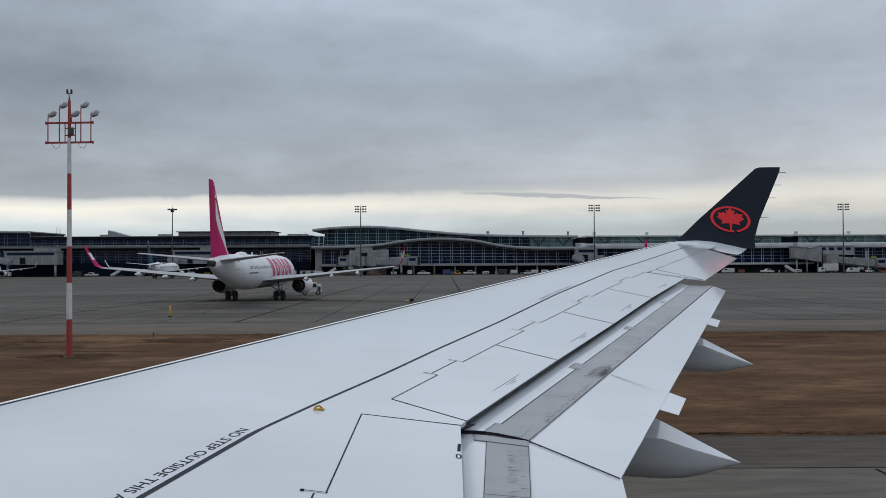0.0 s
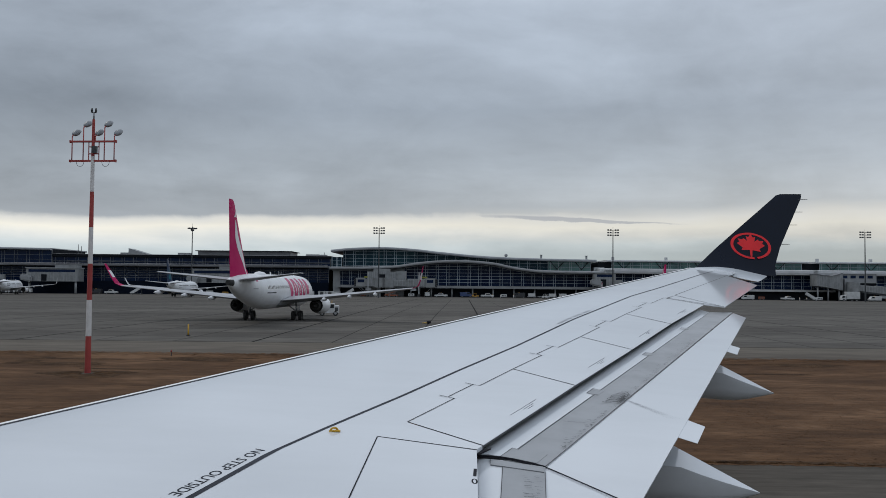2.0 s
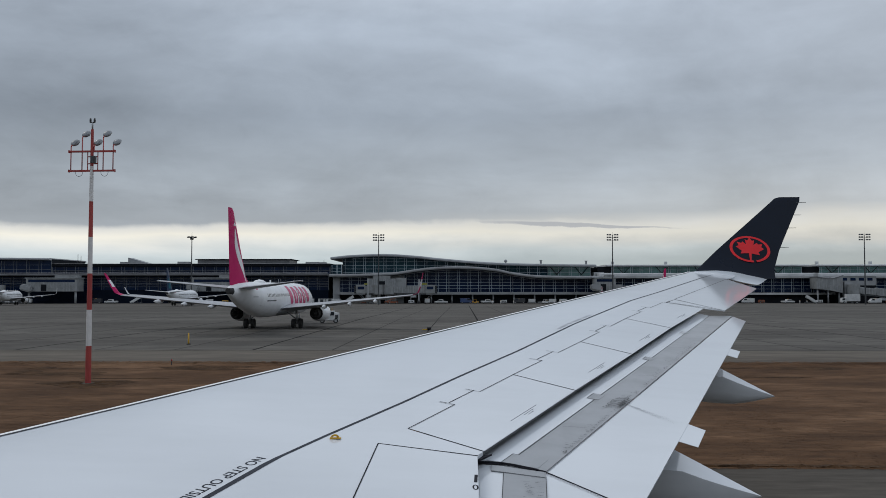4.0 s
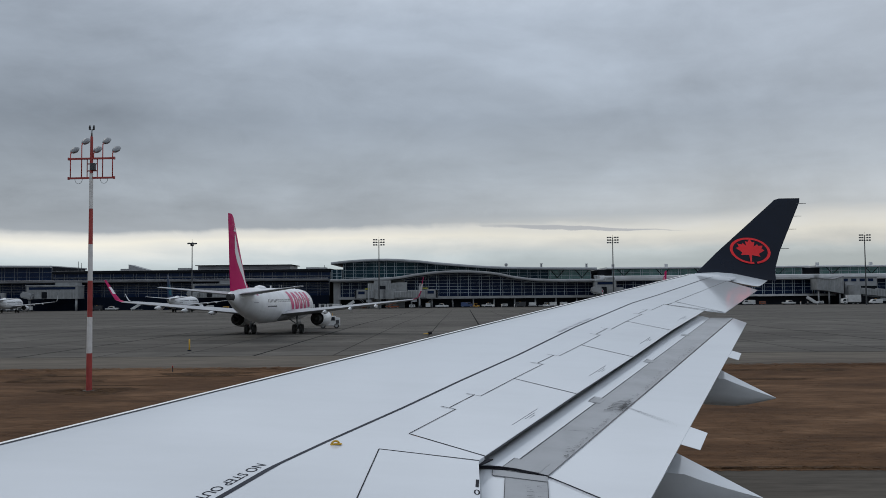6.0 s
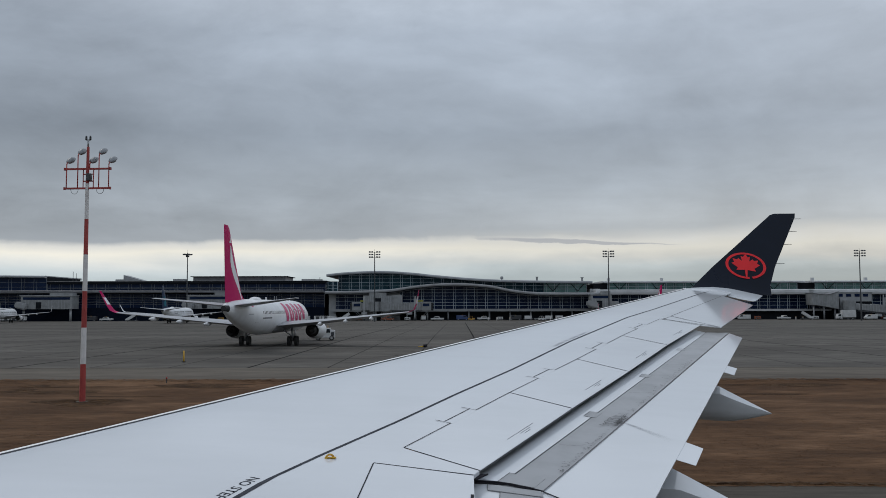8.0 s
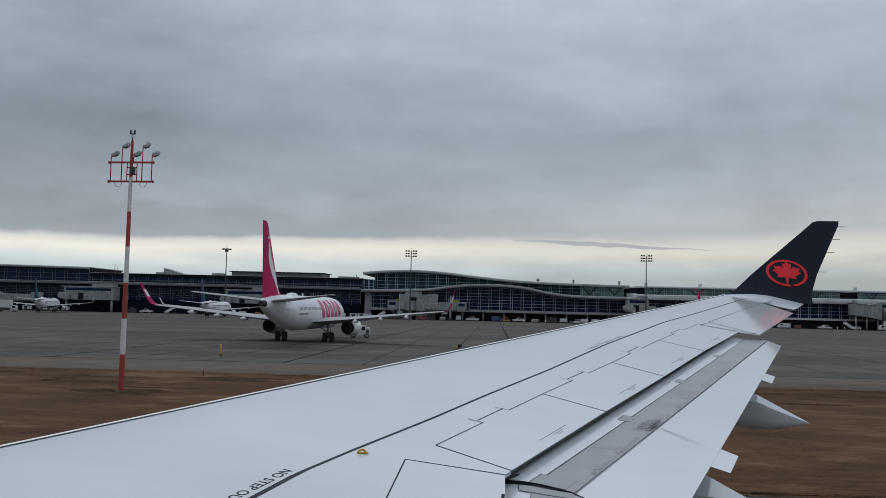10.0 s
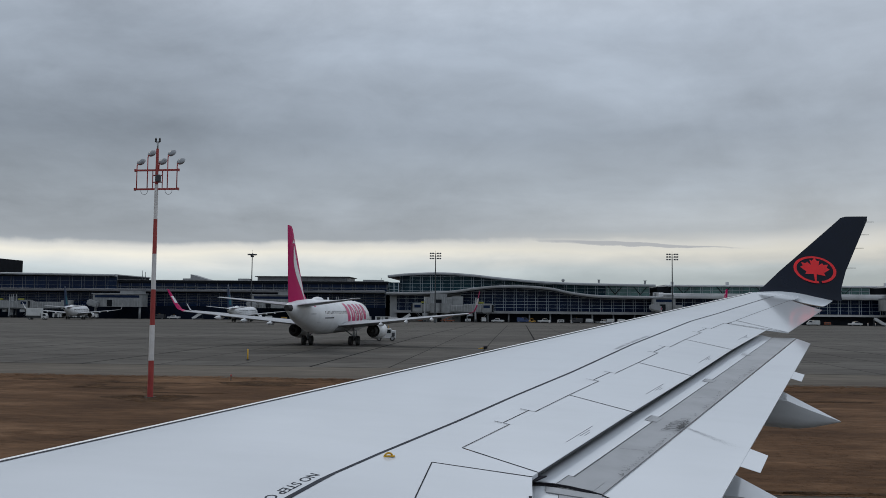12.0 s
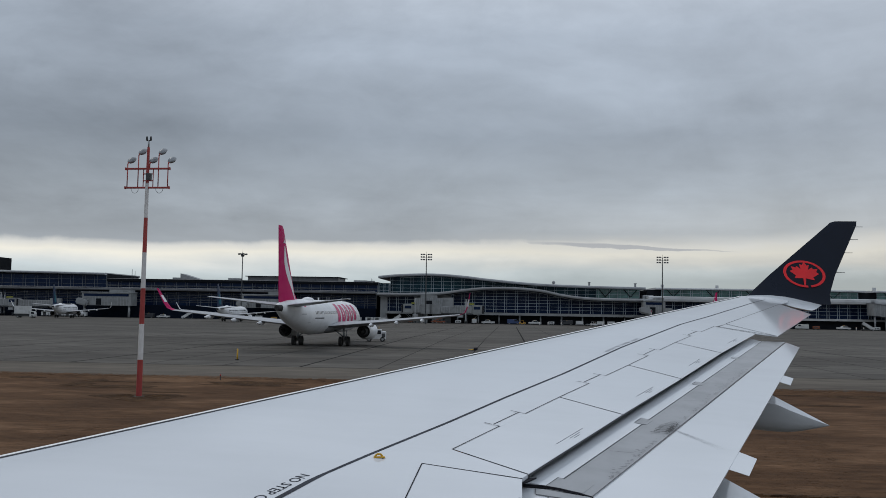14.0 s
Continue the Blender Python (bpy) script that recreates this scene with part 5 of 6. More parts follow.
# clad links from the building to the bridges
for x0, x1 in ((60.5, 69.5), (-111.0, -90.0), (-182.0, -160.0)):
    link = thing("bridge_link", "pale clad fixed link on columns, beside the terminal", "bridge", group="bridge links")
    block(link, "body", x0, x1, FY - 12, FY - 5.3, 5.2, 10.8, BRIDGE)
    block(link, "roof", x0 - 0.4, x1 + 0.4, FY - 12.4, FY - 5.4, 10.8, 11.1, ROOFGREY)
    block(link, "window_band", x0 + 1.0, x1 - 1.0, FY - 12.06, FY - 12.003, 9.2, 10.3, GLASSDARK)
    for x in (x0 + 1.0, x1 - 1.0):
        bm = bmesh.new()
        tube(bm, (x, FY - 11, -0.1), (x, FY - 11, 5.2), 0.5, n=10)
        part("column", bm, CLADMID, link)
    bm = bmesh.new()
    for k in range(int((x1 - x0) / 1.4)):
        bx(bm, x0 + 0.6 + 1.4 * k, x0 + 0.72 + 1.4 * k, FY - 12.1, FY - 12.004, 5.25, 9.1)
    tagged(part("cladding_ribs", bm, ROOFGREY, link), kind="stuff")
    block(link, "plant_box", x0 + 0.55 * (x1 - x0), x1 - 0.5, FY - 11.5, FY - 6.5, 11.1, 12.2, BRIDGE)
    # near-black panel on the face, painted shade of a doorway
    block(link, "door_recess", x0 + 0.30 * (x1 - x0), x0 + 0.30 * (x1 - x0) + 2.2, FY - 12.2, FY - 12.02, 5.4, 8.2, DARKCLAD, "dark panel in place of a shaded recess")
    bm = bmesh.new()
    bx(bm, -2.6, 2.6, -1.5, 1.5, -1.3, 1.3, pose(x0 + 0.7, FY - 12.6, 6.6, 0, 14, 0))
    bmesh.ops.bevel(bm, geom=bm.edges[:], offset=0.5, segments=2, affect="EDGES")
    part("sloped_duct", bm, CLADMID, link, "pale sloped duct")
# gate link with a wavy top, and the clad gallery beside it
gate = thing("bridge_link", "pale clad gate link with a wavy roof, on columns", "bridge", group="bridge links")
top_line = wave([(154.2, 11.1), (157.5, 10.6), (160.9, 10.45), (163.0, 11.0), (165.3, 11.75)])
low_line = wave([(154.2, 6.2), (159.0, 5.6), (165.3, 4.4)])
bm = bmesh.new()
loft(bm, [[(x, FY - 12.5, low_line(x)), (x, FY - 12.5, top_line(x)), (x, FY - 5.3, top_line(x)), (x, FY - 5.3, low_line(x))] for x in (154.2 + 0.925 * i for i in range(13))], smooth=False)
body = part("body", bm, BRIDGE, gate)
bm = bmesh.new()
loft(bm, [[(x, FY - 12.8, top_line(x)), (x, FY - 12.8, top_line(x) + 0.22), (x, FY - 5.4, top_line(x) + 0.22), (x, FY - 5.4, top_line(x))] for x in (154.0 + 0.96 * i for i in range(13))], smooth=False)
part("roof", bm, EAVE, gate, "dark roof edge")
for k in range(7):
    x = 155.2 + 1.5 * k
    block(gate, "cladding_rib", x, x + 0.12, FY - 12.62, FY - 12.504, low_line(x) + 0.1, top_line(x) - 0.1, ROOFGREY)
block(gate, "gallery", 165.4, 181.0, FY - 9.0, FY - 5.3, 7.6, 11.4, CLADMID, "pale clad gallery")
block(gate, "gallery_roof", 165.2, 181.4, FY - 9.4, FY - 5.3, 11.4, 11.65, ROOFGREY)
for k in range(4):
    block(gate, "gallery_window", 166.4 + 3.6 * k, 168.6 + 3.6 * k, FY - 9.05, FY - 9.003, 9.6, 10.8, GLASSDARK)
block(gate, "gallery_base", 165.4, 181.0, FY - 8.6, FY - 5.3, -0.1, 7.6, DARKCLAD)
block(gate, "rotunda_wall", 166.4, 170.4, FY - 11.4, FY - 9.05, 2.0, 9.2, CLADMID)
for x in (155.2, 159.6, 164.2, 167.0, 170.0):
    bm = bmesh.new()
    tube(bm, (x, FY - 11, -0.1), (x, FY - 11, 5.9 if x < 162 else 4.8), 0.35, n=10)
    part("column", bm, CLADMID, gate)
# square stair tower between two bridges
tower = thing("bridge_tower", "square pale clad bridge tower against the terminal", "tower")
block(tower, "body", -36, -24, FY - 12, FY - 7.2, -0.1, 10.6, BRIDGE)
block(tower, "upper_body", -33.5, -26.5, FY - 11.5, FY - 7.2, 10.6, 11.8, BRIDGE)
block(tower, "side_wing", -24, -19.5, FY - 11.2, FY - 7.2, 5.0, 10.9, BRIDGE)
bm = bmesh.new()
for k in range(13):
    bx(bm, -35.9 + 0.95 * k, -35.75 + 0.95 * k, FY - 12.12, FY - 12.003, -0.1, 10.55)
tagged(part("cladding_ribs", bm, ROOFGREY, tower), kind="stuff")
# proud near-black slab; the dark of a recess is only its colour
block(tower, "recess", -31.5, -28.5, FY - 12.25, FY - 12.02, -0.1, 9.5, DARKCLAD, "dark panel in place of a shaded recess")

# ---- parked narrow-body jets ----
MAGENTA = material("magenta_paint", (0.46, 0.002, 0.10), 0.5, amount=0.12, scale=0.4, spec=0.1)
PINK = material("pink_wordmark_paint", (0.50, 0.02, 0.13), 0.4, amount=0.08, scale=0.4)
JETWHITE = material("jet_white_paint", (0.72, 0.73, 0.74), 0.35, amount=0.15, scale=0.5, stretch=(1, 1, 0.6))
JETGREY = material("jet_wing_grey", (0.33, 0.34, 0.36), 0.4, amount=0.2, scale=0.6)
TEAL = material("teal_paint", (0.012, 0.15, 0.19), 0.35, amount=0.1, scale=0.4)
DEEPBLUE = material("deep_blue_paint", (0.012, 0.03, 0.075), 0.35, amount=0.1, scale=0.4)
TYRE = material("black_tyre", (0.02, 0.02, 0.02), 0.8, amount=0.2)
WINDOW = material("cabin_window_glass", (0.02, 0.025, 0.03), 0.15, amount=0.1)


def body_at(x):
    """Half width, half height and centre height of the body, x metres ahead of the tail end."""
    tab = ((0.0, 0.22, 0.30, 4.42), (0.8, 0.42, 0.57, 4.40), (3.0, 0.82, 1.06, 4.18), (6.0, 1.25, 1.48, 3.90), (9.5, 1.64, 1.82, 3.58), (13.0, 1.86, 1.98, 3.42),
           (16.0, 1.88, 2.0, 3.4), (31.0, 1.88, 2.0, 3.4), (33.5, 1.80, 1.93, 3.36), (35.5, 1.52, 1.66, 3.22), (37.0, 1.08, 1.18, 3.02), (38.0, 0.55, 0.60, 2.88), (38.4, 0.10, 0.12, 2.82))
    for (x0, *a), (x1, *b) in zip(tab, tab[1:]):
        if x <= x1:
            break
    t = (x - x0) / (x1 - x0)
    return [p + (q - p) * t for p, q in zip(a, b)]


def on_body(x, z, side, off=0.012):
    w, h, c = body_at(x)
    k = max(-0.98, min(0.98, (z - c) / h))
    return (x, side * (w * math.sqrt(1 - k * k) + off), z)


def blade(bm, secs):
    """A wing-like solid over sections (x_front, x_rear, centre point y, z, half thickness, normal axis)."""
    rings = []
    for xf, xr, y, z, th, ax in secs:
        up, dn = [], []
        for u in (0, 0.08, 0.3, 0.6, 1.0):
            h = th * (math.sqrt(u) * (1 - u) * 2.4 + 0.05)
            x = xf + (xr - xf) * u
            up.append((x, y, z + h) if ax == "z" else (x, y + h, z))
            dn.append((x, y, z - h) if ax == "z" else (x, y - h, z))
        rings.append(up + dn[::-1])
    loft(bm, rings)


FIN = [(8.9, 0.45, 0, 5.0, 0.30, "y"), (7.2, 0.40, 0, 5.40, 0.27, "y"), (6.1, 0.32, 0, 5.95, 0.25, "y"), (1.40, -0.35, 0, 12.35, 0.12, "y"), (0.95, -0.36, 0, 12.65, 0.08, "y")]


def fin_half(x, z):
    """Half thickness of the fin at a point of its side."""
    hs = [f[3] for f in FIN]
    xf, xr, th = (float(np.interp(z, hs, [f[k] for f in FIN])) for k in (0, 1, 4))
    u = min(max((xf - x) / (xf - xr), 0.0), 1.0)
    return th * float(np.interp(u, (0, 0.08, 0.3, 0.6, 1.0), [math.sqrt(v) * (1 - v) * 2.4 + 0.05 for v in (0, 0.08, 0.3, 0.6, 1.0)]))


def jet(label, m, fin_mat, group, flash=None, word=False, winglet_mat=None, tail_paint=None):
    t = thing("parked_jet", label, "jet airliner", m, group)
    bm = bmesh.new()
    xs = [0, 0.4, 0.8, 1.8, 3, 4.5, 6, 7.8, 9.5, 11, 13, 16, 20, 24, 28, 31, 32.5, 33.5, 34.5, 35.5, 36.3, 37, 37.6, 38, 38.25, 38.4]
    rings = []
    for x in xs:
        w, h, c = body_at(x)
        rings.append([(x, w * math.cos(a), c + h * math.sin(a)) for a in (2 * math.pi * i / 28 for i in range(28))])
    loft(bm, rings)
    body = part("fuselage", bm, JETWHITE, t, "white fuselage")
    # exhaust opening and the shading of the tail end in one black cone
    bm = bmesh.new()
    tube(bm, (0.62, 0, 4.40), (-0.2, 0, 4.44), 0.44, 0.25, 16)
    part("exhaust_cone", bm, TYRE, body, "auxiliary exhaust, its black taking in the shading round it")
    # belly fairing
    bm = bmesh.new()
    rings = []
    for x, k in ((14.5, 0.3), (16, 0.85), (19, 1.0), (22, 1.0), (25, 0.8), (26.5, 0.3)):
        rings.append([(x, 1.95 * k * math.cos(a), 2.2 + 0.75 * k * math.sin(a)) for a in (2 * math.pi * i / 16 for i in range(16))])
    loft(bm, rings)
    part("belly_fairing", bm, JETGREY, body)
    # fin with a dorsal fillet
    bm = bmesh.new()
    blade(bm, FIN)
    fin = part("fin", bm, fin_mat, t, "swept coloured tail fin")
    zs, rear, front = flash
    bm = bmesh.new()
    for s in (-1, 1):
        prev = None
        for k in range(15):
            z = zs[0] + (zs[-1] - zs[0]) * k / 14
            a, b = float(np.interp(z, zs, rear)), float(np.interp(z, zs, front))
            cur = [bm.verts.new((x, s * (fin_half(x, z) + 0.015), z)) for x in (a + (b - a) * i / 5 for i in range(6))]
            if prev:
                for i in range(5):
                    q = (prev[i], prev[i + 1], cur[i + 1], cur[i])
                    bm.faces.new(q if s < 0 else q[::-1])
            prev = cur
    part("fin_flash", bm, JETWHITE if tail_paint is None else tail_paint, fin, "pale sweeping flash")
    if word:
        for s in (-1, 1):
            bm = bmesh.new()
            q = [(1.05, 10.95), (1.95, 10.95), (1.55, 11.25), (1.50, 11.75), (1.38, 11.25)]
            bm.faces.new([bm.verts.new((x, s * (fin_half(x, z) + 0.02), z)) for x, z in (q if s < 0 else q[::-1])])
            part("fin_mark", bm, JETWHITE, fin, "small white mark")
    for s in (-1, 1):
        bm = bmesh.new()
        blade(bm, [(6.4, 1.9, s * 0.3, 4.68, 0.2, "z"), (1.4, -0.2, s * 7.1, 5.42, 0.07, "z")])
        part("tailplane", bm, JETGREY, t)
        bm = bmesh.new()
        blade(bm, [(24.5, 15.6, s * 0.6, 2.30, 0.52, "z"), (21.4, 16.2, s * 5.6, 2.76, 0.32, "z"), (16.6, 14.9, s * 16.9, 3.92, 0.10, "z")])
        wing = part("wing", bm, JETGREY, t, "grey wing")
        bm = bmesh.new()
        blade(bm, [(16.6, 14.95, s * 16.9, 3.92, 0.10, "y"), (16.2, 14.75, s * 17.5, 4.20, 0.08, "y"), (15.6, 14.4, s * 17.8, 4.85, 0.07, "y"), (13.9, 13.3, s * 18.2, 6.45, 0.04, "y")])
        tip = part("winglet", bm, winglet_mat or fin_mat, wing, "upturned winglet")
        if word:
            bm = bmesh.new()
            blade(bm, [(15.55, 14.45, s * 17.82, 4.90, 0.10, "y"), (14.75, 13.8, s * 18.02, 5.70, 0.075, "y")])
            part("winglet_band", bm, JETWHITE, tip, "white band")
        for yy in (6.6, 9.6, 12.6):
            bm = bmesh.new()
            rings = []
            for u, k in ((0, 0.1), (0.8, 0.8), (1.8, 1.0), (2.8, 0.6), (3.4, 0.08)):
                x = 18.0 - 0.13 * (yy - 6.6) - u
                rings.append([(x, s * yy + 0.2 * k * math.cos(a), 2.61 + 0.103 * (yy - 5.6) - 0.12 + 0.26 * k * math.sin(a)) for a in (2 * math.pi * i / 10 for i in range(10))])
            loft(bm, rings)
            part("flap_fairing", bm, JETWHITE, wing)
        # engine: nacelle, fan and exhaust, their rear shade put in as black
        bm = bmesh.new()
        rings = []
        for x, r in ((20.6, 0.80), (21.6, 0.98), (23.2, 1.10), (24.6, 1.06), (25.2, 0.95), (25.15, 0.82), (24.6, 0.78)):
            rings.append([(x, s * 4.85 + r * math.cos(a), 1.72 + r * 0.97 * math.sin(a)) for a in (2 * math.pi * i / 24 for i in range(24))])
        loft(bm, rings)
        eng = part("engine", bm, JETWHITE, t, "white engine nacelle")
        bm = bmesh.new()
        tube(bm, (20.75, s * 4.85, 1.72), (19.6, s * 4.85, 1.72), 0.62, 0.48, 20)
        tube(bm, (19.6, s * 4.85, 1.72), (18.7, s * 4.85, 1.72), 0.30, 0.05, 14)
        part("exhaust", bm, TYRE, eng, "exhaust nozzle, black for the shade at the engine's back")
        # flat black ring stands in for the shaded inside of the duct
        bm = bmesh.new()
        for r0, r1, x in ((0.80, 0.50, 20.58),):
            ra = [bm.verts.new((x, s * 4.85 + r0 * math.cos(a), 1.72 + r0 * 0.97 * math.sin(a))) for a in (2 * math.pi * i / 24 for i in range(24))]
            rb = [bm.verts.new((x + 0.02, s * 4.85 + r1 * math.cos(a), 1.72 + r1 * 0.97 * math.sin(a))) for a in (2 * math.pi * i / 24 for i in range(24))]
            for i in range(24):
                j = (i + 1) % 24
                bm.faces.new((ra[i], ra[j], rb[j], rb[i]))
        part("fan_duct", bm, TYRE, eng)
        bm = bmesh.new()
        bx(bm, 20.6, 24.0, s * 4.85 - 0.16, s * 4.85 + 0.16, 2.5, 2.85)
        part("pylon", bm, JETGREY, eng)
        # main gear
        bm = bmesh.new()
        tube(bm, (19.0, s * 2.86, 0.5), (19.0, s * 2.7, 2.5), 0.12, n=10)
        tube(bm, (19.0, s * 2.86, 1.0), (19.0, s * 1.2, 2.2), 0.07, n=8)
        gear = part("main_gear", bm, STEEL, t)
        for o in (-0.43, 0.43):
            bm = bmesh.new()
            tube(bm, (19.0, s * 2.86 + o - 0.19, 0.56), (19.0, s * 2.86 + o + 0.19, 0.56), 0.56, n=18)
            part("tyre", bm, TYRE, gear)
        # windows, doors
        bm = bmesh.new()
        for i in range(44):
            x = 9.6 + i * 0.51
            if 21.3 < x < 21.9:
                continue
            q = [on_body(x + dx, 3.95 + dz, s) for dx, dz in ((-0.12, -0.17), (0.12, -0.17), (0.12, 0.17), (-0.12, 0.17))]
            bm.faces.new([bm.verts.new(p) for p in (q if s < 0 else q[::-1])])
        tagged(part("window_row", bm, WINDOW, body, "row of dark cabin windows"), kind="stuff")
        for xd in (8.0, 33.3):
            bm = bmesh.new()
            o = [(xd - 0.42, 2.9), (xd + 0.42, 2.9), (xd + 0.42, 4.75), (xd - 0.42, 4.75)]
            for (xa, za), (xb, zb) in zip(o, o[1:] + o[:1]):
                tube(bm, on_body(xa, za, s, 0.0), on_body(xb, zb, s, 0.0), 0.02, n=5)
            part("door_outline", bm, JETGREY, body)
        # unreadable small lettering and a mark near the tail, as plain bars
        for xa, xb, za, zb, mt in ((9.3, 12.6, 3.28, 3.42, WINDOW), (6.3, 6.9, 4.55, 4.85, PINK), (5.2, 6.6, 3.75, 3.85, JETGREY)):
            bm = bmesh.new()
            q = [on_body(x, z, s, 0.014) for x, z in ((xa, za), (xb, za), (xb, zb), (xa, zb))]
            bm.faces.new([bm.verts.new(p) for p in (q if s < 0 else q[::-1])])
            part("marking_bar", bm, mt, body)
        if word:
            # five plain slanted shapes stand for the name on the side
            for k, (x0, wd, z0, z1) in enumerate(((29.3, 1.5, 3.0, 4.95), (27.0, 1.5, 2.65, 4.95), (24.7, 1.5, 2.6, 5.0), (21.9, 2.0, 2.6, 4.9), (19.6, 1.5, 2.7, 5.0))):
                bm = bmesh.new()
                cols = []
                for j in range(7):
                    z = z0 + (z1 - z0) * j / 6
                    sl = 0.42 * (z - 4) * (1 if s > 0 else -1)
                    bulge = 0.34 * math.sin(math.pi * j / 6) - 0.24
                    cols.append([bm.verts.new(on_body(x0 + sl - bulge, z, s, 0.02)), bm.verts.new(on_body(x0 + wd + sl + bulge * (0.9 if k % 2 else 0.2), z, s, 0.02))])
                for a, b in zip(cols, cols[1:]):
                    bm.faces.new((a[0], a[1], b[1], b[0]))
                bmesh.ops.recalc_face_normals(bm, faces=bm.faces)
                part("wordmark_shape", bm, PINK, body, "plain pink shape of the name")
                # a pale slot in the shape
                if k in (1, 2, 3):
                    bm = bmesh.new()
                    c0, zz = x0 + wd * (0.48 if k != 2 else 0.3), (z0 + 0.55, z1 - (0.5 if k % 2 else 0.1))
                    prev = None
                    for j in range(5):
                        z = zz[0] + (zz[1] - zz[0]) * j / 4
                        hw = 0.07 + 0.10 * math.sin(math.pi * j / 4)
                        sl = 0.42 * (z - 4) * (1 if s > 0 else -1)
                        cur = [bm.verts.new(on_body(c0 + sl + d, z, s, 0.028)) for d in (-hw, hw)]
                        if prev:
                            bm.faces.new((prev[0], prev[1], cur[1], cur[0]))
                        prev = cur
                    bmesh.ops.recalc_face_normals(bm, faces=bm.faces)
                    part("wordmark_slot", bm, JETWHITE, body)
    bm = bmesh.new()
    tube(bm, (34.0, 0, 0.4), (34.0, 0, 1.9), 0.09, n=8)
    gear = part("nose_gear", bm, STEEL, t)
    for o in (-0.2, 0.2):
        bm = bmesh.new()
        tube(bm, (34.0, o - 0.1, 0.35), (34.0, o + 0.1, 0.35), 0.35, n=14)
        part("tyre", bm, TYRE, gear)
    bm = bmesh.new()
    q = [on_body(x, z, s) for s, x, z in ((-1, 36.0, 3.75), (-1, 36.9, 3.5), (1, 36.9, 3.5), (1, 36.0, 3.75))]
    top = [(35.3, 0.55, 4.55), (35.3, -0.55, 4.55)]
    bm.faces.new([bm.verts.new(p) for p in (q[0], q[1], q[2], q[3], top[0], top[1])])
    bmesh.ops.translate(bm, vec=(0.12, 0, 0.12), verts=bm.verts)
    part("windscreen", bm, WINDOW, body)
    for x, h in ((30, 0.35), (17, 0.3)):
        bm = bmesh.new()
        bx(bm, x, x + 0.5, -0.03, 0.03, 5.3, 5.4 + h)
        part("aerial", bm, JETWHITE, body)
    bm = bmesh.new()
    rings = []
    for x, k in ((10.3, 0.1), (11, 0.8), (12, 1.0), (13.2, 0.9), (14.2, 0.1)):
        rings.append([(x, 0.55 * k * math.cos(a), 5.28 + 0.42 * k * math.sin(a)) for a in (2 * math.pi * i / 12 for i in range(12))])
    loft(bm, rings)
    part("aerial_dome", bm, JETWHITE, body)
    return t


def heading(x, y, bearing):
    """Tail end at (x, y), nose towards the bearing (degrees clockwise from +y)."""
    return pose(x, y, apron_z(x, y), 0, 0, 90 - bearing)


FLASH = ((5.2, 5.9, 6.7, 7.2, 8.03, 8.94, 10.66), (5.65, 4.95, 3.8, 3.1, 2.16, 1.5, 1.47), (5.85, 5.45, 4.9, 4.55, 3.62, 2.6, 1.63))
FLASH2 = ((6.0, 7.0, 7.6, 8.4, 9.3), (2.4, 1.7, 2.6, 1.3, 1.6), (4.4, 3.4, 3.9, 2.8, 1.9))
jet("white jet with magenta fin and pink side shapes on the apron", heading(-21.9, 86.9, 1.9), MAGENTA, "magenta-tailed jets", FLASH, True)
jet("white narrow-body jet with a teal fin, parked nose-in at a gate", heading(-94, 292, -2), DEEPBLUE, "teal-tailed jets", FLASH2, False, JETWHITE, TEAL)
jet("white narrow-body jet with a teal fin, parked beside a boarding bridge", heading(-164, 318, -14), DEEPBLUE, "teal-tailed jets", FLASH2, False, JETWHITE, TEAL)
jet("white narrow-body jet with a magenta fin, nose towards the terminal", heading(72, 300, -6), MAGENTA, "magenta-tailed jets", FLASH, True)

# ---- small things on the apron ----
CARWHITE = material("vehicle_white", (0.52, 0.53, 0.53), 0.4, amount=0.2, scale=0.8)
CARBLUE = material("vehicle_blue", (0.03, 0.06, 0.16), 0.4, amount=0.2, scale=0.8)
CARYELLOW = material("vehicle_yellow", (0.45, 0.24, 0.03), 0.45, amount=0.2, scale=0.8)
CARDARK = material("vehicle_dark", (0.03, 0.032, 0.038), 0.4, amount=0.2, scale=0.8)
RUST = material("rusty_orange", (0.24, 0.07, 0.03), 0.6, amount=0.3, scale=0.8)
GLAZE = material("vehicle_glass", (0.015, 0.02, 0.025), 0.1, amount=0.1)


def wheels(t, xs, half, r):
    for x in xs:
        for s in (-1, 1):
            bm = bmesh.new()
            tube(bm, (x, s * half - 0.12, r), (x, s * half + 0.12, r), r, n=14)
            w = part("wheel", bm, TYRE, t)
            bm = bmesh.new()
            tube(bm, (x, s * (half + 0.10), r), (x, s * (half + 0.135), r), r * 0.5, n=10)
            part("hub", bm, STEEL, w)


def profile(t, name, pts, half, mat, bevel=0.06, label=""):
    """A side outline (x, z) drawn out across the width, its edges rounded."""
    bm = bmesh.new()
    a = [bm.verts.new((x, -half, z)) for x, z in pts]
    b = [bm.verts.new((x, half, z)) for x, z in pts]
    bm.faces.new(a)
    bm.faces.new(b[::-1])
    for i in range(len(pts)):
        j = (i + 1) % len(pts)
        bm.faces.new((a[j], a[i], b[i], b[j]))
    bmesh.ops.recalc_face_normals(bm, faces=bm.faces)
    bmesh.ops.bevel(bm, geom=bm.edges[:], offset=bevel, segments=1, affect="EDGES")
    return part(name, bm, mat, t, label)


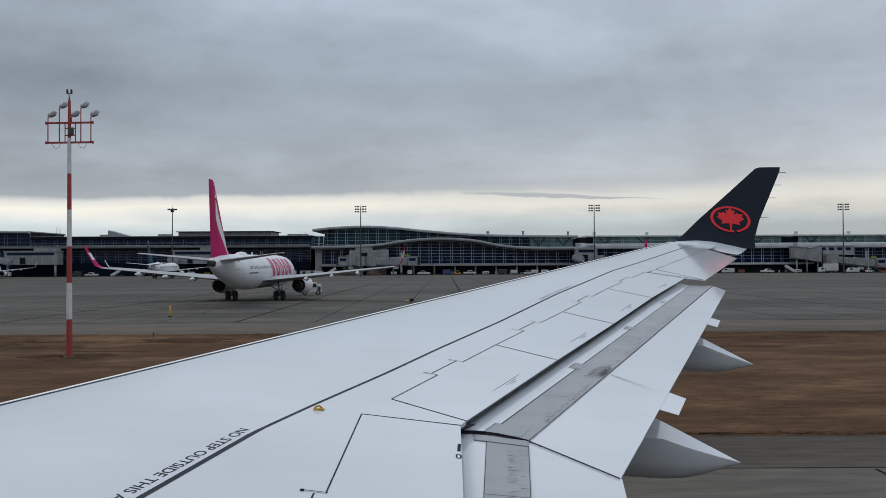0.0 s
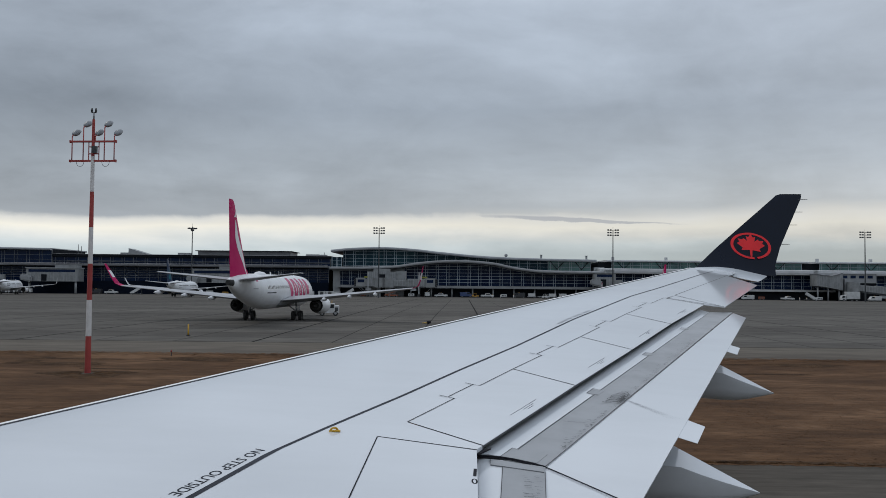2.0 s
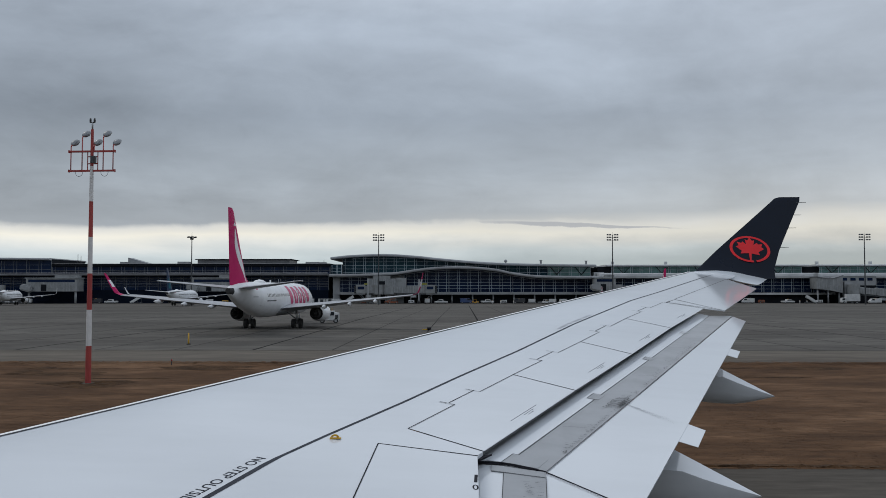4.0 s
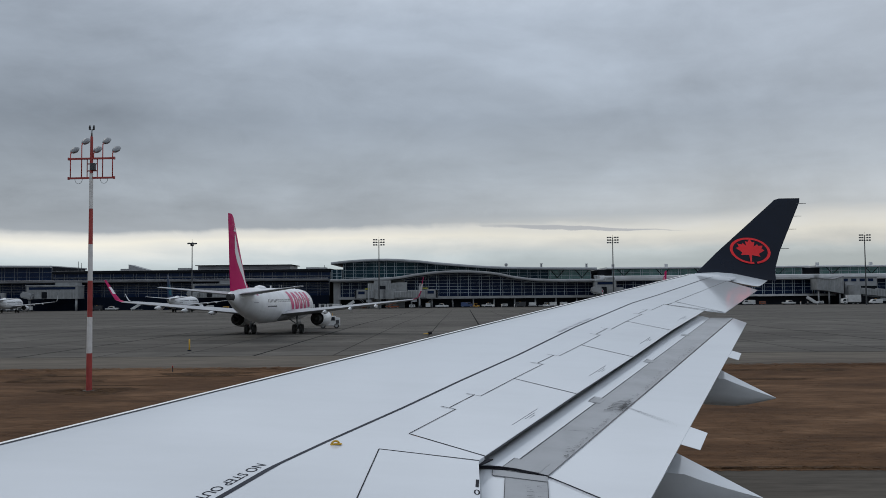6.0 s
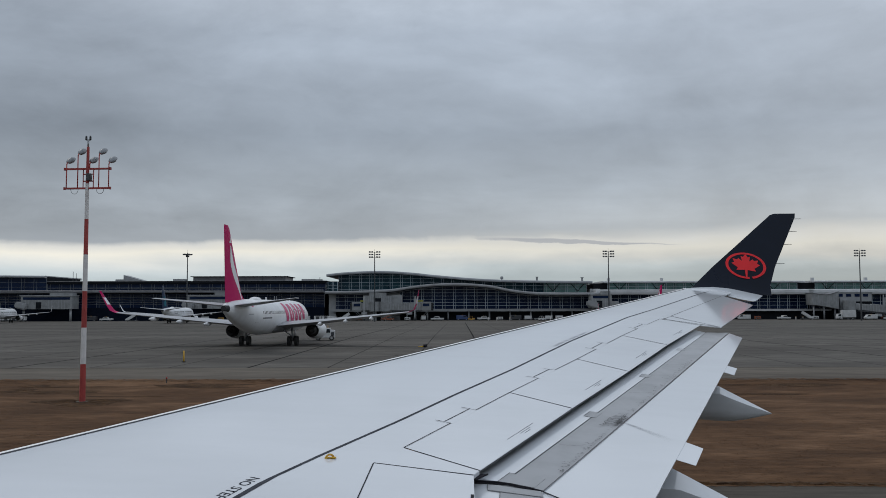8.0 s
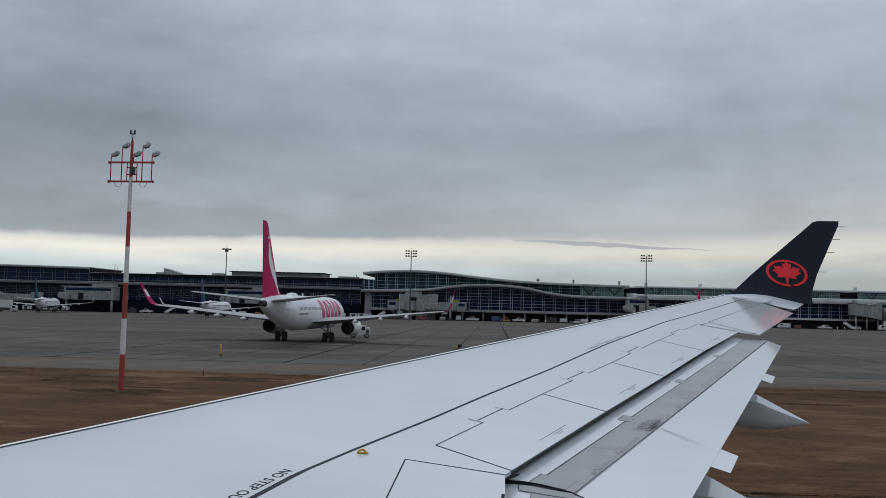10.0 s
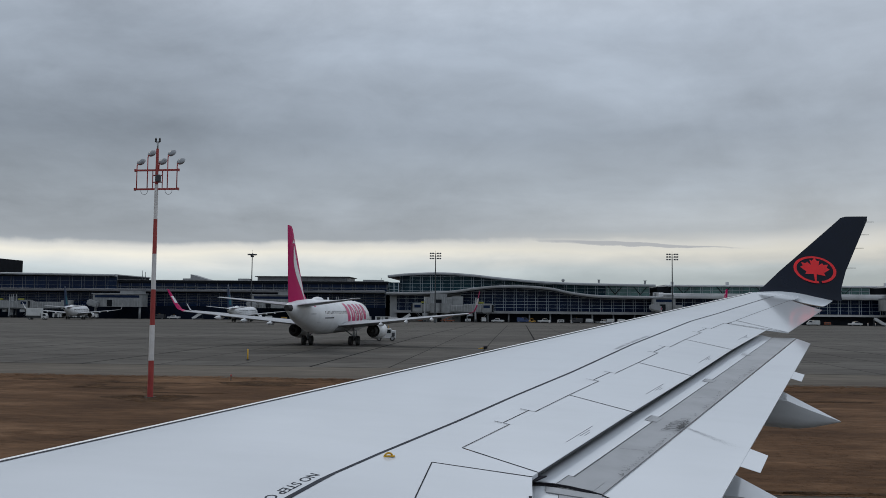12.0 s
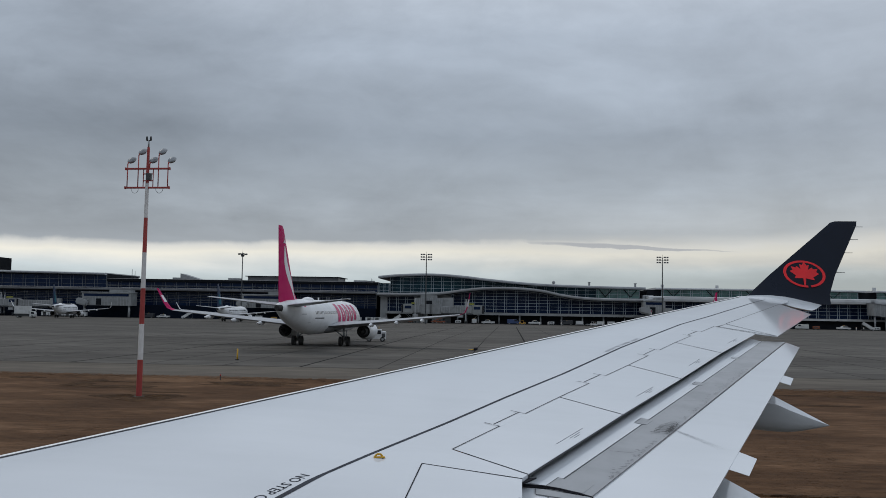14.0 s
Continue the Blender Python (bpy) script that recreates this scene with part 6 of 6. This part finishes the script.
def pickup(label, x, y, turn, mat, van=False):
    t = thing("van" if van else "pickup_truck", label, "van" if van else "pickup truck", pose(x, y, apron_z(x, y), 0, 0, turn), "apron cars")
    if van:
        pts = [(-2.5, 0.45), (2.5, 0.45), (2.5, 1.1), (2.1, 1.3), (1.5, 2.1), (-2.5, 2.15)]
        win = [(0.5, 1.35), (2.0, 1.35), (1.5, 1.95), (0.5, 1.95)]
    else:
        pts = [(-2.7, 0.5), (2.7, 0.5), (2.7, 1.05), (1.5, 1.15), (0.9, 1.8), (-0.7, 1.8), (-0.9, 1.15), (-2.7, 1.15)]
        win = [(-0.7, 1.2), (1.35, 1.2), (0.85, 1.68), (-0.6, 1.68)]
    body = profile(t, "body", pts, 0.95, mat)
    profile(t, "windows", win, 0.97, GLAZE, 0.02)
    for s in (-1, 1):
        bm = bmesh.new()
        bx(bm, 2.66, 2.74, s * 0.65 - 0.16, s * 0.65 + 0.16, 0.78, 0.95)
        part("headlight", bm, LAMPGREY, body)
    wheels(t, (-1.7, 1.7), 0.82, 0.36)
    bm = bmesh.new()
    bx(bm, -0.2, 0.2, -0.5, 0.5, (2.16 if van else 1.81), (2.28 if van else 1.93))
    part("light_bar", bm, CARYELLOW, t)
    return t


def box_truck(label, x, y, turn, lift=1.0):
    t = thing("box_truck", label, "truck", pose(x, y, apron_z(x, y), 0, 0, turn), "apron trucks")
    bm = bmesh.new()
    bx(bm, -4.0, 1.4, -1.25, 1.25, lift, lift + 2.9)
    bmesh.ops.bevel(bm, geom=bm.edges[:], offset=0.06, segments=1, affect="EDGES")
    part("cargo_box", bm, CARWHITE, t, "white cargo box")
    profile(t, "cab", [(1.6, 0.5), (3.5, 0.5), (3.5, 1.4), (3.1, 2.4), (1.6, 2.5)], 1.15, CARWHITE)
    profile(t, "windscreen", [(2.2, 1.45), (3.45, 1.45), (3.14, 2.25), (2.2, 2.3)], 1.17, GLAZE, 0.02)
    bm = bmesh.new()
    bx(bm, -4.0, 3.2, -0.6, 0.6, 0.5, lift)
    part("chassis", bm, DARKSTEEL, t)
    wheels(t, (-2.6, 2.6), 1.05, 0.48)


def baggage_cart(x, y, turn):
    t = thing("baggage_cart", "white covered baggage cart with dark curtain openings on the apron", "baggage cart", pose(x, y, apron_z(x, y), 0, 0, turn), "baggage carts")
    bm = bmesh.new()
    bx(bm, -1.5, 1.5, -0.75, 0.75, 0.45, 0.6)
    part("deck", bm, DARKSTEEL, t)
    bm = bmesh.new()
    bx(bm, -1.5, 1.5, -0.75, 0.75, 1.95, 2.1)
    for s in (-1, 1):
        bx(bm, s * 1.46 - 0.05, s * 1.46 + 0.05, -0.75, 0.75, 0.6, 1.95)
    bx(bm, -1.4, 1.4, 0.70, 0.75, 0.6, 1.95)
    part("cover", bm, CARWHITE, t, "white box cover")
    bm = bmesh.new()
    bx(bm, -0.7, 0.7, -0.74, -0.70, 0.62, 1.6)
    part("curtain", bm, CARDARK, t)
    for s in (-1, 1):
        bm = bmesh.new()
        bx(bm, s * 1.05 - 0.34, s * 1.05 + 0.34, -0.745, -0.705, 0.62, 1.93)
        part("side_panel", bm, CARWHITE, t)
    bm = bmesh.new()
    tube(bm, (1.5, 0, 0.45), (2.3, 0, 0.35), 0.04, n=6)
    part("drawbar", bm, DARKSTEEL, t)
    wheels(t, (-1.1, 1.1), 0.6, 0.24)


def tow_tug(label, x, y, turn, mat, tall=False):
    t = thing("tow_tug", label, "tug", pose(x, y, apron_z(x, y), 0, 0, turn) @ Matrix.Scale(0.82 if tall else 1.0, 4), "tow tugs")
    if tall:
        body = profile(t, "body", [(-1.7, 0.45), (1.7, 0.45), (1.7, 1.7), (1.0, 1.75), (0.95, 2.05), (-0.1, 2.05), (-0.2, 1.8), (-1.7, 1.75)], 1.0, mat)
        profile(t, "cab_windows", [(0.05, 1.3), (0.85, 1.3), (0.8, 1.9), (0.05, 1.9)], 1.02, GLAZE, 0.02)
        for k in range(3):
            bm = bmesh.new()
            bx(bm, -1.5 + 0.42 * k, -1.22 + 0.42 * k, -1.03, -0.99, 1.0, 1.4)
            part("louvre", bm, DARKSTEEL, body)
        bm = bmesh.new()
        bx(bm, 1.0, 1.5, -1.03, -0.99, 0.8, 1.4)
        part("side_door", bm, DARKSTEEL, body)
        wheels(t, (-1.1, 1.1), 0.88, 0.42)
        bm = bmesh.new()
        tube(bm, (0.5, 0.4, 2.05), (0.5, 0.4, 2.55), 0.05, n=6)
        part("beacon", bm, CARYELLOW, t)
    else:
        profile(t, "body", [(-1.4, 0.35), (1.4, 0.35), (1.4, 0.95), (0.3, 1.0), (0.2, 0.75), (-0.6, 0.75), (-0.7, 1.1), (-1.4, 1.1)], 0.7, mat)
        bm = bmesh.new()
        for sx in (-0.65, 0.35):
            for s in (-1, 1):
                tube(bm, (sx, s * 0.62, 0.8), (sx, s * 0.62, 1.8), 0.04, n=6)
        bx(bm, -0.75, 0.45, -0.68, 0.68, 1.78, 1.86)
        part("roof_frame", bm, mat, t)
        wheels(t, (-0.9, 0.9), 0.6, 0.34)


def cargo_dolly(x, y, turn, full):
    t = thing("cargo_dolly", "low steel cargo dolly with white containers" if full else "low empty grey steel cargo dolly", "cargo dolly", pose(x, y, apron_z(x, y), 0, 0, turn), "cargo dollies")
    bm = bmesh.new()
    bx(bm, -1.8, 1.8, -0.9, 0.9, 0.4, 0.55)
    for s in (-1, 1):
        bx(bm, -1.8, 1.8, s * 0.88 - 0.03, s * 0.88 + 0.03, 0.55, 0.72)
    part("deck", bm, STEEL, t)
    wheels(t, (-1.3, 1.3), 0.7, 0.2)
    if full:
        profile(t, "container", [(-1.5, 0.57), (0.9, 0.57), (1.5, 1.0), (1.5, 1.9), (-1.5, 1.9)], 0.75, CARWHITE, 0.04)


def belt_loader(x, y, turn):
    t = thing("belt_loader", "rusty orange belt loader with a raised boom", "belt loader", pose(x, y, apron_z(x, y), 0, 0, turn))
    bm = bmesh.new()
    bx(bm, -2.4, 2.2, -0.8, 0.8, 0.4, 0.95)
    part("chassis", bm, RUST, t)
    bm = bmesh.new()
    bx(bm, -4.0, 4.2, -0.45, 0.45, -0.12, 0.12, pose(0.2, 0, 2.0, 0, -20, 0))
    part("boom", bm, RUST, t)
    for x0 in (-1.0, 1.6):
        bm = bmesh.new()
        tube(bm, (x0, 0, 0.9), (x0, 0, 1.6 + 0.36 * x0), 0.1, n=8)
        part("strut", bm, DARKSTEEL, t)
    wheels(t, (-1.6, 1.5), 0.72, 0.36)


CY = FY - 18
for i in range(7):
    baggage_cart(-73.0 + 3.4 * i + (1.4 if i > 4 else 0), CY + 1.0, 2)
for i in range(5):
    cargo_dolly(-48.5 + 3.9 * i if i < 2 else -120 + 4.6 * i, CY + (i % 2), 4 * i, i % 2 == 0)
pickup("white airport pickup truck on the apron", -4.5, CY, 175, CARWHITE)
pickup("white airport van beside a boarding bridge", -10.5, CY + 4, 95, CARWHITE, True)
pickup("white airport pickup truck on the apron", 15.0, CY + 5, 5, CARWHITE)
pickup("dark blue airport van by the terminal", 6.0, CY + 6, 0, CARBLUE, True)
pickup("dark airport van by the terminal", 28.5, CY + 6, 180, CARDARK, True)
pickup("white airport van under the terminal edge", 124.0, CY + 2, 170, CARWHITE, True)
pickup("white airport pickup truck by the terminal", 141.0, CY + 3, 8, CARWHITE)
pickup("small white airport van beside a bridge leg", 174.0, CY - 4, 185, CARWHITE, True)
pickup("white airport pickup truck by the dark base wall", -146.0, CY + 8, 185, CARWHITE)
pickup("dark airport van by the dark base wall", -153.0, CY + 9, 180, CARDARK, True)
tow_tug("yellow baggage tug on the apron", 9.8, CY + 1, 0, CARYELLOW)
tow_tug("white baggage tug on the apron", 38.5, CY - 6, 30, CARWHITE)
tow_tug("yellow baggage tug on the apron", 205.5, CY - 1, 170, CARYELLOW)
pickup("white airport pickup truck by the terminal", 213.0, CY - 1, 8, CARWHITE)
tow_tug("white baggage tug under a bridge cab", 180.5, CY - 5, 10, CARWHITE)
tow_tug("white baggage tug on the apron", -60.0 + 12.6, CY + 2, 180, CARWHITE)
tow_tug("boxy white push tug beside the jet's nose", -16.8, 121.5, 8, CARWHITE, True)
box_truck("white catering box truck by the terminal", 164.0, CY - 3, 180)
box_truck("white catering box truck beside the parked jet", -176.0, 322.0, 5, 1.5)
belt_loader(188.0, CY - 3, 178)
belt_loader(-25.0, CY + 2, 20)



def air_stairs(x, y, turn):
    t = thing("air_stairs", "white wheeled passenger stairs parked on the apron", "stairs", pose(x, y, apron_z(x, y), 0, 0, turn), "passenger stairs")
    bm = bmesh.new()
    for i in range(12):
        bx(bm, -2.6 + 0.34 * i, -2.2 + 0.34 * i, -0.7, 0.7, 0.55 + 0.22 * i, 0.60 + 0.22 * i)
    part("steps", bm, STEEL, t)
    for s in (-0.75, 0.75):
        bm = bmesh.new()
        bx(bm, -2.7, 2.2, s - 0.04, s + 0.04, -0.2, 0.9, pose(0, 0, 1.6, 0, -33, 0))
        part("side_panel", bm, CARWHITE, t)
    bm = bmesh.new()
    bx(bm, -2.6, 2.4, -0.8, 0.8, 0.35, 0.5)
    for x0 in (0.4, 1.9):
        for s in (-0.7, 0.7):
            tube(bm, (x0, s, 0.5), (x0, s, 1.7 + 0.6 * x0), 0.06, n=6)
    part("chassis", bm, DARKSTEEL, t)
    wheels(t, (-1.8, 1.6), 0.75, 0.33)


def power_cart(x, y, turn, mat, label):
    t = thing("power_cart", label, "ground equipment", pose(x, y, apron_z(x, y), 0, 0, turn), "power carts")
    bm = bmesh.new()
    bx(bm, -1.2, 1.2, -0.65, 0.65, 0.4, 1.45)
    bmesh.ops.bevel(bm, geom=bm.edges[:], offset=0.08, segments=1, affect="EDGES")
    body = part("body", bm, mat, t)
    for k in range(3):
        bm = bmesh.new()
        bx(bm, -0.9 + 0.6 * k, -0.5 + 0.6 * k, -0.68, -0.64, 0.7, 1.2)
        part("vent", bm, DARKSTEEL, body)
    bm = bmesh.new()
    tube(bm, (1.2, 0, 0.5), (2.1, 0, 0.35), 0.04, n=6)
    part("drawbar", bm, DARKSTEEL, t)
    wheels(t, (-0.8, 0.8), 0.6, 0.28)


air_stairs(-43.0, CY + 1, 10)
air_stairs(150.0, CY + 2, 175)
air_stairs(-133.0, CY + 2, 20)
for x, y, a, mt, lb in ((-37.5, CY + 2, 5, RUST, "orange power cart by a bridge leg"), (-17.0, CY + 1, 0, CARWHITE, "white power cart by a bridge leg"), (22.0, CY + 6, 8, CARWHITE, "white power cart under the terminal edge"),
                        (47.0, CY + 5, 0, CARWHITE, "white power cart under the terminal edge"), (56.0, CY + 3, 180, CARYELLOW, "yellow power cart under the terminal edge"), (131.0, CY + 6, 0, RUST, "orange power cart by the terminal"),
                        (155.0, CY + 5, 0, CARWHITE, "white power cart by the terminal"), (182.5, CY + 2, 12, RUST, "orange power cart by the terminal"), (-88.0, CY + 3, 0, CARWHITE, "white power cart by the dark base wall"),
                        (-96.0, CY + 4, 4, CARYELLOW, "yellow power cart by the dark base wall"), (-104.0, CY + 5, 0, CARWHITE, "white power cart by the dark base wall")):
    power_cart(x, y, a, mt, lb)
for i in range(6):
    baggage_cart(-197.0 + 3.4 * i, CY + 4.0, 1)
for i in range(4):
    cargo_dolly(34.0 + 4.4 * i, CY + 7.5, 2, i != 1)

def bollard(x, y):
    t = thing("bollard", "short pale steel bollard standing before the terminal", "bollard", pose(x, y, apron_z(x, y)), "bollards")
    bm = bmesh.new()
    tube(bm, (0, 0, 0), (0, 0, 1.25), 0.17, n=10)
    part("post", bm, MASTWHITE, t)
    bm = bmesh.new()
    tube(bm, (0, 0, 1.25), (0, 0, 1.33), 0.19, 0.10, 10)
    part("cap", bm, CARYELLOW, t, "yellow cap")


for x in (17.0, 20.5, 26.0, 40.0, 43.0, 45.5, 50.5, 53.0, 146.0, 149.0, 152.0):
    bollard(x, CY + 3)

# wheel chock, stakes and lights near the turf
t = thing("marker_stake", "thin yellow marker stake in the apron edge", "marker", pose(-21.9, 73.9, APRON))
bm = bmesh.new()
tube(bm, (0, 0, 0), (0, 0, 0.95), 0.07, 0.06, 8)
part("post", bm, YELLOW, t)
bm = bmesh.new()
tube(bm, (0, 0, 0), (0, 0, 0.07), 0.18, 0.16, 10)
part("foot", bm, SEAL, t)
t = thing("warning_cone", "toppled black and yellow marker lying on the apron", "marker", pose(-2.8, 99.6, APRON, 0, 0, 10))
bm = bmesh.new()
tube(bm, (-0.55, 0, 0.10), (0.05, 0, 0.12), 0.03, 0.07, 8)
part("arm", bm, YELLOW, t)
bm = bmesh.new()
tube(bm, (0.05, 0, 0.18), (0.45, 0, 0.22), 0.17, 0.15, 10)
part("block", bm, SEAL, t)
t = thing("edge_light", "small red edge light on a stem in the turf", "edge light", pose(-17.3, 54.9, 1.12))
bm = bmesh.new()
tube(bm, (0, 0, -0.05), (0, 0, 0.22), 0.03, n=6)
part("stem", bm, DARKSTEEL, t)
bm = bmesh.new()
tube(bm, (0, 0, 0.22), (0, 0, 0.34), 0.055, 0.04, 8)
part("lens", bm, MASTRED, t)

# ---- turf clumps ----
rnd = random.Random(5)


def turf_height(v):
    return float(np.interp(v, vs_, zs_))


verts, faces = [], []
for i in range(16000):
    v = 29.0 + 26.3 * rnd.random() ** 1.1
    u = rnd.uniform(-48, 48) * (0.45 + v / 57 * 0.75)
    x, y, z = u, across(v, u), turf_height(v)
    for k in range(3):
        a = rnd.uniform(0, 6.28)
        h, w = rnd.uniform(0.0, 0.014), rnd.uniform(0.02, 0.06)
        ox, oy = x + rnd.uniform(-0.15, 0.15), y + rnd.uniform(-0.1, 0.1)
        n = len(verts)
        verts += [(ox - w * math.cos(a), oy - w * math.sin(a), z + 0.004), (ox + w * math.cos(a), oy + w * math.sin(a), z + 0.004),
                  (ox + rnd.uniform(-0.1, 0.1), oy + rnd.uniform(0.05, 0.16), z + h)]
        faces.append((n, n + 1, n + 2))
# bare soil turned up round the feet of the striped masts
SOIL = ground_material("turned_soil", (0.038, 0.021, 0.011), (0.058, 0.032, 0.016), (0.088, 0.048, 0.024), 0.9, 6.0, (1, 1, 1), 0.95, 0.8, 0.06)
for mast in [o for o in bpy.data.objects if o.name.startswith("light_mast")]:
    at = mast.matrix_world.translation
    inv = mast.matrix_world.inverted()
    bm = bmesh.new()
    rings = []
    for r, dz in ((0.3, 0.05), (0.7, 0.09), (1.3, 0.05), (1.8, 0.004)):
        ring = []
        for i in range(26):
            a = 2 * math.pi * i / 26
            k = r * (1 + 0.22 * math.sin(3 * a + at.x) + rnd.uniform(-0.12, 0.12))
            x, y = at.x + 1.3 * k * math.cos(a), at.y + 0.8 * k * math.sin(a)
            ring.append(bm.verts.new(inv @ Vector((x, y, turf_height(y + LEANING * x) + dz * rnd.uniform(0.3, 1.2)))))
        rings.append(ring)
    for p, q in zip(rings, rings[1:]):
        for i in range(26):
            j = (i + 1) % 26
            bm.faces.new((p[i], q[i], q[j], p[j]))
    part("soil_ring", bm, SOIL, mast, "dark turned soil round the foot")
# scuffed dark soil near the pavement edge
bm = bmesh.new()
for k in range(26):
    u, v = rnd.uniform(-42, 42), 55.0 - abs(rnd.gauss(0, 2.4)) - 0.5
    ru, rv = rnd.uniform(0.7, 3.2), rnd.uniform(0.15, 0.55)
    mid = bm.verts.new((u, across(v, u), turf_height(v) + 0.02))
    ring = []
    for i in range(18):
        a = 2 * math.pi * i / 18
        q = 1 + rnd.uniform(-0.35, 0.3)
        vv = min(v + rv * q * math.sin(a), 55.4)
        ring.append(bm.verts.new((u + ru * q * math.cos(a), across(vv, u), turf_height(vv) + rnd.uniform(0.004, 0.012))))
    for i in range(18):
        bm.faces.new((mid, ring[i], ring[(i + 1) % 18]))
tagged(part("soil_patches", bm, SOIL, bpy.data.objects["ground"], "scuffed patches of dark soil"), kind="stuff")
# matted lip of the turf over the edge of the near pavement; its dark colour stands in for the shadow line there
bm = bmesh.new()
prev, low, top = None, 0.0, 0.0
for i in range(900):
    u = -45 + 0.1 * i
    low = 0.82 * low + rnd.gauss(0, 0.026)
    top = 0.88 * top + rnd.gauss(0, 0.030)
    v0, v1 = 28.97 + low, 29.10 + max(top, -0.05) + 0.09 * math.sin(0.31 * u) + 0.05 * math.sin(1.3 * u)
    v1 = max(v1, v0 + 0.012)
    cur = [bm.verts.new((u, across(v0, u), 0.001)), bm.verts.new((u, across(v1, u), 0.055 + 0.35 * max(top, -0.08) + 0.03 * math.sin(0.31 * u) + 0.03 * rnd.random())), bm.verts.new((u, across(v1 + 0.5, u), 0.004))]
    if prev:
        for a in (0, 1):
            bm.faces.new((prev[a], cur[a], cur[a + 1], prev[a + 1]))
    prev = cur
tagged(part("turf_lip", bm, SOIL, bpy.data.objects["ground"], "matted lip of dead turf, its shadow line put in as dark soil colour"), kind="stuff")
# ragged fringe along both pavement edges
for i in range(9000):
    if i % 3:
        v = 55.5 + rnd.gauss(0, 0.28) + 0.35 * math.sin(i * 0.37)
        u = rnd.uniform(-46, 46)
        z = max(turf_height(v) if v < 55.5 else 0, APRON - 0.005 if v > 55.45 else 0)
    else:
        v = 29.02 - abs(rnd.gauss(0, 0.10))
        u = rnd.uniform(-24, 24)
        z = 0.0
    a, w = rnd.uniform(0, 6.28), rnd.uniform(0.03, 0.16)
    x, y, n = u, across(v, u), len(verts)
    verts += [(x - 2 * w * math.cos(a), y - w * math.sin(a), z + 0.003), (x + 2 * w * math.cos(a), y + w * math.sin(a), z + 0.003), (x + rnd.uniform(-0.3, 0.3), y + rnd.uniform(0.05, 0.25), z + rnd.uniform(0.004, 0.02))]
    faces.append((n, n + 1, n + 2))
me = bpy.data.meshes.new("grass_tufts")
me.from_pydata(verts, [], faces)
me.materials.append(DRYGRASS)
tagged(new("grass_tufts", me), "short dry straw-brown grass tufts on the turf", "grass", kind="stuff")

# ---- apron slabs and sealed joints ----
LEAN = math.atan(LEANING)
E1 = Vector((math.cos(LEAN), -math.sin(LEAN)))
E2 = Vector((math.sin(LEAN), math.cos(LEAN)))
ORG = Vector((0, 66.6))
SIZE = 6.0
apron = bpy.data.objects["apron"]
bm = bmesh.new()
bx(bm, -2.955, 2.955, -2.955, 2.955, -0.012, 0.0)
bmesh.ops.bevel(bm, geom=[e for e in bm.edges if e.verts[0].co.z == 0 and e.verts[1].co.z == 0], offset=0.008, segments=1, affect="EDGES")
slab_mesh = mesh_of("slab", bm, CONCRETE)
for j in range(11):
    for i in range(-13, 14):
        p = ORG + E1 * (i * SIZE) + E2 * ((j + 0.5) * SIZE)
        ob = new("slab", slab_mesh)
        ob.parent = apron
        ob.matrix_local = pose(p.x, p.y, APRON, 0, 0, -math.degrees(LEAN))
TAR = material("tar_joint", (0.016, 0.015, 0.014), 0.9, amount=0.3, scale=0.4, spec=0.05)
bm = bmesh.new()


def joint(p, q, half, lift, base=apron_z):
    d = (q - p).normalized() * half
    c = Vector((-d.y, d.x))
    bm.faces.new([bm.verts.new((*w, base(*w) + lift)) for w in (p + c, p - c, q - c, q + c)])


def level(x, y):
    return 0.0


for i in range(-40, 41):
    a = ORG + E1 * ((i + 0.5) * SIZE)
    for u0, u1 in ((0.1, 73.0), (73.0, 250)):
        joint(a + E2 * u0, a + E2 * u1, 0.12 if i % 3 == 0 else 0.05, 0.004)
for j in range(0, 42):
    a = ORG + E2 * (j * SIZE)
    joint(a - E1 * 240, a + E1 * 240, 0.045, 0.0035)
for f in bm.faces:
    if f.normal.z < 0:
        f.normal_flip()
tagged(part("joint_seal", bm, TAR, apron, "dark tar-sealed joints"), kind="stuff")
# wandering cracks sealed with tar
rnd = random.Random(11)
bm = bmesh.new()
for k in range(16):
    p = ORG + E1 * rnd.uniform(-70, 80) + E2 * rnd.uniform(1, 60)
    d = E1 * rnd.uniform(0.2, 1.0) + E2 * rnd.uniform(-0.25, 1.0)
    for s in range(rnd.randint(4, 9)):
        q = p + d.normalized() * rnd.uniform(1.5, 3.5) + Vector((rnd.uniform(-0.4, 0.4), rnd.uniform(-0.4, 0.4)))
        joint(p, q, 0.08, 0.0065)
        p = q
for f in bm.faces:
    if f.normal.z < 0:
        f.normal_flip()
tagged(part("crack_seal", bm, TAR, apron, "wandering tar-sealed cracks"), kind="stuff")
# taxiway joints
taxi = bpy.data.objects["taxiway"]
bm = bmesh.new()
for j in range(-3, 5):
    a = Vector((0, 0)) + E2 * (j * 6.0 + 0.38)
    joint(a - E1 * 200, a + E1 * 200, 0.045, 0.003, level)
for i in range(-25, 26):
    a = E1 * (i * 7.5 + 4.15)
    joint(a - E2 * 22, a + E2 * 24.2, 0.06, 0.0035, level)
for f in bm.faces:
    if f.normal.z < 0:
        f.normal_flip()
tagged(part("joint_seal", bm, TAR, taxi, "dark joints"), kind="stuff")
